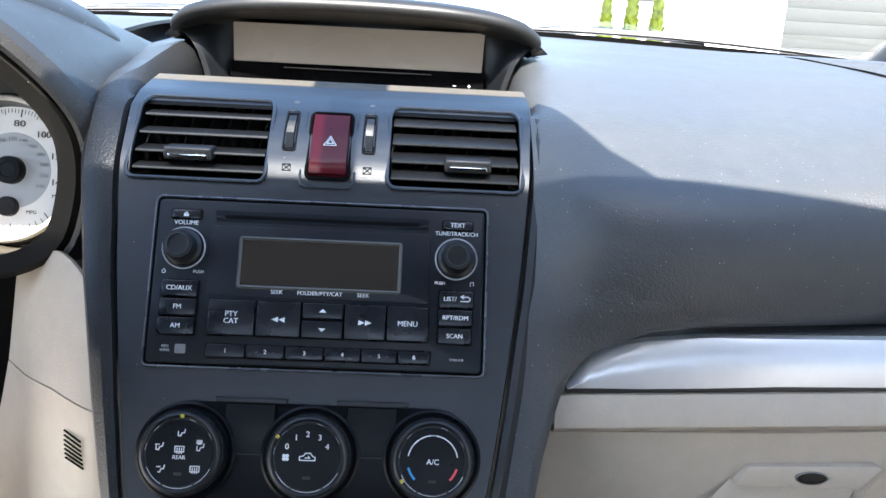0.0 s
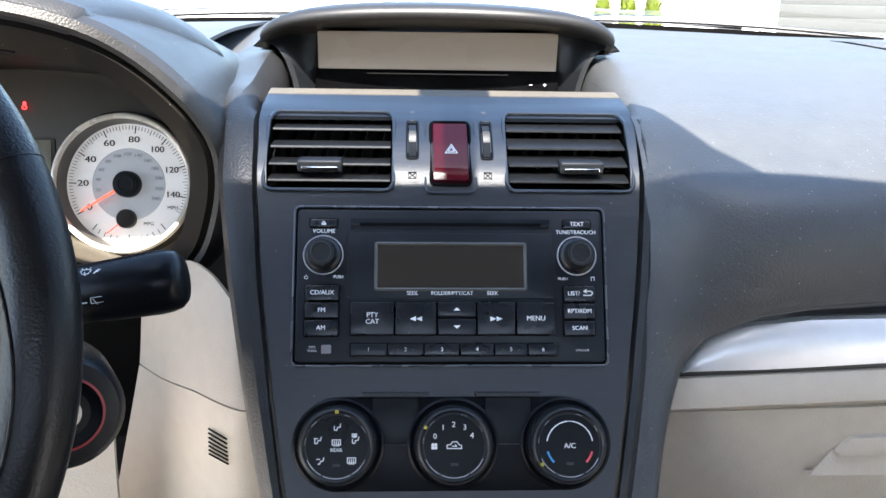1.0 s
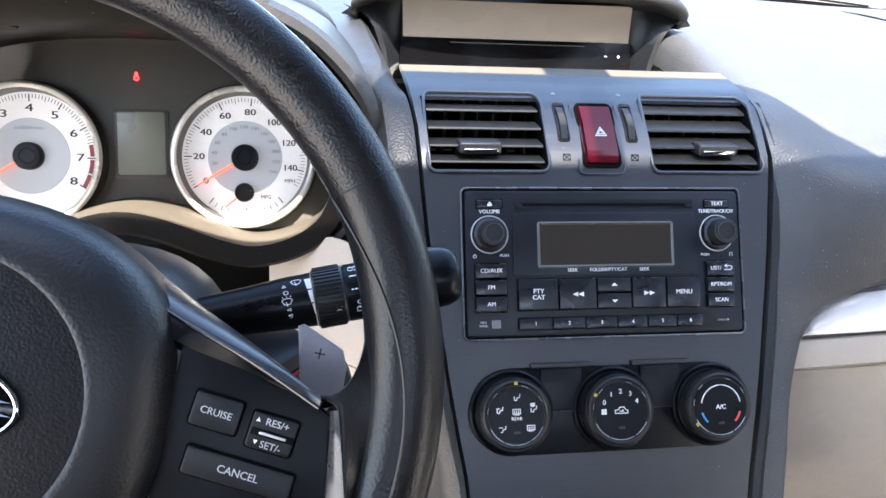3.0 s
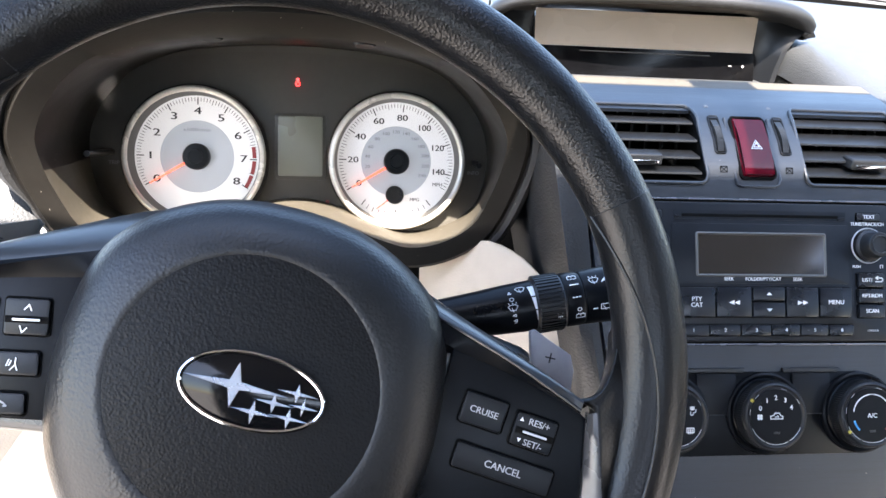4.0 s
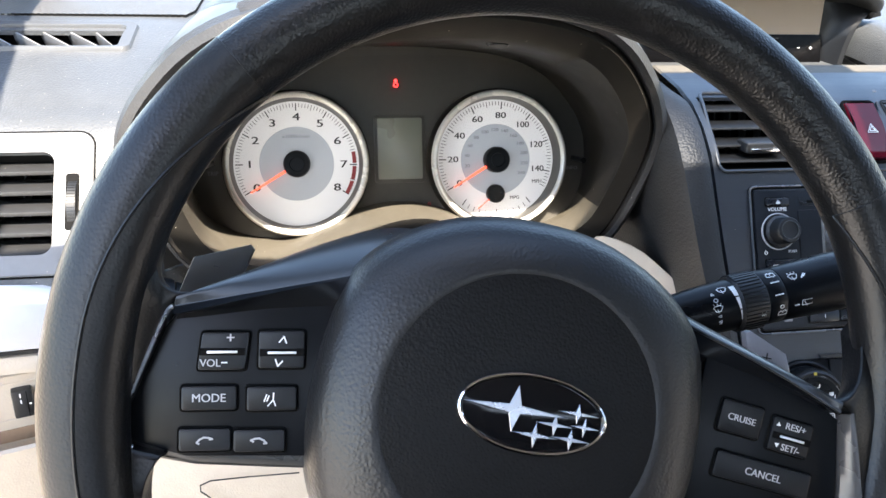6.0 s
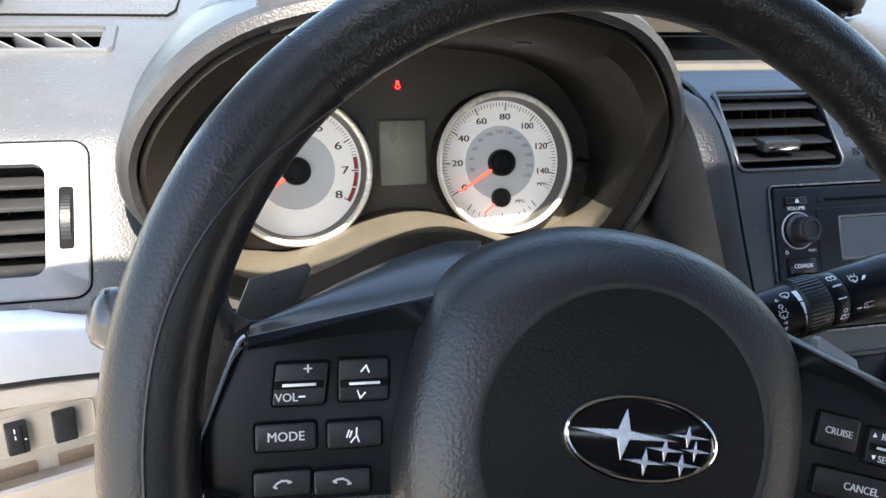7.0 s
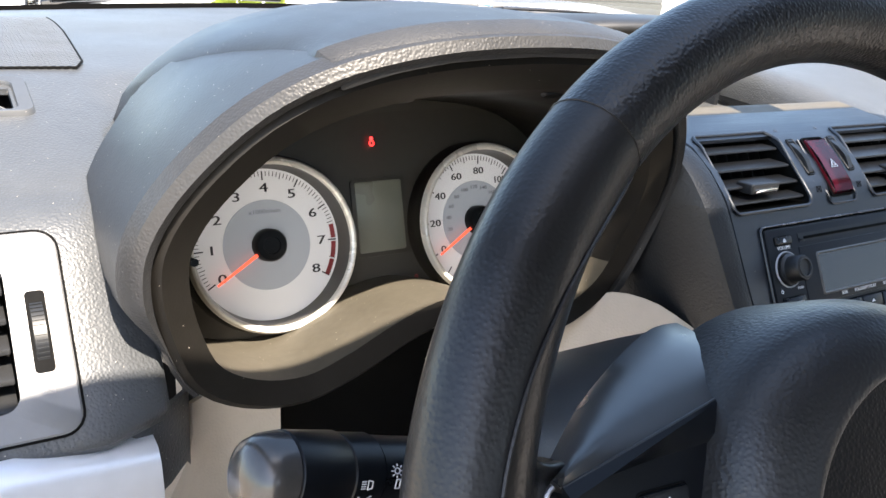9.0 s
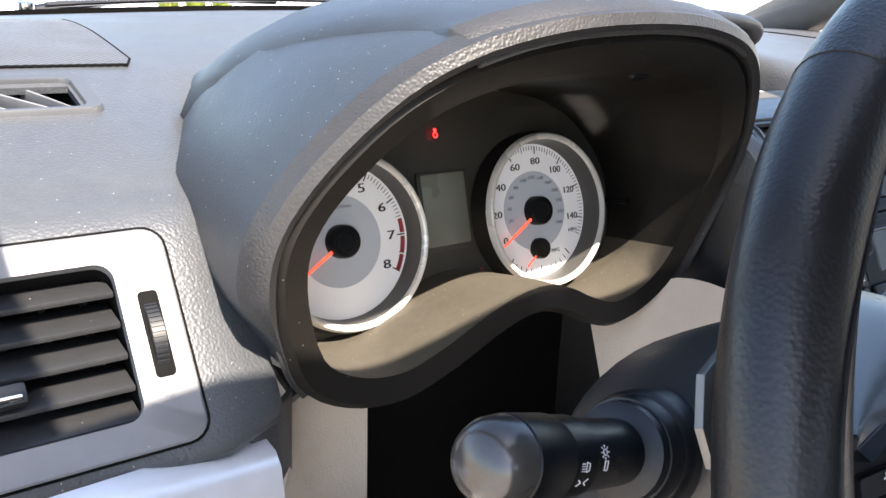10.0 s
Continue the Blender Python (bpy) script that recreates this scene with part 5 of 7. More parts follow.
def build_binnacle():
    b = thing("instrument_cluster", "instrument binnacle with two white-faced round gauges under a padded hood", "instrument cluster", Matrix.Identity(4))
    # inner shroud: ring face, then a tunnel to the gauges
    A = loop(OPEN, lambda z: open_y(z) + 0.004, grow=0.001)
    A2 = loop(OPEN, open_y, grow=-0.003)
    B = [a.lerp(c, 0.42) + Vector((0, 0.002, 0)) for a, c in zip(loop(OPEN, open_y, grow=-0.020), loop(BACK, lambda z: 0.178 + 0.27 * (z - 1.017)))]
    B0 = loop(OPEN, lambda z: open_y(z) + 0.006, grow=-0.017)
    C = loop(BACK, lambda z: 0.179 + 0.27 * (z - 1.017))
    under = loop(OPEN, lambda z: open_y(z) + 0.03, grow=0.0)
    # floor and lower left wall get LEDGE tan, the sunlit tone painted in
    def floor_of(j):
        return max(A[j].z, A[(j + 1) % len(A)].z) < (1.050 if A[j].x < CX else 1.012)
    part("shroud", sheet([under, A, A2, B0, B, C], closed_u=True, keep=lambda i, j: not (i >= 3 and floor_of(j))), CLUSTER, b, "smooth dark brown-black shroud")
    part("ledge", sheet([B0, B, C], closed_u=True, keep=lambda i, j: floor_of(j)), LEDGE, b, "dusty ledge and lower left wall below the gauges, sunlit tan put into the colour")
    # padded hood over top and sides
    Lp = [loop(OPEN, lambda z: open_y(z) + 0.010, grow=0.0015), loop(OPEN, lambda z: open_y(z) - 0.001, grow=0.002), loop(OPEN, lambda z: open_y(z) - 0.003, grow=0.006),
          loop(OPEN, lambda z: open_y(z) + 0.002, grow=0.0115), loop(OPEN, lambda z: open_y(z) + 0.014, grow=0.0145)]
    # on the door side the lip thins out below the middle, where the pad meets the ring
    for row in Lp:
        for j, a in enumerate(A):
            f = max(0.0, min(1.0, (1.055 - a.z) / 0.04)) if a.x < CX else 0.0
            row[j] = row[j].lerp(a, 0.92 * f * f * (3 - 2 * f))
    far = loop(OPEN, lambda z: 0.16, grow=0.0165)
    far2 = []
    for p in loop(OPEN, lambda z: 0.34, grow=0.012):
        side = max(0.0, min(1.0, (CX - p.x - 0.07) / 0.11))
        far2.append(Vector((CX + (p.x - CX) * (1 - 0.22 * side), 0.34, min(p.z, 1.145) - (0.0 if p.z < 1.1 else 0.012) - 0.016 * side)))
    far3 = [Vector((CX + (p.x - CX) * 0.9, 0.52, min(p.z - 0.02, 1.118))) for p in far2]
    rows = Lp + [far, [p.lerp(q, 0.45) + Vector((0, 0, 0.004)) for p, q in zip(far, far2)], far2, far3]

    def keep(i, j):
        p = A[j]
        return not (p.z < 1.0 and abs(p.x - CX) < 0.160) and not (i >= 5 and p.z < (1.005 if p.x < CX else 0.98))
    part("padded_lip", sheet(rows[:5], closed_u=True, keep=keep, thick=0.003), LIP, b, "padded leather-grain lip")
    part("hood", sheet(rows[4:], closed_u=True, keep=lambda i, j: keep(i + 4, j) and A[j].z > (1.005 if A[j].x < CX else 0.98), thick=0.003), HOOD_TOP, b, "smooth dusty dark hood")
    # raised visor over the middle of the hood
    dense = curve_points([(x, 0, z) for x, z in OPEN[:8]], 200)

    def rib(dx, grow, y):
        """A point above the opening's edge at dx from the middle, moved outwards by grow."""
        k = min(range(1, 199), key=lambda q: abs(dense[q].x - abs(dx)))
        t = dense[k + 1] - dense[k - 1]
        n = Vector((-t.z, 0, t.x)).normalized()
        if n.z < 0:
            n = -n
        return Vector((CX + math.copysign(1, dx) * (abs(dx) + n.x * grow), open_y(dense[k].z) + y + skew(dx), dense[k].z + n.z * grow))
    vis = []
    for g, dy, hw in ((0.0008, 0.006, 0.106), (0.001, -0.002, 0.106), (0.007, -0.0050, 0.1062), (0.0140, 0.0, 0.1065), (0.0185, 0.012, 0.107), (0.0200, 0.028, 0.109), (0.0210, 0.048, 0.113), (0.0218, 0.07, 0.120), (0.0222, 0.095, 0.130), (0.0222, 0.125, 0.144), (0.0215, 0.16, 0.154), (0.016, 0.20, 0.157)):
        fall = max(0.0, min(1.0, (dy - 0.012) / 0.07)) * (g - 0.0115)
        vis.append([rib(hw * (q / 24 - 1), g - fall * abs(q / 24 - 1) ** 36, dy) + Vector((0, 0, -0.10 * max(0.0, dy - 0.15) - 0.0050 * (abs(q / 24 - 1) ** 10) * (1 if dy > 0.02 else 0))) for q in range(49)])
        # the ends round down into the padded lip
        lo, hi = vis[-1][0], vis[-1][-1]
        f = max(0.0, min(1.0, (g - 0.006) / 0.012))
        vis[-1] = [lo + Vector((-0.0008, 0.0006, -0.011 * f)), lo + Vector((-0.0016, 0.0003, -0.0045 * f))] + vis[-1] + [hi + Vector((0.0016, 0.0003, -0.0045 * f)), hi + Vector((0.0008, 0.0006, -0.011 * f))]
    part("visor_lip", sheet(vis[:5]), LIP, b, "raised grained visor lip")
    part("visor", sheet(vis[4:]), HOOD_TOP, b, "smooth dusty visor")
    # gauge board
    g = plane_frame((CX, 0.1815, 1.030), 15.1)
    bmb = slab([(p.x - CX, (p.z - 1.030) / 0.9655) for p in loop(BACK, lambda z: 0, grow=0.006)], -0.006, -0.001, 0)
    part("gauge_board", bmb, BOARD, b, "dark gauge board").matrix_local = g
    # pins on the shroud roof
    for x in (-0.399, -0.297):
        part("clip", lathe([(0.006, 0), (0.005, 0.002), (0.001, 0.002)], 16), PLASTIC_FINE, b).matrix_local = pose(x, 0.062, 1.1445, 150, 0, 0) @ Matrix.Diagonal((1.4, 0.7, 1, 1))
    # dials
    for cx, kind in ((-0.0835, "tach"), (0.0850, "speed")):
        d = part("gauge", lathe([(0.0545, -0.001), (0.0545, 0.0005), (0.0002, 0.0005)], 72, (cx, 0, 0)), DIAL, b, "white gauge face")
        d.matrix_local = g
        part("bezel_ring", lathe([(0.0532, 0.0165), (0.0538, 0.0188), (0.0552, 0.0196), (0.0568, 0.0192), (0.0580, 0.0172), (0.0586, 0.0140)], 72, (cx, 0, 0), cap=False), BEZEL, d, "satin cream ring")
        part("tube", lathe([(0.0584, 0.0150), (0.0596, 0.0130), (0.0602, -0.001)], 72, (cx, 0, 0), cap=False), CLUSTER, d, "dark outer gauge tube")
        part("well", lathe([(0.0511, 0.0008), (0.0520, 0.008), (0.0534, 0.0170)], 72, (cx, 0, 0), cap=False), WELL, d, "grey gauge well")
        part("grey_disc", lathe([(0.0305, 0.0004), (0.0302, 0.0010), (0.0002, 0.0010)], 60, (cx, 0, 0)), DIAL_GREY, d, "grey inner disc")
        ticks = []

        def tick(a, r0, r1, w, dest):
            bm = block(r1 - r0, w, 0.0003, 0, ((r0 + r1) / 2, 0, 0.0008))
            bmesh.ops.rotate(bm, cent=(0, 0, 0), matrix=Matrix.Rotation(radians(a), 3, "Z"), verts=bm.verts)
            bmesh.ops.translate(bm, vec=(cx, 0, 0), verts=bm.verts)
            dest.append(bm)
        if kind == "tach":
            for k in range(81):
                a = 210 - k * 242 / 80
                big = k % 10 == 0
                tick(a, 0.0435 if big else (0.0450 if k % 5 == 0 else 0.0462), 0.0495, 0.0009 if big else 0.00045, ticks)
            for k in range(9):
                a = radians(210 - k * 30.25)
                lettering(str(k), 0.0086, INK, d, cx + 0.0382 * math.cos(a), 0.0382 * math.sin(a), 0.0015, 1.5, name="numeral")
            part("redline", joined([arc_band(0.0458, 0.0490, 210 - 6.5 * 30.25 - 2, 210 - 6.95 * 30.25, 0.0011, 8, (cx, 0)), arc_band(0.0458, 0.0490, 210 - 7.05 * 30.25, 210 - 7.5 * 30.25, 0.0011, 8, (cx, 0)), arc_band(0.0458, 0.0490, 210 - 7.55 * 30.25, 210 - 8 * 30.25, 0.0011, 8, (cx, 0))]), RED_MARK, d, "dark red line")
            lettering("x1000r/min", 0.0040, INK_GREY, d, cx, 0.0225, 0.0013, 1.2)
            na = 211
        else:
            for k in range(76):
                a = 211 - k * 3.2
                v = k * 2
                big = v % 20 == 0
                tick(a, 0.0432 if big else (0.0448 if v % 10 == 0 else 0.0462), 0.0495, 0.0009 if big else 0.00045, ticks)
            for v in range(0, 160, 20):
                a = radians(211 - 1.6 * v)
                wd = 1.35 if v < 100 else 1.12
                lettering(str(v), 0.0072, INK, d, cx + 0.0376 * math.cos(a), 0.0378 * math.sin(a), 0.0015, wd, name="numeral")
            for v in range(20, 250, 20):
                a = radians(211 - 0.994 * v)
                lettering(str(v), 0.0038, INK_GREY, d, cx + 0.0255 * math.cos(a), 0.0255 * math.sin(a), 0.0013, 1.2, name="numeral")
            lettering("MPH", 0.0045, INK, d, cx + 0.0365, -0.0195, 0.0009)
            lettering("MPG", 0.0042, INK, d, cx + 0.0165, -0.0330, 0.0009)
            na = 211
            # small economy gauge
            for k in range(13):
                a = 232 + k * 77 / 12
                big = k in (0, 6, 12)
                tick2 = block(0.006 if big else 0.004, 0.0008 if big else 0.0005, 0.0003, 0, (0.0485 - (0.003 if big else 0.002), 0, 0.0009))
                bmesh.ops.rotate(tick2, cent=(0, 0, 0), matrix=Matrix.Rotation(radians(a), 3, "Z"), verts=tick2.verts)
                bmesh.ops.translate(tick2, vec=(cx, 0, 0), verts=tick2.verts)
                ticks.append(tick2)
            part("small_hub", lathe([(0.0080, 0.0005), (0.0080, 0.006), (0.0072, 0.0072), (0.0004, 0.0074)], 32, (cx - 0.001, -0.0290, 0)), PLASTIC_FINE, d, "small black hub")
            bm = block(0.020, 0.0011, 0.0007, 0, (0.010, 0, 0.0050))
            bmesh.ops.rotate(bm, cent=(0, 0, 0), matrix=Matrix.Rotation(radians(218), 3, "Z"), verts=bm.verts)
            bmesh.ops.translate(bm, vec=(cx - 0.001, -0.0290, 0), verts=bm.verts)
            part("small_needle", bm, RED, d, "short red needle")
        part("tick_marks", joined(ticks), INK, d, smooth=False)
        part("hub", lathe([(0.0112, 0.0008), (0.0110, 0.0085), (0.0100, 0.0100), (0.0060, 0.0102), (0.0056, 0.0095), (0.0004, 0.0095)], 40, (cx, 0, 0)), PLASTIC_FINE, d, "black needle hub")
        bm = slab([(0.004, 0.0012), (0.004, -0.0012), (0.0440, -0.0007), (0.0440, 0.0007)], 0.0058, 0.0068, 0.0003)
        bmesh.ops.rotate(bm, cent=(0, 0, 0), matrix=Matrix.Rotation(radians(na), 3, "Z"), verts=bm.verts)
        bmesh.ops.translate(bm, vec=(cx, 0, 0), verts=bm.verts)
        part("needle", bm, RED, d, "orange-red needle")
    # middle display and warning lamp
    m = part("message_display", slab(rounded(0.0375, 0.0510, 0.0015, (0.0025, 0.0110), 4), -0.002, 0.0015, 0.0004), LCD_GREEN, b, "blank grey-green display")
    m.matrix_local = g
    part("display_surround", slab(rounded(0.043, 0.0565, 0.003, (0.0025, 0.0105), 4), -0.002, 0.0006, 0.0004), BOARD, b).matrix_local = g
    w = part("warning_lamp", joined([arc_band(0.0013, 0.0021, 0, 360, 0.0, 14, (0, -0.0004)), arc_band(0.0, 0.0013, 0, 360, 0.0, 12, (0, 0.0030))]), RED_LAMP, b, "lit red seat belt warning lamp")
    w.matrix_local = g @ Matrix.Translation((0.0, 0.0640, 0.0025))
    # red ring painted as the lamp's reflection, not a second lamp
    lamp_glint = part("warning_lamp", arc_band(0.0006, 0.0016, 0, 360, 0.0, 12), RED_MARK, b, "small dim red ring painting the warning lamp's reflection")
    lamp_glint.matrix_local = g @ Matrix.Translation((0.026, -0.036, 0.004))
    # reset pins at both sides
    for x, z, y1, s in ((-0.500, 1.032, 0.108, "TRIP"), (-0.196, 1.030, 0.150, "INFO")):
        part("reset_pin", tube([(x, 0.175, z + 0.002), (x, y1, z + 0.27 * (0.175 - y1))], 0.0024, 10), PLASTIC_FINE, b, "black reset pin")
        lettering(s, 0.0046, PRINT_DIM, b, x - CX, z - 0.0085 - 1.030, 0.002, m=g)
    # clear lens
    Lr = [p.lerp(q, 0.5) for p, q in zip(B, C)]
    mid = Vector((CX, 0, 1.06))
    bm = sheet([[Vector((q.x, 0.135 - 0.30 * (q.z - 1.04), q.z)) for q in [mid.lerp(p, f) for p in Lr]] for f in (0.01, 0.5, 1.0)], closed_u=True)
    lens = part("lens", bm, LENS, b, "clear curved cover", smooth=False)
    lens.visible_shadow = False


# ---- steering wheel ----
def wheel_arc(a0, a1, R, r, n, flat=1.0, dz=0.0):
    rows = []
    for k in range(n + 1):
        a = radians(a0 + (a1 - a0) * k / n)
        e = Vector((math.cos(a), math.sin(a), 0))
        rows.append([e * (R + r * math.cos(w)) + Vector((0, 0, r * flat * math.sin(w) + dz)) for w in [2 * math.pi * q / 28 for q in range(28)]])
    bm = sheet(rows, closed_u=True)
    bmesh.ops.holes_fill(bm, edges=[e for e in bm.edges if e.is_boundary])
    return bm


def build_wheel():
    w = thing("steering_wheel", "black leather steering wheel turned slightly, with grey airbag cover", "steering wheel", plane_frame((-0.349, -0.208, 1.0432), 23.3, turn=-12.5, yaw=-3.4))
    R, r = 0.1728, 0.0149
    fit = w.matrix_world.inverted() @ plane_frame((-0.3455, -0.200, 1.0375), 21.4, turn=-12.5, yaw=-0.9)
    part("rim_top", wheel_arc(39, 141, R, r, 80), RIM, w, "grained leather upper rim").matrix_local = fit
    part("rim_bottom", wheel_arc(221, 319, R, r, 60), RIM, w).matrix_local = fit
    for s in (-1, 1):
        a0, a1 = (141, 221) if s < 0 else (-41, 39)
        rows = []
        for k in range(61):
            f = math.sin(math.pi * k / 60) ** 1.2
            b = radians(a0 + (a1 - a0) * k / 60)
            e = Vector((math.cos(b), math.sin(b), 0))
            rows.append([e * (R - 0.0022 * f + r * (1.002 + 0.15 * f) * math.cos(q)) + Vector((0, 0, r * 1.002 * math.sin(q))) for q in [2 * math.pi * i / 28 for i in range(28)]])
        bm = sheet(rows, closed_u=True)
        bmesh.ops.holes_fill(bm, edges=[e2 for e2 in bm.edges if e2.is_boundary])
        grip = part("rim_grip", bm, RIM_SMOOTH, w, "smoother leather thumb grip")
        grip.matrix_local = fit
        # seams: round the rim and along the inner face
        a = radians(141 if s < 0 else 39)
        e = Vector((math.cos(a), math.sin(a), 0))
        part("seam", tube([e * (R + (r + 0.0001) * math.cos(q)) + Vector((0, 0, (r + 0.0001) * math.sin(q))) for q in [2 * math.pi * k / 32 for k in range(32)]], 0.00025, 6, closed=True), RIM_SMOOTH, grip, "dark seam")
        pts = []
        for k in range(40):
            t = k / 39
            b = radians((141 + 70 * t) if s < 0 else (39 - 70 * t))
            q = radians(165 - 75 * (1 - (1 - min(1, t * 1.8)) ** 2))
            e = Vector((math.cos(b), math.sin(b), 0))
            f = math.sin(math.pi * 70 / 80 * t) ** 1.2
            pts.append(e * (R - 0.0022 * f + r * (1.012 + 0.15 * f) * math.cos(q)) + Vector((0, 0, r * 1.012 * math.sin(q))))
        part("stitch_ridge", tube(pts, 0.0007, 6), RIM_SMOOTH, grip)
        # leather web that flows from the rim into the end of the spoke
        ang = (21, 17, 13, 8, 3, -3, -9, -15, -21, -27, -33) if s > 0 else (163, 166, 169, 173, 179, 185, 191, 197, 202, 206, 210)
        edge = [(0.1385, 0.0213), (0.1425, 0.0200), (0.1462, 0.0178), (0.1500, 0.0070), (0.1530, -0.0040), (0.1556, -0.0120), (0.1578, -0.0200), (0.1580, -0.0300), (0.1540, -0.0390), (0.1480, -0.0440), (0.1440, -0.0460)] if s > 0 else \
               [(-0.1350, 0.0150), (-0.1390, 0.0118), (-0.1418, 0.0075), (-0.1440, -0.0040), (-0.1462, -0.0150), (-0.1482, -0.0260), (-0.1502, -0.0370), (-0.1505, -0.0440), (-0.1450, -0.0475), (-0.1360, -0.0480), (-0.1326, -0.0485)]
        top_c, low_c = (Vector((0.1535, 0.0228, -0.004)), Vector((0.1500, -0.0560, -0.002))) if s > 0 else (Vector((-0.1530, 0.0105, -0.004)), Vector((-0.1400, -0.0590, -0.002)))
        a_t, e_t = curve_points([(q, 0, 0) for q in ang], 31), curve_points([(*q, 0) for q in edge], 31)
        rows = []
        for k in range(31):
            b = radians(a_t[k].x)
            e = Vector((math.cos(b), math.sin(b), 0))

            ends = max(0.0, 1 - k / 9, 1 - (30 - k) / 9) ** 1.3

            def on_rim(deg):
                g = 1.03 - 0.07 * ends
                return fit @ (e * (R - 0.0012 * (1 - ends) + r * g * math.cos(radians(deg))) + Vector((0, 0, r * (g - 0.045) * math.sin(radians(deg)))))
            p1, p3 = on_rim(146 + 36 * ends), Vector((e_t[k].x, e_t[k].y, -0.0042))
            c = p1.lerp(p3, 0.5) + Vector((0, 0, -0.0015))
            f = max(0.0, 1 - k / 7), max(0.0, 1 - (30 - k) / 7)
            c = c.lerp(top_c, f[0] ** 0.6 if f[0] else 0).lerp(low_c, f[1] ** 0.6 if f[1] else 0)
            row = [on_rim(80), on_rim(110 + 20 * ends)] + [p1 * (1 - u) ** 2 + c * 2 * u * (1 - u) + p3 * u * u for u in [q / 8 for q in range(9)]]
            rows.append(row + [p3 + Vector((-s * 0.0006, 0, -0.0016)), p3 + Vector((-s * 0.0008, 0, -0.010))])
        top, low = rows[0], rows[-1]
        back = ((0.0006, 0.002), (0.0004, 0.006), (-0.002, 0.010), (-0.006, 0.013))
        rows = [[q + Vector((0, o, -z)) for q in top] for o, z in back[::-1]] + rows + [[q + Vector((0, -o, -z)) for q in low] for o, z in back]
        part("spoke_web", sheet(rows), RIM_SMOOTH, w, "leather web between spoke and rim", sharp=180)
        if s > 0:
            inn = curve_points([(0.1440, 0.0170, -0.0066), (0.1462, 0.0060, -0.0076), (0.1495, -0.0120, -0.0084), (0.1505, -0.0220, -0.0090), (0.1485, -0.0340, -0.0095), (0.1400, -0.0430, -0.0100)], 16)
            out = curve_points([(0.1462, 0.0182, -0.0042), (0.1502, 0.0064, -0.0042), (0.1556, -0.0120, -0.0042), (0.1578, -0.0200, -0.0042), (0.1578, -0.0310, -0.0042), (0.1480, -0.0440, -0.0042)], 16)
            part("spoke_band", sheet([[p + Vector((0, 0, -0.004)) for p in inn], inn, [p.lerp(q, 0.5) + Vector((0, 0, 0.0012)) for p, q in zip(inn, out)], out], thick=0.001), SPOKE_BAND, w, "satin silver-grey spoke edge band")
    # airbag cover
    half = [(0.0, 0.0700), (0.030, 0.0665), (0.057, 0.0535), (0.074, 0.034), (0.0805, 0.004), (0.0800, -0.030), (0.070, -0.060), (0.045, -0.088), (0.0, -0.098)]
    pts = [(x, y, 0) for x, y in half] + [(-x, y, 0) for x, y in half[-2:0:-1]]
    N = 72
    out = curve_points(pts, N, closed=True)
    c0 = Vector((0, -0.006, 0))
    rows = []
    circ = []
    for p in out:
        d = (p - c0).normalized()
        circ.append(c0 + d * 0.0555)
    for f, z in ((0.0, 0.0125), (0.35, 0.0124), (0.7, 0.0119), (0.93, 0.0110), (0.99, 0.0107)):
        rows.append([c0.lerp(q, max(f, 0.001)) + Vector((0, 0, z)) for q in circ])
    for f, z in ((0.03, 0.0112), (0.10, 0.0109), (0.45, 0.0085), (0.75, 0.0035), (0.90, -0.001)):
        rows.append([q.lerp(p, f) + Vector((0, 0, z)) for q, p in zip(circ, out)])
    rows.append([p + Vector((0, 0, -0.007)) for p in out])
    rows.append([p + Vector((0, 0, -0.016)) + (p - c0).normalized() * 0.002 for p in out])
    rows.append([p + Vector((0, 0, -0.045)) + (p - c0).normalized() * 0.001 for p in out])
    part("badge_field", sheet(rows[:5], closed_u=True), AIRBAG_DARK, w, "darker coarse-grained round field")
    bm = sheet(rows[4:], closed_u=True)
    part("airbag_cover", bm, AIRBAG, w, "grained dark grey airbag cover")
    # oval badge
    bd = part("badge", lathe([(1.0, 0.0112), (1.0, 0.0134), (0.96, 0.0139), (0.001, 0.0139)], 56), GLOSS, w, "glossy black oval badge")
    ex, ey, BX, BY = 0.0288, 0.0147, 0.0040, -0.0045
    bd.matrix_local = Matrix.Translation((BX, BY, 0.0)) @ Matrix.Diagonal((ex, ey, 1, 1))
    ring = []
    for k in range(64):
        a = 2 * math.pi * k / 64
        ring.append((BX + ex * math.cos(a), BY + ey * math.sin(a), 0.0138))
    part("badge_ring", tube(ring, 0.0010, 8, closed=True), CHROME, w, "chrome oval ring")
    stars = []
    for x, y, sx, sy in ((-0.0072, 0.0010, 0.0215, 0.0092), (0.0177, 0.0033, 0.0085, 0.0040), (0.0094, -0.0024, 0.0085, 0.0042), (0.0022, -0.0077, 0.0095, 0.0048), (0.0164, -0.0070, 0.0085, 0.0040), (0.0211, -0.0015, 0.0060, 0.0038)):
        k = 0.11
        o = [(sx, 0), (k * sx, k * sy * 1.6), (0, sy), (-k * sx, k * sy * 1.6), (-sx * 0.95, 0), (-k * sx, -k * sy * 1.6), (0, -sy), (k * sx, -k * sy * 1.6)]
        stars.append(slab([(BX + x + px, BY + y + py) for px, py in o], 0.0138, 0.0145, 0.0002, 1))
    part("badge_shape", joined(stars), BADGE, w, "chrome pointed star shapes")
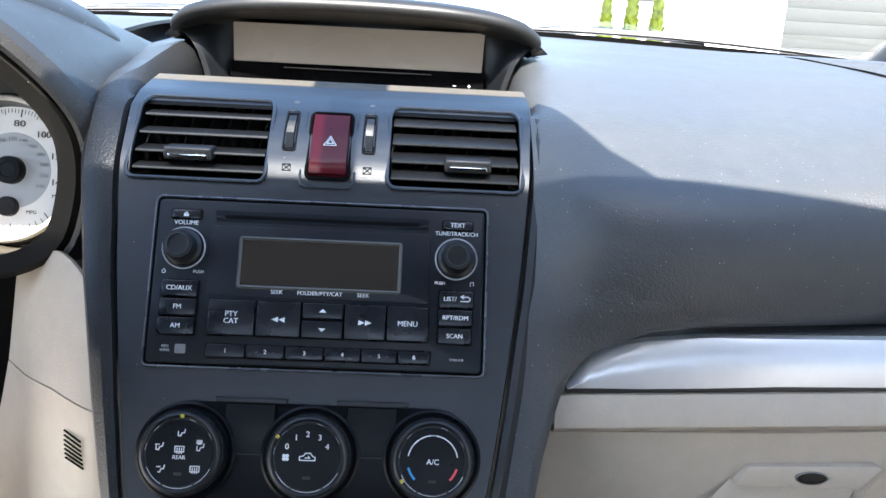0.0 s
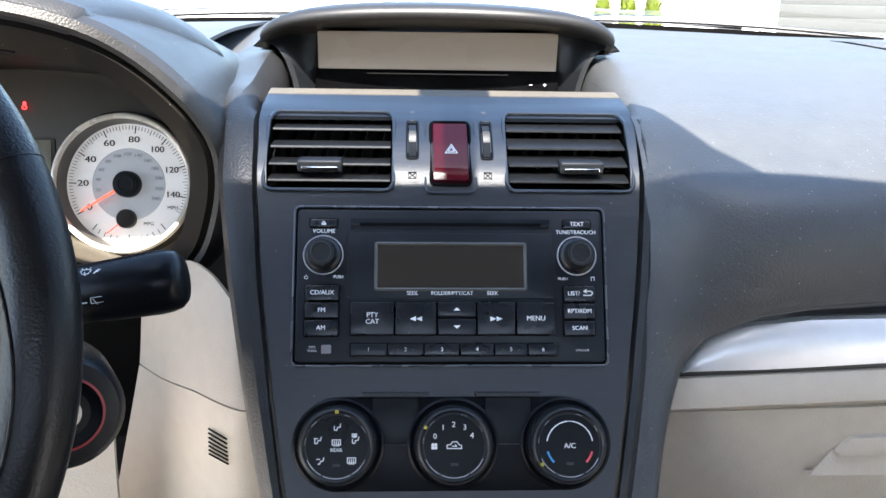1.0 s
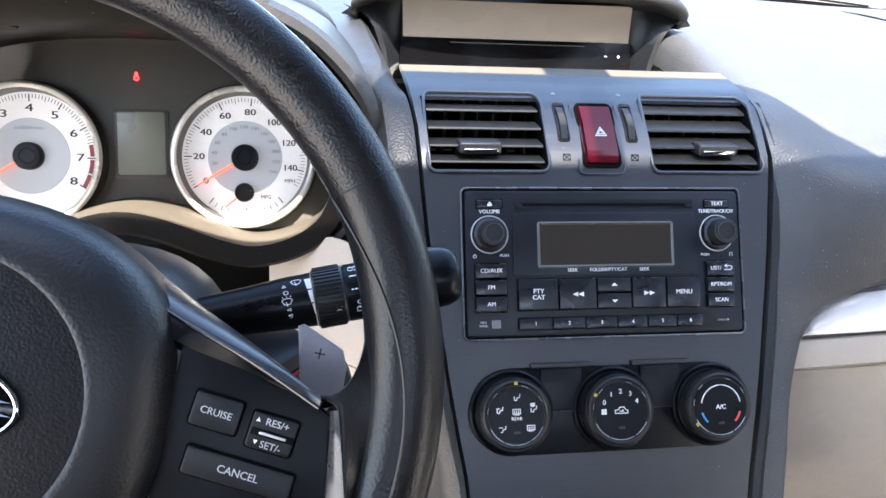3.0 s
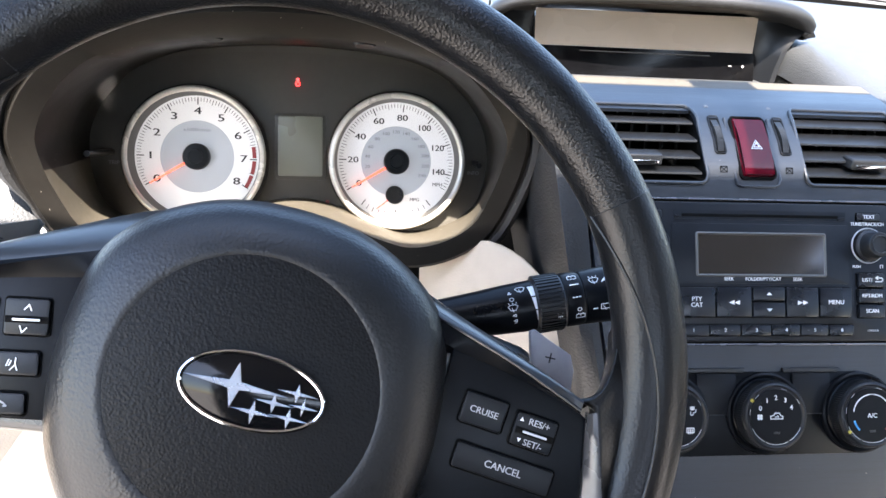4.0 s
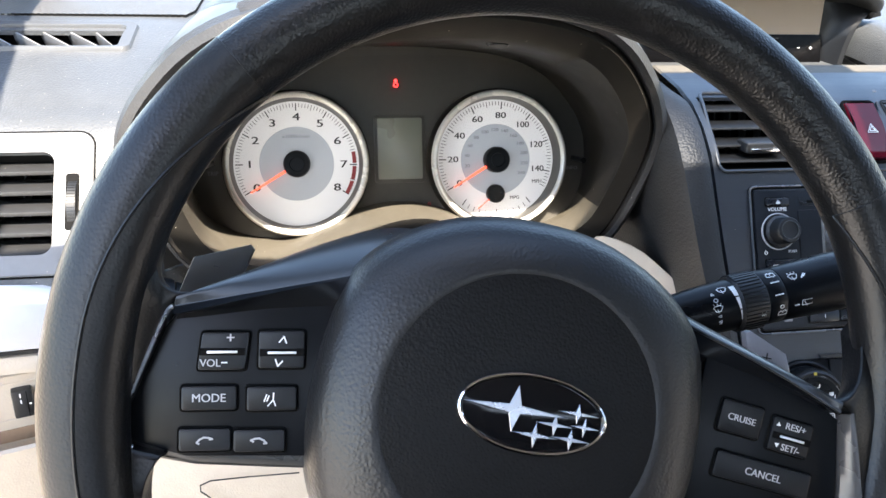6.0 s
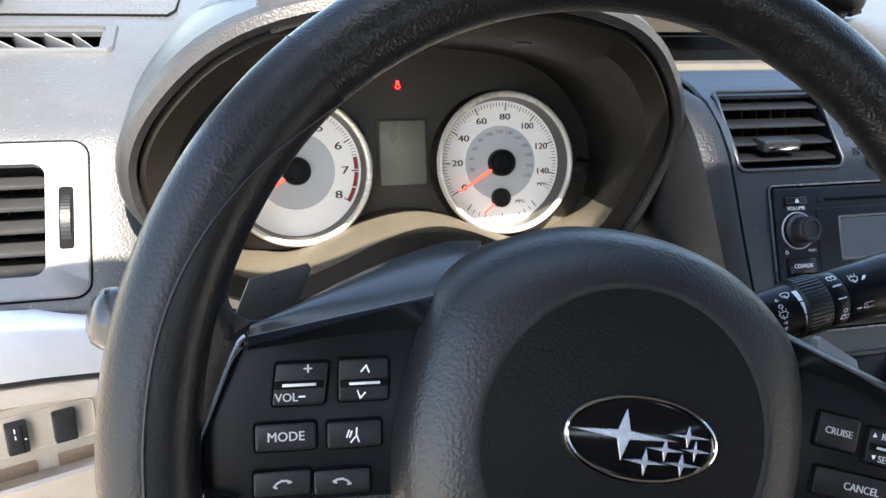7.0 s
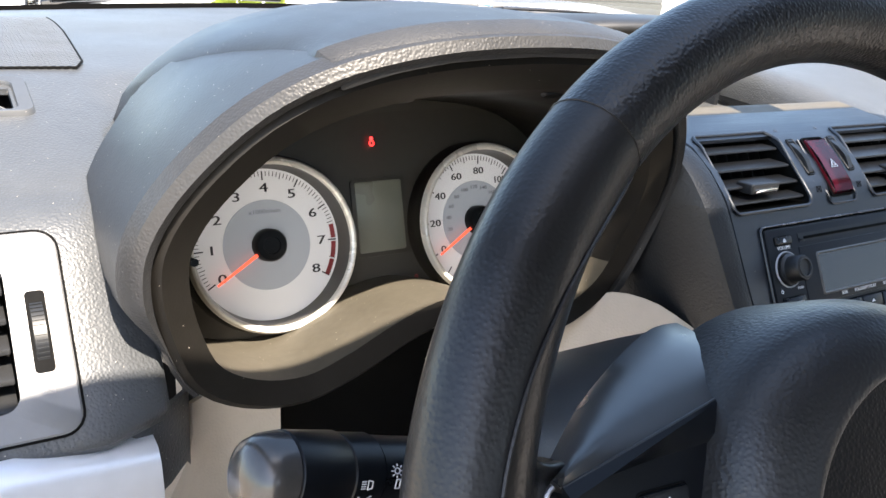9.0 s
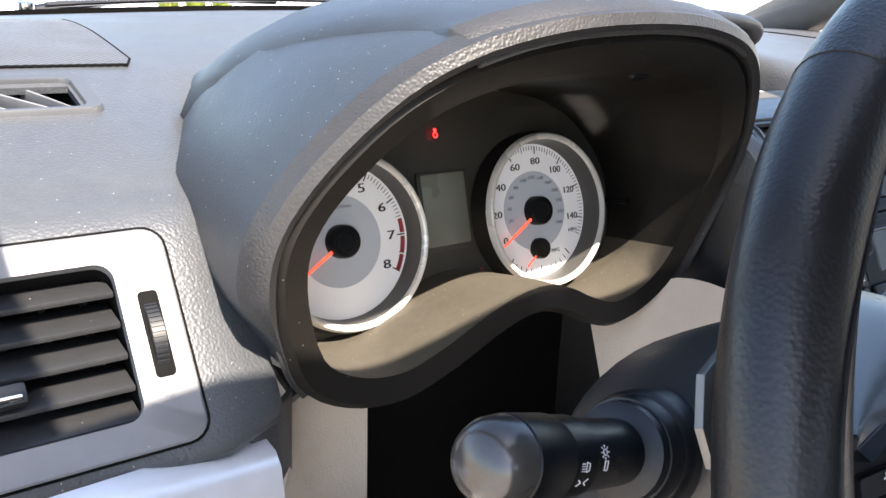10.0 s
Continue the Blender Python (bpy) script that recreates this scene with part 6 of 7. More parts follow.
    # spokes with switch plates
    SPOKE = {-1: [(-0.055, 0.036), (-0.0815, 0.0220), (-0.110, 0.0140), (-0.138, 0.0050), (-0.152, -0.006), (-0.160, -0.044), (-0.146, -0.052), (-0.120, -0.052), (-0.075, -0.046), (-0.055, -0.05)],
             1: [(0.055, 0.040), (0.078, 0.0310), (0.110, 0.0225), (0.138, 0.0140), (0.156, 0.004), (0.163, -0.030), (0.150, -0.042), (0.120, -0.046), (0.075, -0.052), (0.055, -0.05)]}
    PLATE = {-1: [(-0.0785, 0.0240), (-0.108, 0.0170), (-0.1385, 0.0075), (-0.1425, 0.000), (-0.1515, -0.040), (-0.149, -0.0455), (-0.124, -0.0485), (-0.076, -0.0400)],
             1: [(0.0800, 0.0300), (0.108, 0.0255), (0.1330, 0.0195), (0.1440, 0.0140), (0.1490, -0.020), (0.1475, -0.030), (0.125, -0.0365), (0.079, -0.046)]}
    PADDLE = {-1: [(-0.1465, 0.0125), (-0.1435, 0.0285), (-0.1215, 0.0390), (-0.1195, 0.0370), (-0.1240, 0.0160), (-0.1275, 0.0), (-0.1390, 0.0)],
              1: [(0.1290, 0.0060), (0.1275, 0.0170), (0.1202, 0.0440), (0.1225, 0.0455), (0.1430, 0.0375), (0.1464, 0.0300), (0.1472, 0.0180), (0.139, 0.004)]}
    for s in (-1, 1):
        part("spoke", slab(SPOKE[s], -0.034, -0.0125, 0.004, 3), SPOKE_SATIN, w, "dark satin spoke cover")
        sw = part("switch_plate", slab(PLATE[s], -0.014, -0.0098, 0.0015), PLASTIC_FINE, w, "black switch plate")
        o = PLATE[s]
        up = 0.0 if s < 0 else 0.0085
        front = curve_points([(s * 0.0640, 0.0385 + up * 0.7, -0.0140), (s * 0.0770, 0.0333 + up * 0.75, -0.0112), (s * 0.1080, 0.0215 + up, -0.0058), (s * 0.1385, 0.0096 + up, -0.0012)], 12)
        low = 0.0 if s < 0 else 0.0100
        back = curve_points([(s * 0.0500, 0.0610 + up * 0.7 - low, -0.0560), (s * 0.0700, 0.0560 + up * 0.75 - low * 1.5, -0.0500), (s * 0.1030, 0.0370 + up - low * 1.1, -0.0340), (s * 0.1385, 0.0118 + up, -0.0050)], 12)
        inner = curve_points([(o[0][0] * 0.84, o[0][1] + 0.004, -0.0100), (o[0][0], o[0][1], -0.0098), (o[1][0], o[1][1], -0.0094), (o[2][0], o[2][1] + 0.0005, -0.0086)], 12)
        part("plate_bevel", sheet([[p + Vector((0, -0.003, -0.002)) for p in inner], inner, [p + Vector((0, -0.0016, 0.0002)) for p in front], [p + Vector((0, -0.0008, -0.0006)) for p in front]], thick=0.0015), PLASTIC_FINE, sw)
        rows = [[p + Vector((0, -0.0004, -0.005)) for p in front], [p + Vector((0, -0.0004, 0.0002)) for p in front], front]
        for k, lift in ((0.25, 0.0022), (0.5, 0.0028), (0.75, 0.0020), (1.0, 0.0)):
            rows.append([p.lerp(q, k) + Vector((0, lift, lift)) for p, q in zip(front, back)])
        rows.append([q + Vector((0, -0.012 * (1 - i / 11), -0.006)) for i, q in enumerate(back)])
        part("wing_edge", tube([p + Vector((0, -0.0004, 0.0002)) for p in front], 0.0008, 6), SPOKE_SATIN, sw, "bright rounded wing edge")
        part("spoke_wing", sheet(rows, thick=0.002), SPOKE_SATIN, w, "satin dark wing over the spoke")
        if s < 0:
            part("edge_trim", tube(curve_points([(-0.1395, 0.0095, -0.0040), (-0.1420, 0.0050, -0.0044), (-0.1462, -0.0150, -0.0046), (-0.1500, -0.0370, -0.0048), (-0.1500, -0.0440, -0.0054), (-0.1440, -0.0475, -0.0066)], 20), 0.0010, 8), BADGE, sw, "thin silver edge")

        def key(x, y, kw, kh, turn, text="", size=0.005, skew=0.0, lift=-0.0078):
            bm = slab(rounded(kw, kh, 0.0012, (0, 0), 4, skew), -0.0105, lift, 0.0008)
            bmesh.ops.rotate(bm, cent=(0, 0, 0), matrix=Matrix.Rotation(radians(turn), 3, "Z"), verts=bm.verts)
            bmesh.ops.translate(bm, vec=(x, y, 0), verts=bm.verts)
            k = part("switch", bm, PLASTIC, sw, "black switch")
            part("gap", tube([Matrix.Translation((x, y, 0)) @ Matrix.Rotation(radians(turn), 4, "Z") @ Vector((p[0], p[1], -0.0096)) for p in rounded(kw + 0.0008, kh + 0.0008, 0.0014, (0, 0), 4, skew)], 0.0005, 5, closed=True), DARK, k)
            if text:
                lettering(text, size * 0.93, PRINT_MID, k, x, y, lift + 0.0003, turn=turn)
            return k
        T = 11 if s < 0 else -5
        if s < 0:
            a = key(-0.1178, -0.0048, 0.0185, 0.0150, T, skew=0.12)
            lettering("+", 0.0062, PRINT_MID, a, -0.1162, 0.0007, -0.0074, turn=T)
            lettering("VOL", 0.0042, PRINT_MID, a, -0.1219, -0.0104, -0.0074, turn=T)
            part("dash", block(0.0024, 0.0005, 0.0003, 0, (-0.1166, -0.0091, -0.0074), turn=T), PRINT, a)
            part("slot", block(0.0176, 0.0029, 0.0006, 0.0002, (-0.1182, -0.0051, -0.0077), turn=T), DARK, a)
            part("bar", block(0.0118, 0.0010, 0.0012, 0.0003, (-0.1182, -0.0051, -0.0072), turn=T), SILVER, a, "silver rocker bar")
            a = key(-0.0958, 0.0000, 0.0180, 0.0150, T, skew=0.02)
            part("slot", block(0.0176, 0.0029, 0.0006, 0.0002, (-0.0953, -0.0011, -0.0077), turn=T), DARK, a)
            part("bar", block(0.0112, 0.0010, 0.0012, 0.0003, (-0.0953, -0.0011, -0.0072), turn=T), SILVER, a, "silver rocker bar")
            for d, ax, ay in ((1, -0.0958, 0.0040), (-1, -0.0959, -0.0055)):
                part("arrow", strokes([[(ax - 0.0014, ay - d * 0.0012), (ax, ay + d * 0.0012), (ax + 0.0014, ay - d * 0.0010)]], 0.0005, -0.0074), PRINT, a)
            key(-0.1197, -0.0240, 0.0213, 0.0096, T, "MODE", 0.0050)
            a = key(-0.0957, -0.0198, 0.0195, 0.0096, T)
            x, y = -0.0955, -0.0199
            part("symbol", strokes([[(x - 0.001, y - 0.0028), (x + 0.0005, y - 0.0003), (x + 0.0002, y + 0.0024)], [(x + 0.0018, y - 0.0022), (x + 0.0008, y - 0.0005)], [(x - 0.0018, y - 0.001), (x - 0.0014, y + 0.001)], [(x - 0.0028, y - 0.0012), (x - 0.0024, y + 0.0012)]], 0.0005, -0.0074), PRINT, a)
            for x, y in ((-0.1180, -0.0403), (-0.0972, -0.0370)):
                a = key(x, y, 0.0200, 0.0088, T)
                tilt = 0.42 if x < -0.11 else 0.0
                arc = [(q, 0.0011 - 150 * q * q) for q in (-0.0030, -0.0018, 0.0, 0.0018, 0.0030)]
                turned = [(x + q * math.cos(tilt) - v * math.sin(tilt), y + q * math.sin(tilt) + v * math.cos(tilt)) for q, v in arc]
                part("symbol", strokes([turned, [turned[0], (turned[0][0] + 0.0008, turned[0][1] - 0.0003)], [turned[-1], (turned[-1][0] - 0.0008, turned[-1][1] - 0.0003)]], 0.0007, -0.0074), PRINT_MID, a)
        else:
            key(0.0993, 0.0065, 0.0192, 0.0136, T, "CRUISE", 0.0043)
            a = key(0.1226, 0.0027, 0.0185, 0.0144, T)
            lettering("RES/+", 0.0040, PRINT_MID, a, 0.1240, 0.0068, -0.0074, turn=T)
            lettering("SET/-", 0.0040, PRINT_MID, a, 0.1230, -0.0023, -0.0074, turn=T)
            part("slot", block(0.0176, 0.0029, 0.0006, 0.0002, (0.123, 0.0021, -0.0077), turn=T), DARK, a)
            part("bar", block(0.0110, 0.0010, 0.0012, 0.0003, (0.1230, 0.0021, -0.0072), turn=T), SILVER, a, "silver rocker bar")
            for d, ax, ay in ((1, 0.1162, 0.0076), (-1, 0.1168, -0.0014)):
                part("arrow", slab([(ax - 0.0009, ay - d * 0.0008), (ax + 0.0009, ay - d * 0.0008), (ax, ay + d * 0.0009)], -0.0079, -0.0074, 0), PRINT, a)
            key(0.1130, -0.0152, 0.0440, 0.0110, T, "CANCEL", 0.0047)
        # gear paddle behind
        bm = slab(PADDLE[s], -0.0625, -0.0590 if s < 0 else -0.0575, 0.0014)
        if s < 0:
            for v in bm.verts:
                v.co.z += 0.0045 - 0.41 * (v.co.x + 0.1207)
        p = part("gear_paddle", bm, PADDLE_GREY if s < 0 else PADDLE_SILVER, w, "dark grey gear paddle" if s < 0 else "silver gear paddle")
        x0, y0 = (-0.1343, 0.0263) if s < 0 else (0.1329, 0.0338)
        part("mark", strokes([[(x0 - 0.0022, y0), (x0 + 0.0022, y0)]] + ([[(x0, y0 - 0.0022), (x0, y0 + 0.0022)]] if s > 0 else []), 0.0007, -0.0572 if s > 0 else -0.0488), INK, p)
    return w


# ---- steering column, stalks, lock ----
def build_column():
    c = thing("steering_column", "black plastic steering column shroud", "steering column", Matrix.Identity(4))
    axis = Vector((0.0, 0.918, -0.395))
    o = Vector((-0.347, -0.200, 1.036))
    rows = []
    for t, rx, rz, dz in ((0.034, 0.052, 0.044, -0.004), (0.040, 0.068, 0.054, -0.005), (0.060, 0.080, 0.064, -0.006), (0.090, 0.090, 0.072, -0.006), (0.15, 0.092, 0.077, -0.008), (0.186, 0.084, 0.072, -0.009), (0.192, 0.080, 0.068, -0.009)):
        p = o + axis * t
        rows.append([p + Vector((rx * math.copysign(abs(math.cos(q)) ** 0.7, math.cos(q)), 0, dz + rz * math.copysign(abs(math.sin(q)) ** 0.7, math.sin(q)))) for q in [2 * math.pi * i / 40 for i in range(40)]])
    bm = sheet(rows, closed_u=True)
    bmesh.ops.holes_fill(bm, edges=[e for e in bm.edges if e.is_boundary])
    part("shroud", bm, GREY_PLASTIC, c)
    # ignition lock
    ig = thing("ignition_lock", "round ignition lock with a red ringed metal key cylinder", "ignition lock", pose(-0.214, -0.098, 0.962, 78, 0, 28))
    part("boss", lathe([(0.034, -0.06), (0.032, -0.006), (0.028, 0.0), (0.022, 0.001)], 40), PLASTIC, ig)
    part("ring", lathe([(0.0195, 0.001), (0.0205, 0.0025), (0.0190, 0.0028)], 40, cap=False), RED_MARK, ig, "thin red ring")
    part("bezel", lathe([(0.019, 0.000), (0.0185, 0.002), (0.013, 0.001), (0.0125, -0.002)], 40), PLASTIC_FINE, ig)
    part("cylinder", lathe([(0.0090, -0.004), (0.0086, 0.0015), (0.0055, 0.002), (0.0050, 0.0005), (0.0004, 0.0005)], 32), METAL, ig, "metal key cylinder")
    part("key_slot", block(0.0020, 0.0065, 0.0010, 0.0002, (0, 0, 0.0008)), DARK, ig)


def build_wiper_stalk():
    root, tip = Vector((-0.275, -0.128, 1.026)), Vector((-0.140, -0.121, 1.0465))
    d = (tip - root)
    zax = d.normalized()
    yax = Vector((0, -0.92, 0.39))
    yax = (yax - zax * yax.dot(zax)).normalized()
    xax = yax.cross(zax)
    m = Matrix.Translation(root) @ Matrix((xax, yax, zax)).transposed().to_4x4()
    m = m @ Matrix.Diagonal((0.88, 0.88, 1, 1))
    s = thing("wiper_stalk", "black wiper stalk with white symbols and a ribbed collar", "stalk", m)
    part("arm", lathe([(0.0125, -0.03), (0.0115, 0.0), (0.0135, 0.035), (0.0148, 0.050), (0.0153, 0.0645)], 36), PLASTIC_FINE, s)
    ribs = [lathe([(0.0155, 0.0648), (0.0168, 0.0660), (0.0168, 0.0790), (0.0160, 0.0802)], 44)]
    for k in range(44):
        a = 2 * math.pi * k / 44
        b = block(0.0012, 0.0012, 0.013, 0, (0.0169 * math.cos(a), 0.0169 * math.sin(a), 0.0725), turn=math.degrees(a))
        ribs.append(b)
    collar = part("collar", ribs[0], RUBBER, s, "ribbed rotating collar")
    tagged(part("ribs", joined(ribs[1:]), RUBBER, collar, smooth=False), kind="stuff")
    part("sleeve", lathe([(0.0160, 0.0806), (0.0164, 0.0814), (0.0164, 0.0895), (0.0160, 0.0902)], 36), PLASTIC_FINE, s)
    part("end", lathe([(0.0160, 0.0908), (0.0164, 0.0916), (0.0170, 0.106), (0.0177, 0.119), (0.0179, 0.126), (0.0174, 0.1315), (0.0160, 0.1358), (0.0130, 0.1384), (0.0070, 0.1397), (0.0004, 0.1400)], 36), PLASTIC_FINE, s, "rounded end grip")

    def mark(lines, ang, z0, rad, w=0.0006, size=1.0):
        """Print wrapped on the barrel: x along the stalk, y round it."""
        bms = []
        for l in lines:
            for (x0, y0), (x1, y1) in zip(l, l[1:]):
                P = []
                for x, y in ((x0, y0), (x1, y1)):
                    a = radians(ang) + y * size / rad
                    P.append(Vector((rad * math.cos(a), rad * math.sin(a), z0 + x * size)))
                bms.append(tube(P, w / 2, 5))
        return part("symbol", joined(bms), PRINT, s)
    # angles: 0 faces up, 90 faces the driver
    fan = [[(-0.0026, -0.0010), (-0.0014, -0.0019), (0.0014, -0.0019), (0.0026, -0.0010), (0.0013, 0.0014), (-0.0013, 0.0014), (-0.0026, -0.0010)], [(0.0, 0.0024), (-0.0006, -0.0002)]]
    box = [[(-0.0026, -0.0017), (0.0026, -0.0017), (0.0028, 0.0014), (-0.0028, 0.0014), (-0.0026, -0.0017)]]
    ring = [[(0.0011 * math.cos(q), 0.0011 * math.sin(q)) for q in [0.7 * k for k in range(10)]]]
    drops = [[(x, -0.0024), (x * 1.15, -0.0033)] for x in (-0.0018, 0.0, 0.0018)]
    jet = [[(0, 0.0), (0, -0.0022)], [(-0.0010, -0.0026), (-0.0022, -0.0018)], [(0.0010, -0.0026), (0.0022, -0.0018)]]
    mark(fan, 44, 0.0575, 0.0152, 0.00042)
    mark([[(-0.0009, 0.0006), (0.0009, 0.0006), (0.0, -0.0009), (-0.0009, 0.0006)]], 50, 0.0515, 0.0149, 0.00042)
    mark(ring, 66, 0.0520, 0.0149, 0.00042)
    mark(fan + drops, 86, 0.0520, 0.0149, 0.00042)
    mark([[(-0.0009, 0.0), (0.0009, -0.0007), (0.0009, 0.0007), (-0.0009, 0.0)]], 103, 0.0522, 0.0149, 0.00042)
    mark([[(-0.0009, 0.0), (0.0009, -0.0007), (0.0009, 0.0007), (-0.0009, 0.0)], [(-0.0005, 0.0016), (0.0009, 0.0012)]], 116, 0.0524, 0.0149, 0.00042)
    # tapering interval wedge in three lengths
    for a0, a1, w0, w1 in ((40, 66, 0.0030, 0.0022), (69, 95, 0.0020, 0.0011), (98, 121, 0.0009, 0.0003)):
        rad = 0.01555
        rows = []
        for k in range(7):
            a = radians(a0 + (a1 - a0) * k / 6)
            wd = w0 + (w1 - w0) * k / 6
            rows.append([Vector((rad * math.cos(a), rad * math.sin(a), z)) for z in (0.0645 - wd, 0.0645)])
        part("wedge", sheet(rows), PRINT, s, "white interval wedge")
    mark([[(-0.0012, 0), (0.0012, 0)]], 123, 0.0705, 0.0170, 0.0007)
    mark(ring + jet, 121, 0.0760, 0.0170, 0.0004)
    mark(box + jet + [[(-0.0013, 0.0014), (-0.0013, 0.0022)], [(0.0013, 0.0014), (0.0013, 0.0022)]], 38, 0.0857, 0.0166, 0.00040, 0.85)
    mark([[(-0.0024, 0), (0.0024, 0)]], 57, 0.0857, 0.0166, 0.0009)
    mark([[(x - 0.0006, 0), (x + 0.0006, 0)] for x in (-0.0017, 0.0, 0.0017)], 84, 0.0857, 0.0166, 0.0008)
    mark(ring, 110, 0.0865, 0.0166, 0.00042)
    mark(box + jet, 126, 0.0870, 0.0166, 0.00040, 0.85)
    mark(fan + drops, 54, 0.0965, 0.0167, 0.00042)
    mark([[(-0.0014, 0.0012), (0.0002, -0.0002)], [(-0.0006, 0.0002), (0.0010, -0.0014)], [(0.0, 0.0006), (0.0018, -0.0010)]], 56, 0.1018, 0.0167, 0.0008)
    mark([[(-0.0012, 0), (0.0012, 0)]], 114, 0.0950, 0.0167, 0.0008)
    mark(box + [[(0.0, 0.0024), (-0.0016, -0.0010)]], 112, 0.1008, 0.0167, 0.00042)


def build_light_stalk():
    root, tip = Vector((-0.450, -0.0885, 1.020)), Vector((-0.545, -0.1085, 1.0567))
    zax = (tip - root).normalized()
    yax = Vector((0, -0.92, 0.39))
    yax = (yax - zax * yax.dot(zax)).normalized()
    xax = yax.cross(zax)
    m = Matrix.Translation(root) @ Matrix((xax, yax, zax)).transposed().to_4x4()
    m = m @ Matrix.Diagonal((0.80, 0.80, 1, 1))
    s = thing("light_stalk", "black headlight stalk with a rounded satin tip and white symbols", "stalk", m)
    part("arm", lathe([(0.013, -0.03), (0.014, 0.0), (0.0155, 0.020), (0.0158, 0.040), (0.0162, 0.052)], 36), PLASTIC_FINE, s)
    part("collar", lathe([(0.0160, 0.0524), (0.0172, 0.0532), (0.0172, 0.066), (0.0164, 0.0668)], 40), PLASTIC_FINE, s)
    part("barrel", lathe([(0.0174, 0.0672), (0.0180, 0.068), (0.0180, 0.0885), (0.0174, 0.0890)], 40), PLASTIC_FINE, s)
    part("end", lathe([(0.0174, 0.0892), (0.0178, 0.0898), (0.0168, 0.0955), (0.0146, 0.0996), (0.009, 0.1024), (0.0004, 0.103)], 40), STALK_TIP, s, "rounded satin end")
    part("boss", lathe([(0.031, -0.04), (0.030, -0.004), (0.0285, 0.0), (0.027, 0.001), (0.0265, 0.006), (0.025, 0.009), (0.024, 0.009), (0.023, 0.013), (0.016, 0.015)], 40), PLASTIC, s, "stepped round boss")

    def mark(lines, ang, z0, rad, w=0.0006):
        bms = []
        for l in lines:
            for (x0, y0), (x1, y1) in zip(l, l[1:]):
                P = []
                for x, y in ((x0, y0), (x1, y1)):
                    a = radians(ang) + y / rad
                    P.append(Vector((rad * math.cos(a), rad * math.sin(a), z0 - x)))
                bms.append(tube(P, w / 2, 5))
        return part("symbol", joined(bms), PRINT_MID, s)
    lamp = [[(0.0013 * math.cos(k), 0.0013 * math.sin(k)) for k in [0.785 * q for q in range(9)]]] + [[(0.002 * math.cos(k), 0.002 * math.sin(k)), (0.003 * math.cos(k), 0.003 * math.sin(k))] for k in [0.785 * q for q in range(8)]]
    beam = [[(0, -0.002), (0, 0.002), (0.002, 0.0014), (0.002, -0.0014), (0, -0.002)]] + [[(-0.001, y), (-0.003, y)] for y in (-0.0015, -0.0005, 0.0005, 0.0015)]
    mark(lamp, 84, 0.0720, 0.0172)
    mark(beam, 80, 0.0610, 0.0172)
    mark([[(-0.003, -0.0015), (-0.001, 0), (-0.003, 0.0015)], [(0.003, -0.0015), (0.001, 0), (0.003, 0.0015)]], 58, 0.0610, 0.0172)
    mark(lamp, 98, 0.0470, 0.0162)
    mark([[(-0.001, -0.002), (0.001, -0.002), (0.001, 0.002), (-0.001, 0.002), (-0.001, -0.002)]], 78, 0.0460, 0.0162)


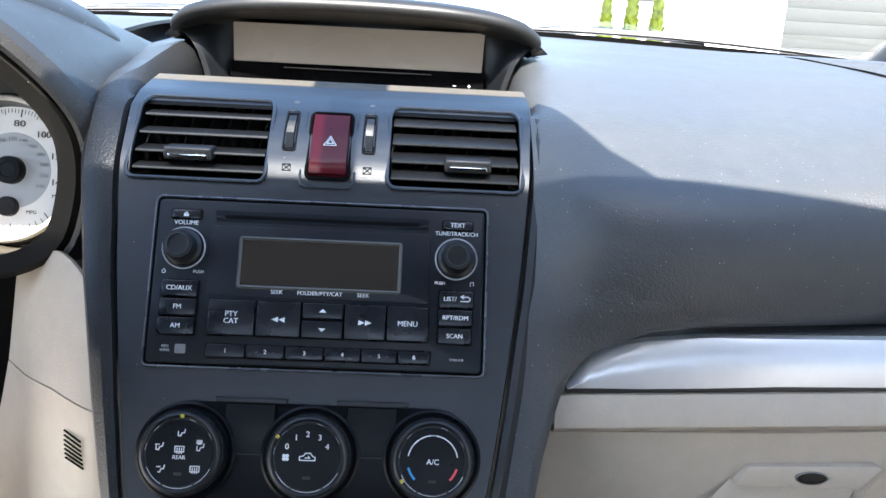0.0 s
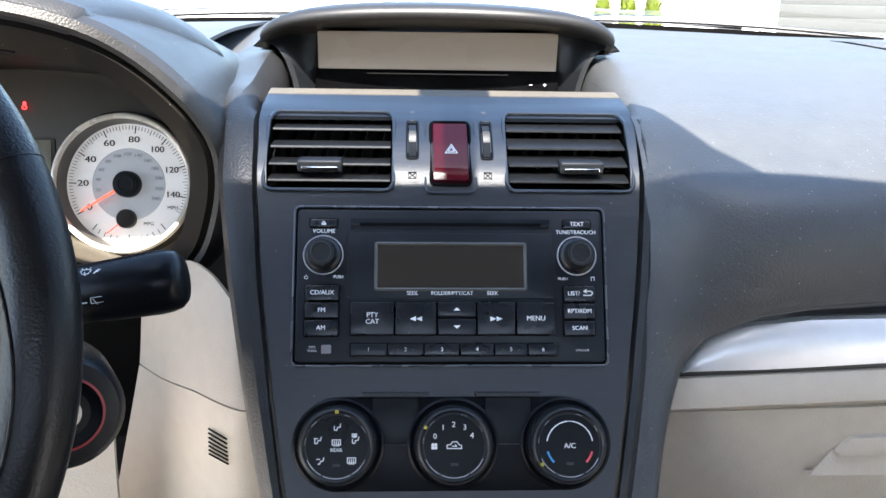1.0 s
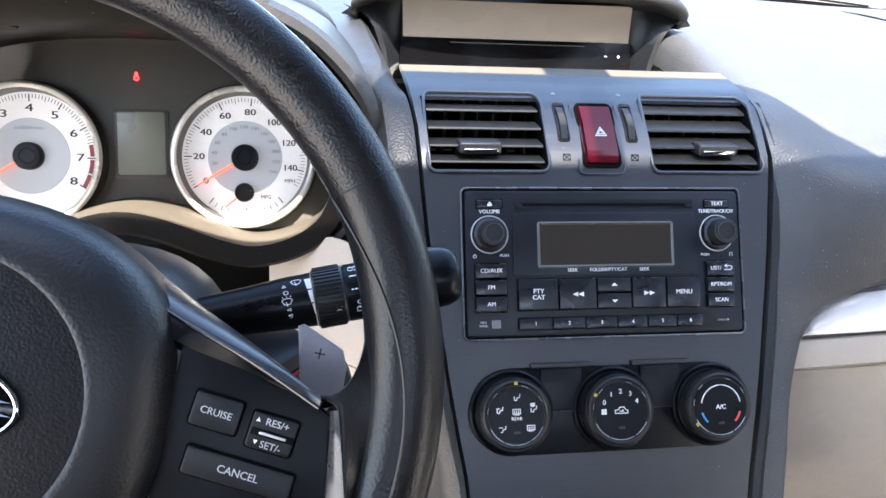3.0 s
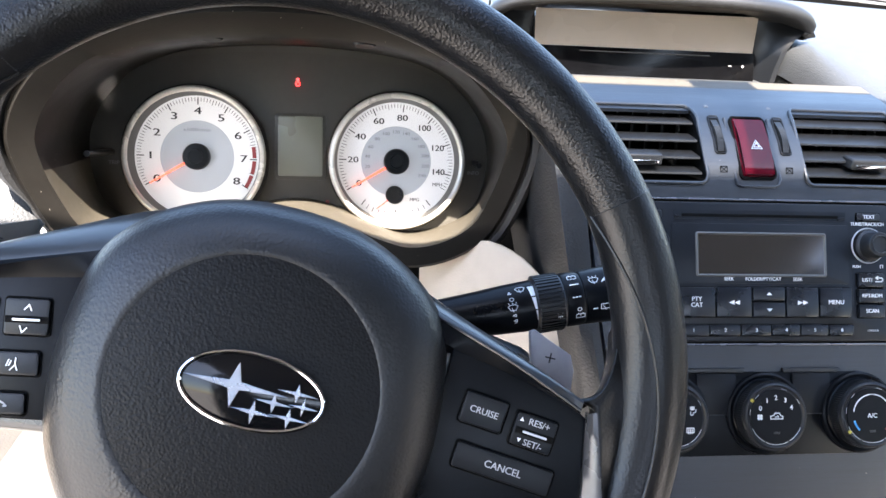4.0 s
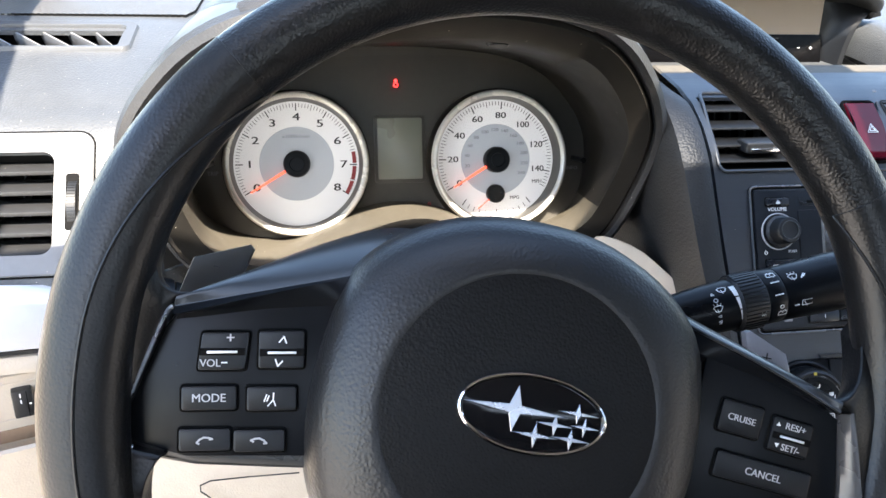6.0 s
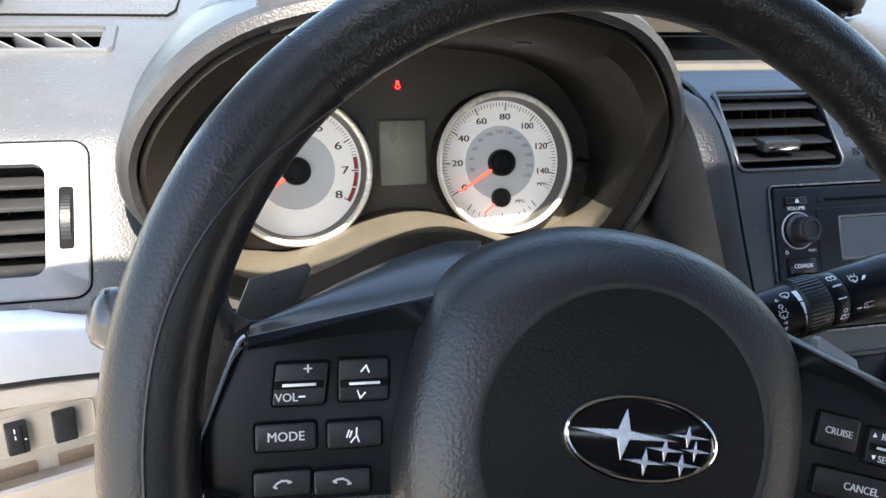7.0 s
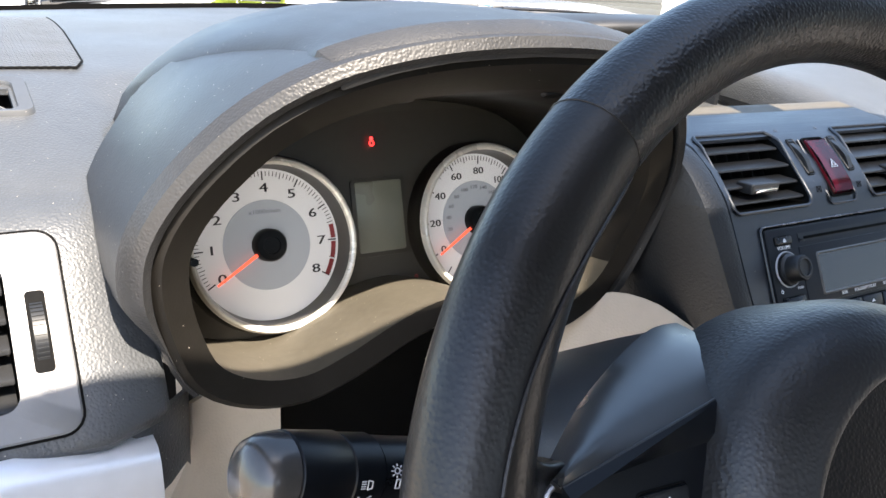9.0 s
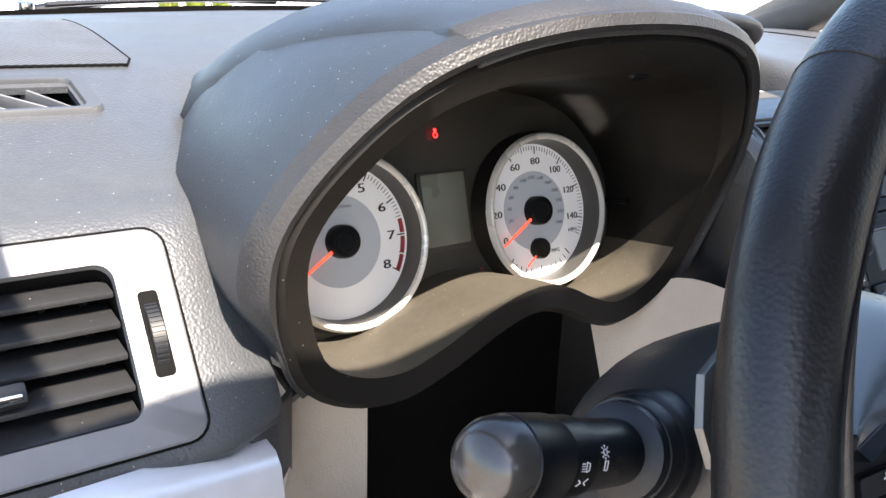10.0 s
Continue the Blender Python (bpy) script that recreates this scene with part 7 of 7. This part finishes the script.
# ---- driver's side vent, demister, speaker grille ----
def build_side_vent():
    lean = 36.0
    m = plane_frame((-0.640, 0.0765, 1.0365), lean)
    v = thing("side_vent_panel", "silver-grey side air vent panel with black slats and a thumb wheel", "air vent", m)
    H = 0.1005
    outl = rounded(0.142, H, 0.010, (0.0, 0.0), 6)
    # plate with an opening
    x0, x1, y0, y1 = -0.062, 0.046, -0.036, 0.036
    inner = rounded(x1 - x0, y1 - y0, 0.008, ((x0 + x1) / 2, (y0 + y1) / 2), 6)
    bm = sheet([[(p[0], p[1], -0.004) for p in outl], [(p[0], p[1], 0.0012) for p in outl], [(p[0] * 0.985, p[1] * 0.98, 0.0022) for p in outl], [(p[0], p[1], 0.0022) for p in inner], [(p[0], p[1], -0.004) for p in inner]], closed_u=True)
    part("plate", bm, SIDE_GREY, v, "satin grey plate")
    part("joint", tube([(p[0] * 1.006, p[1] * 1.008, 0.0006) for p in outl], 0.0009, 6, closed=True), DARK, v)
    bm = sheet([[(p[0], p[1], -0.004) for p in inner], [(p[0], p[1] - 0.01, -0.06) for p in inner]], closed_u=True)
    bmesh.ops.holes_fill(bm, edges=[e for e in bm.edges if e.is_boundary and all(q.co.z < -0.05 for q in e.verts)])
    part("duct", bm, DARK, v)
    for i in range(5):
        y = y0 + (y1 - y0) * (i + 0.55) / 5
        sl = block(x1 - x0 - 0.002, 0.0030, 0.024, 0.0010, (0, 0, 0))
        bmesh.ops.rotate(sl, cent=(0, 0, 0), matrix=Matrix.Rotation(radians(40), 3, "X"), verts=sl.verts)
        bmesh.ops.translate(sl, vec=((x0 + x1) / 2, y, -0.0105), verts=sl.verts)
        s = part("slat", sl, GREY_PLASTIC, v)
        if i == 1:
            part("tab", block(0.030, 0.009, 0.012, 0.002, (-0.012, y, 0.0)), GREY_PLASTIC, s)
            part("tab_edge", block(0.026, 0.0026, 0.002, 0.0009, (-0.012, y - 0.002, 0.0066)), CHROME, s, "bright chrome edge")
    for i in range(6):
        x = x0 + (x1 - x0) * (i + 0.5) / 6
        part("vane", block(0.0014, y1 - y0, 0.014, 0.0003, (x, 0, -0.032)), GREY_PLASTIC, v)
    part("slot", slab(rounded(0.0088, 0.0400, 0.002, (0.0580, 0.0), 4), 0.0020, 0.0028, 0), DARK, v)
    bms = [lathe([(0.0190, -0.0030), (0.0225, -0.0028), (0.0225, 0.0028), (0.0190, 0.0030)], 60)]
    for k in range(60):
        a = 2 * math.pi * k / 60
        bms.append(block(0.0009, 0.0011, 0.0054, 0, (0.0226 * math.cos(a), 0.0226 * math.sin(a), 0), turn=math.degrees(a)))
    part("thumb_wheel", joined(bms), RUBBER, v, "ribbed black thumb wheel").matrix_local = Matrix.Translation((0.0580, 0, -0.0155)) @ Matrix.Rotation(radians(90), 4, "Y") 
    part("symbol", strokes([[(0.0555, -0.0300), (0.0605, -0.0300), (0.0605, -0.0260), (0.0555, -0.0260), (0.0555, -0.0300), (0.0605, -0.0260)], [(0.0555, -0.0260), (0.0605, -0.0300)]], 0.0005, 0.0024), PRINT_DIM, v)


PAD_TOP = curve_points([(0, y, z) for y, z in ((0.80, 1.158), (0.52, 1.152), (0.33, 1.136), (0.25, 1.123), (0.17, 1.102), (0.135, 1.090), (0.106, 1.076))], 60)


def pad_z(y):
    return lerp_table([(p.y, p.z) for p in PAD_TOP[::-1]], y)


def build_demister():
    slope = math.degrees(math.atan2(pad_z(0.275) - pad_z(0.222), 0.053))
    v = thing("demister_vent", "grey side window demister vent with slanted blades", "air vent", Matrix.Translation((-0.632, 0.2485, pad_z(0.2485) + 0.0012)) @ Matrix.Rotation(radians(slope), 4, "X"))
    outl = rounded(0.142, 0.0600, 0.008, (0.0, 0.0), 6)
    inner = rounded(0.124, 0.0480, 0.006, (0.0, -0.0015), 6)
    part("frame", sheet([[(x * 1.03, y * 1.06, -0.0070) for x, y in outl], [(x, y, 0.0004) for x, y in outl], [(x * 0.99, y * 0.975, 0.0018) for x, y in outl], [(x * 1.01, y * 1.02, 0.0016) for x, y in inner], [(x, y, 0.0004) for x, y in inner], [(x, y, -0.0055) for x, y in inner]], closed_u=True), VENT_FRAME, v, "dark grey frame")
    part("joint", tube([(x * 1.028, y * 1.056, -0.0055) for x, y in outl], 0.0006, 6, closed=True), DARK, v)
    bm = sheet([[(x, y, -0.0055) for x, y in inner], [(x * 0.97, y * 0.9, -0.034) for x, y in inner]], closed_u=True)
    bmesh.ops.holes_fill(bm, edges=[e for e in bm.edges if e.is_boundary and all(q.co.z < -0.03 for q in e.verts)])
    part("duct", bm, DARK, v)
    for i in range(6):
        x = -0.052 + i * 0.0215
        bm = block(0.0016, 0.062, 0.014, 0.0005, (0, 0, 0))
        bmesh.ops.rotate(bm, cent=(0, 0, 0), matrix=Matrix.Rotation(radians(40), 3, "Z") @ Matrix.Rotation(radians(-14), 3, "Y"), verts=bm.verts)
        bmesh.ops.translate(bm, vec=(x, -0.0015, -0.0095), verts=bm.verts)
        for q in bm.verts:
            q.co.y = max(-0.0252, min(0.0222, q.co.y))
            q.co.x = max(-0.0618, min(0.0618, q.co.x))
        part("blade", bm, SIDE_GREY, v)


def build_grille(sx):
    g = thing("speaker_grille", "light grey perforated speaker grille set into the dashboard top", "speaker grille", Matrix.Identity(4), group="speaker grilles")
    rows = []
    for k in range(15):
        y = 0.306 + 0.25 * k / 14
        x0 = lerp_table([(0.30, 0.530), (0.312, 0.520), (0.325, 0.5185), (0.45, 0.514), (0.57, 0.514)], y)
        zf = pad_z(y) if sx < 0 else lerp_table([(0.25, 1.128), (0.36, 1.137), (0.52, 1.146), (0.80, 1.156)], y)
        row = []
        for i in range(9):
            x = x0 + (0.72 - x0) * i / 8
            row.append((sx * x, y, zf + 0.0016 + ((base_z(x) - 1.169) * max(0, (y - 0.5) / 0.3) if sx < 0 else (base_z(x) - 1.168) * max(0.0, (y - 0.5) / 0.3))))
        rows.append(row)
    edge = [rows[0][6], rows[0][1], rows[0][0]] + [r[0] for r in rows[1:]]
    part("mesh", sheet(rows, thick=0.002), GRILLE, g, smooth=False)
    part("joint", tube([(p[0], p[1], p[2] - 0.0004) for p in edge], 0.0009, 6), DARK, g, "dark joint line")


# perforated mesh and side plate finishes
SIDE_GREY = material("satin_grey_plastic", (0.13, 0.132, 0.135), 0.42, vary=0.08, scale=14, bump=0.00006, bump_scale=900, dust=0.04)


def grille_material():
    m = material("perforated_grille", (0.06, 0.055, 0.05), 0.5, vary=0.1, scale=20)
    N, L = m.node_tree.nodes, m.node_tree.links
    b = N["Principled BSDF"]
    tc = N.new("ShaderNodeTexCoord")
    mp = N.new("ShaderNodeMapping")
    mp.inputs["Rotation"].default_value = (0, 0, radians(45))
    mp.inputs["Scale"].default_value = (270, 270, 0)
    L.new(tc.outputs["Object"], mp.inputs[0])
    v = N.new("ShaderNodeTexVoronoi")
    v.voronoi_dimensions = "2D"
    v.inputs["Scale"].default_value, v.inputs["Randomness"].default_value = 1.0, 0.0
    L.new(mp.outputs[0], v.inputs["Vector"])
    r = N.new("ShaderNodeMapRange")
    r.inputs[1].default_value, r.inputs[2].default_value, r.inputs[3].default_value, r.inputs[4].default_value = 0.38, 0.46, 0.0, 1.0
    L.new(v.outputs["Distance"], r.inputs[0])
    mix = N.new("ShaderNodeMix")
    mix.data_type = "RGBA"
    L.new(r.outputs[0], mix.inputs[0])
    mix.inputs[6].default_value, mix.inputs[7].default_value = (0.002, 0.002, 0.002, 1), (0.13, 0.127, 0.123, 1)
    L.new(mix.outputs[2], b.inputs["Base Color"])
    bp = N.new("ShaderNodeBump")
    bp.inputs["Distance"].default_value = 0.001
    L.new(r.outputs[0], bp.inputs["Height"])
    L.new(bp.outputs[0], b.inputs["Normal"])
    return m


GRILLE = grille_material()

# ---- place everything ----
build_ground()
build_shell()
build_fence()
build_house()
for sx_, sy_, sh_ in ((2.0, 8.3, 1.58), (2.27, 8.3, 1.64), (2.54, 8.3, 1.64)):
    build_shrub(sx_, sy_, sh_)
build_wiper(0.20, 0.5)
build_wiper(-0.50, 0.55)
build_pads()
build_fascia()
build_passenger_trim()
build_knee_panels()
build_left_trim()
build_center_vent(-0.0842, -0.0905, 4, "centre air vent with black slats, its blades level")
build_center_vent(0.0842, 0.0925, 13, "centre air vent with black slats tipped upwards")
build_vent_wheel(-0.0263)
build_vent_wheel(0.0263)
build_hazard()
build_radio()
build_climate()
build_display()
build_binnacle()
build_column()
build_wiper_stalk()
build_light_stalk()
build_wheel()
build_side_vent()
build_demister()
build_grille(-1)
build_grille(1)
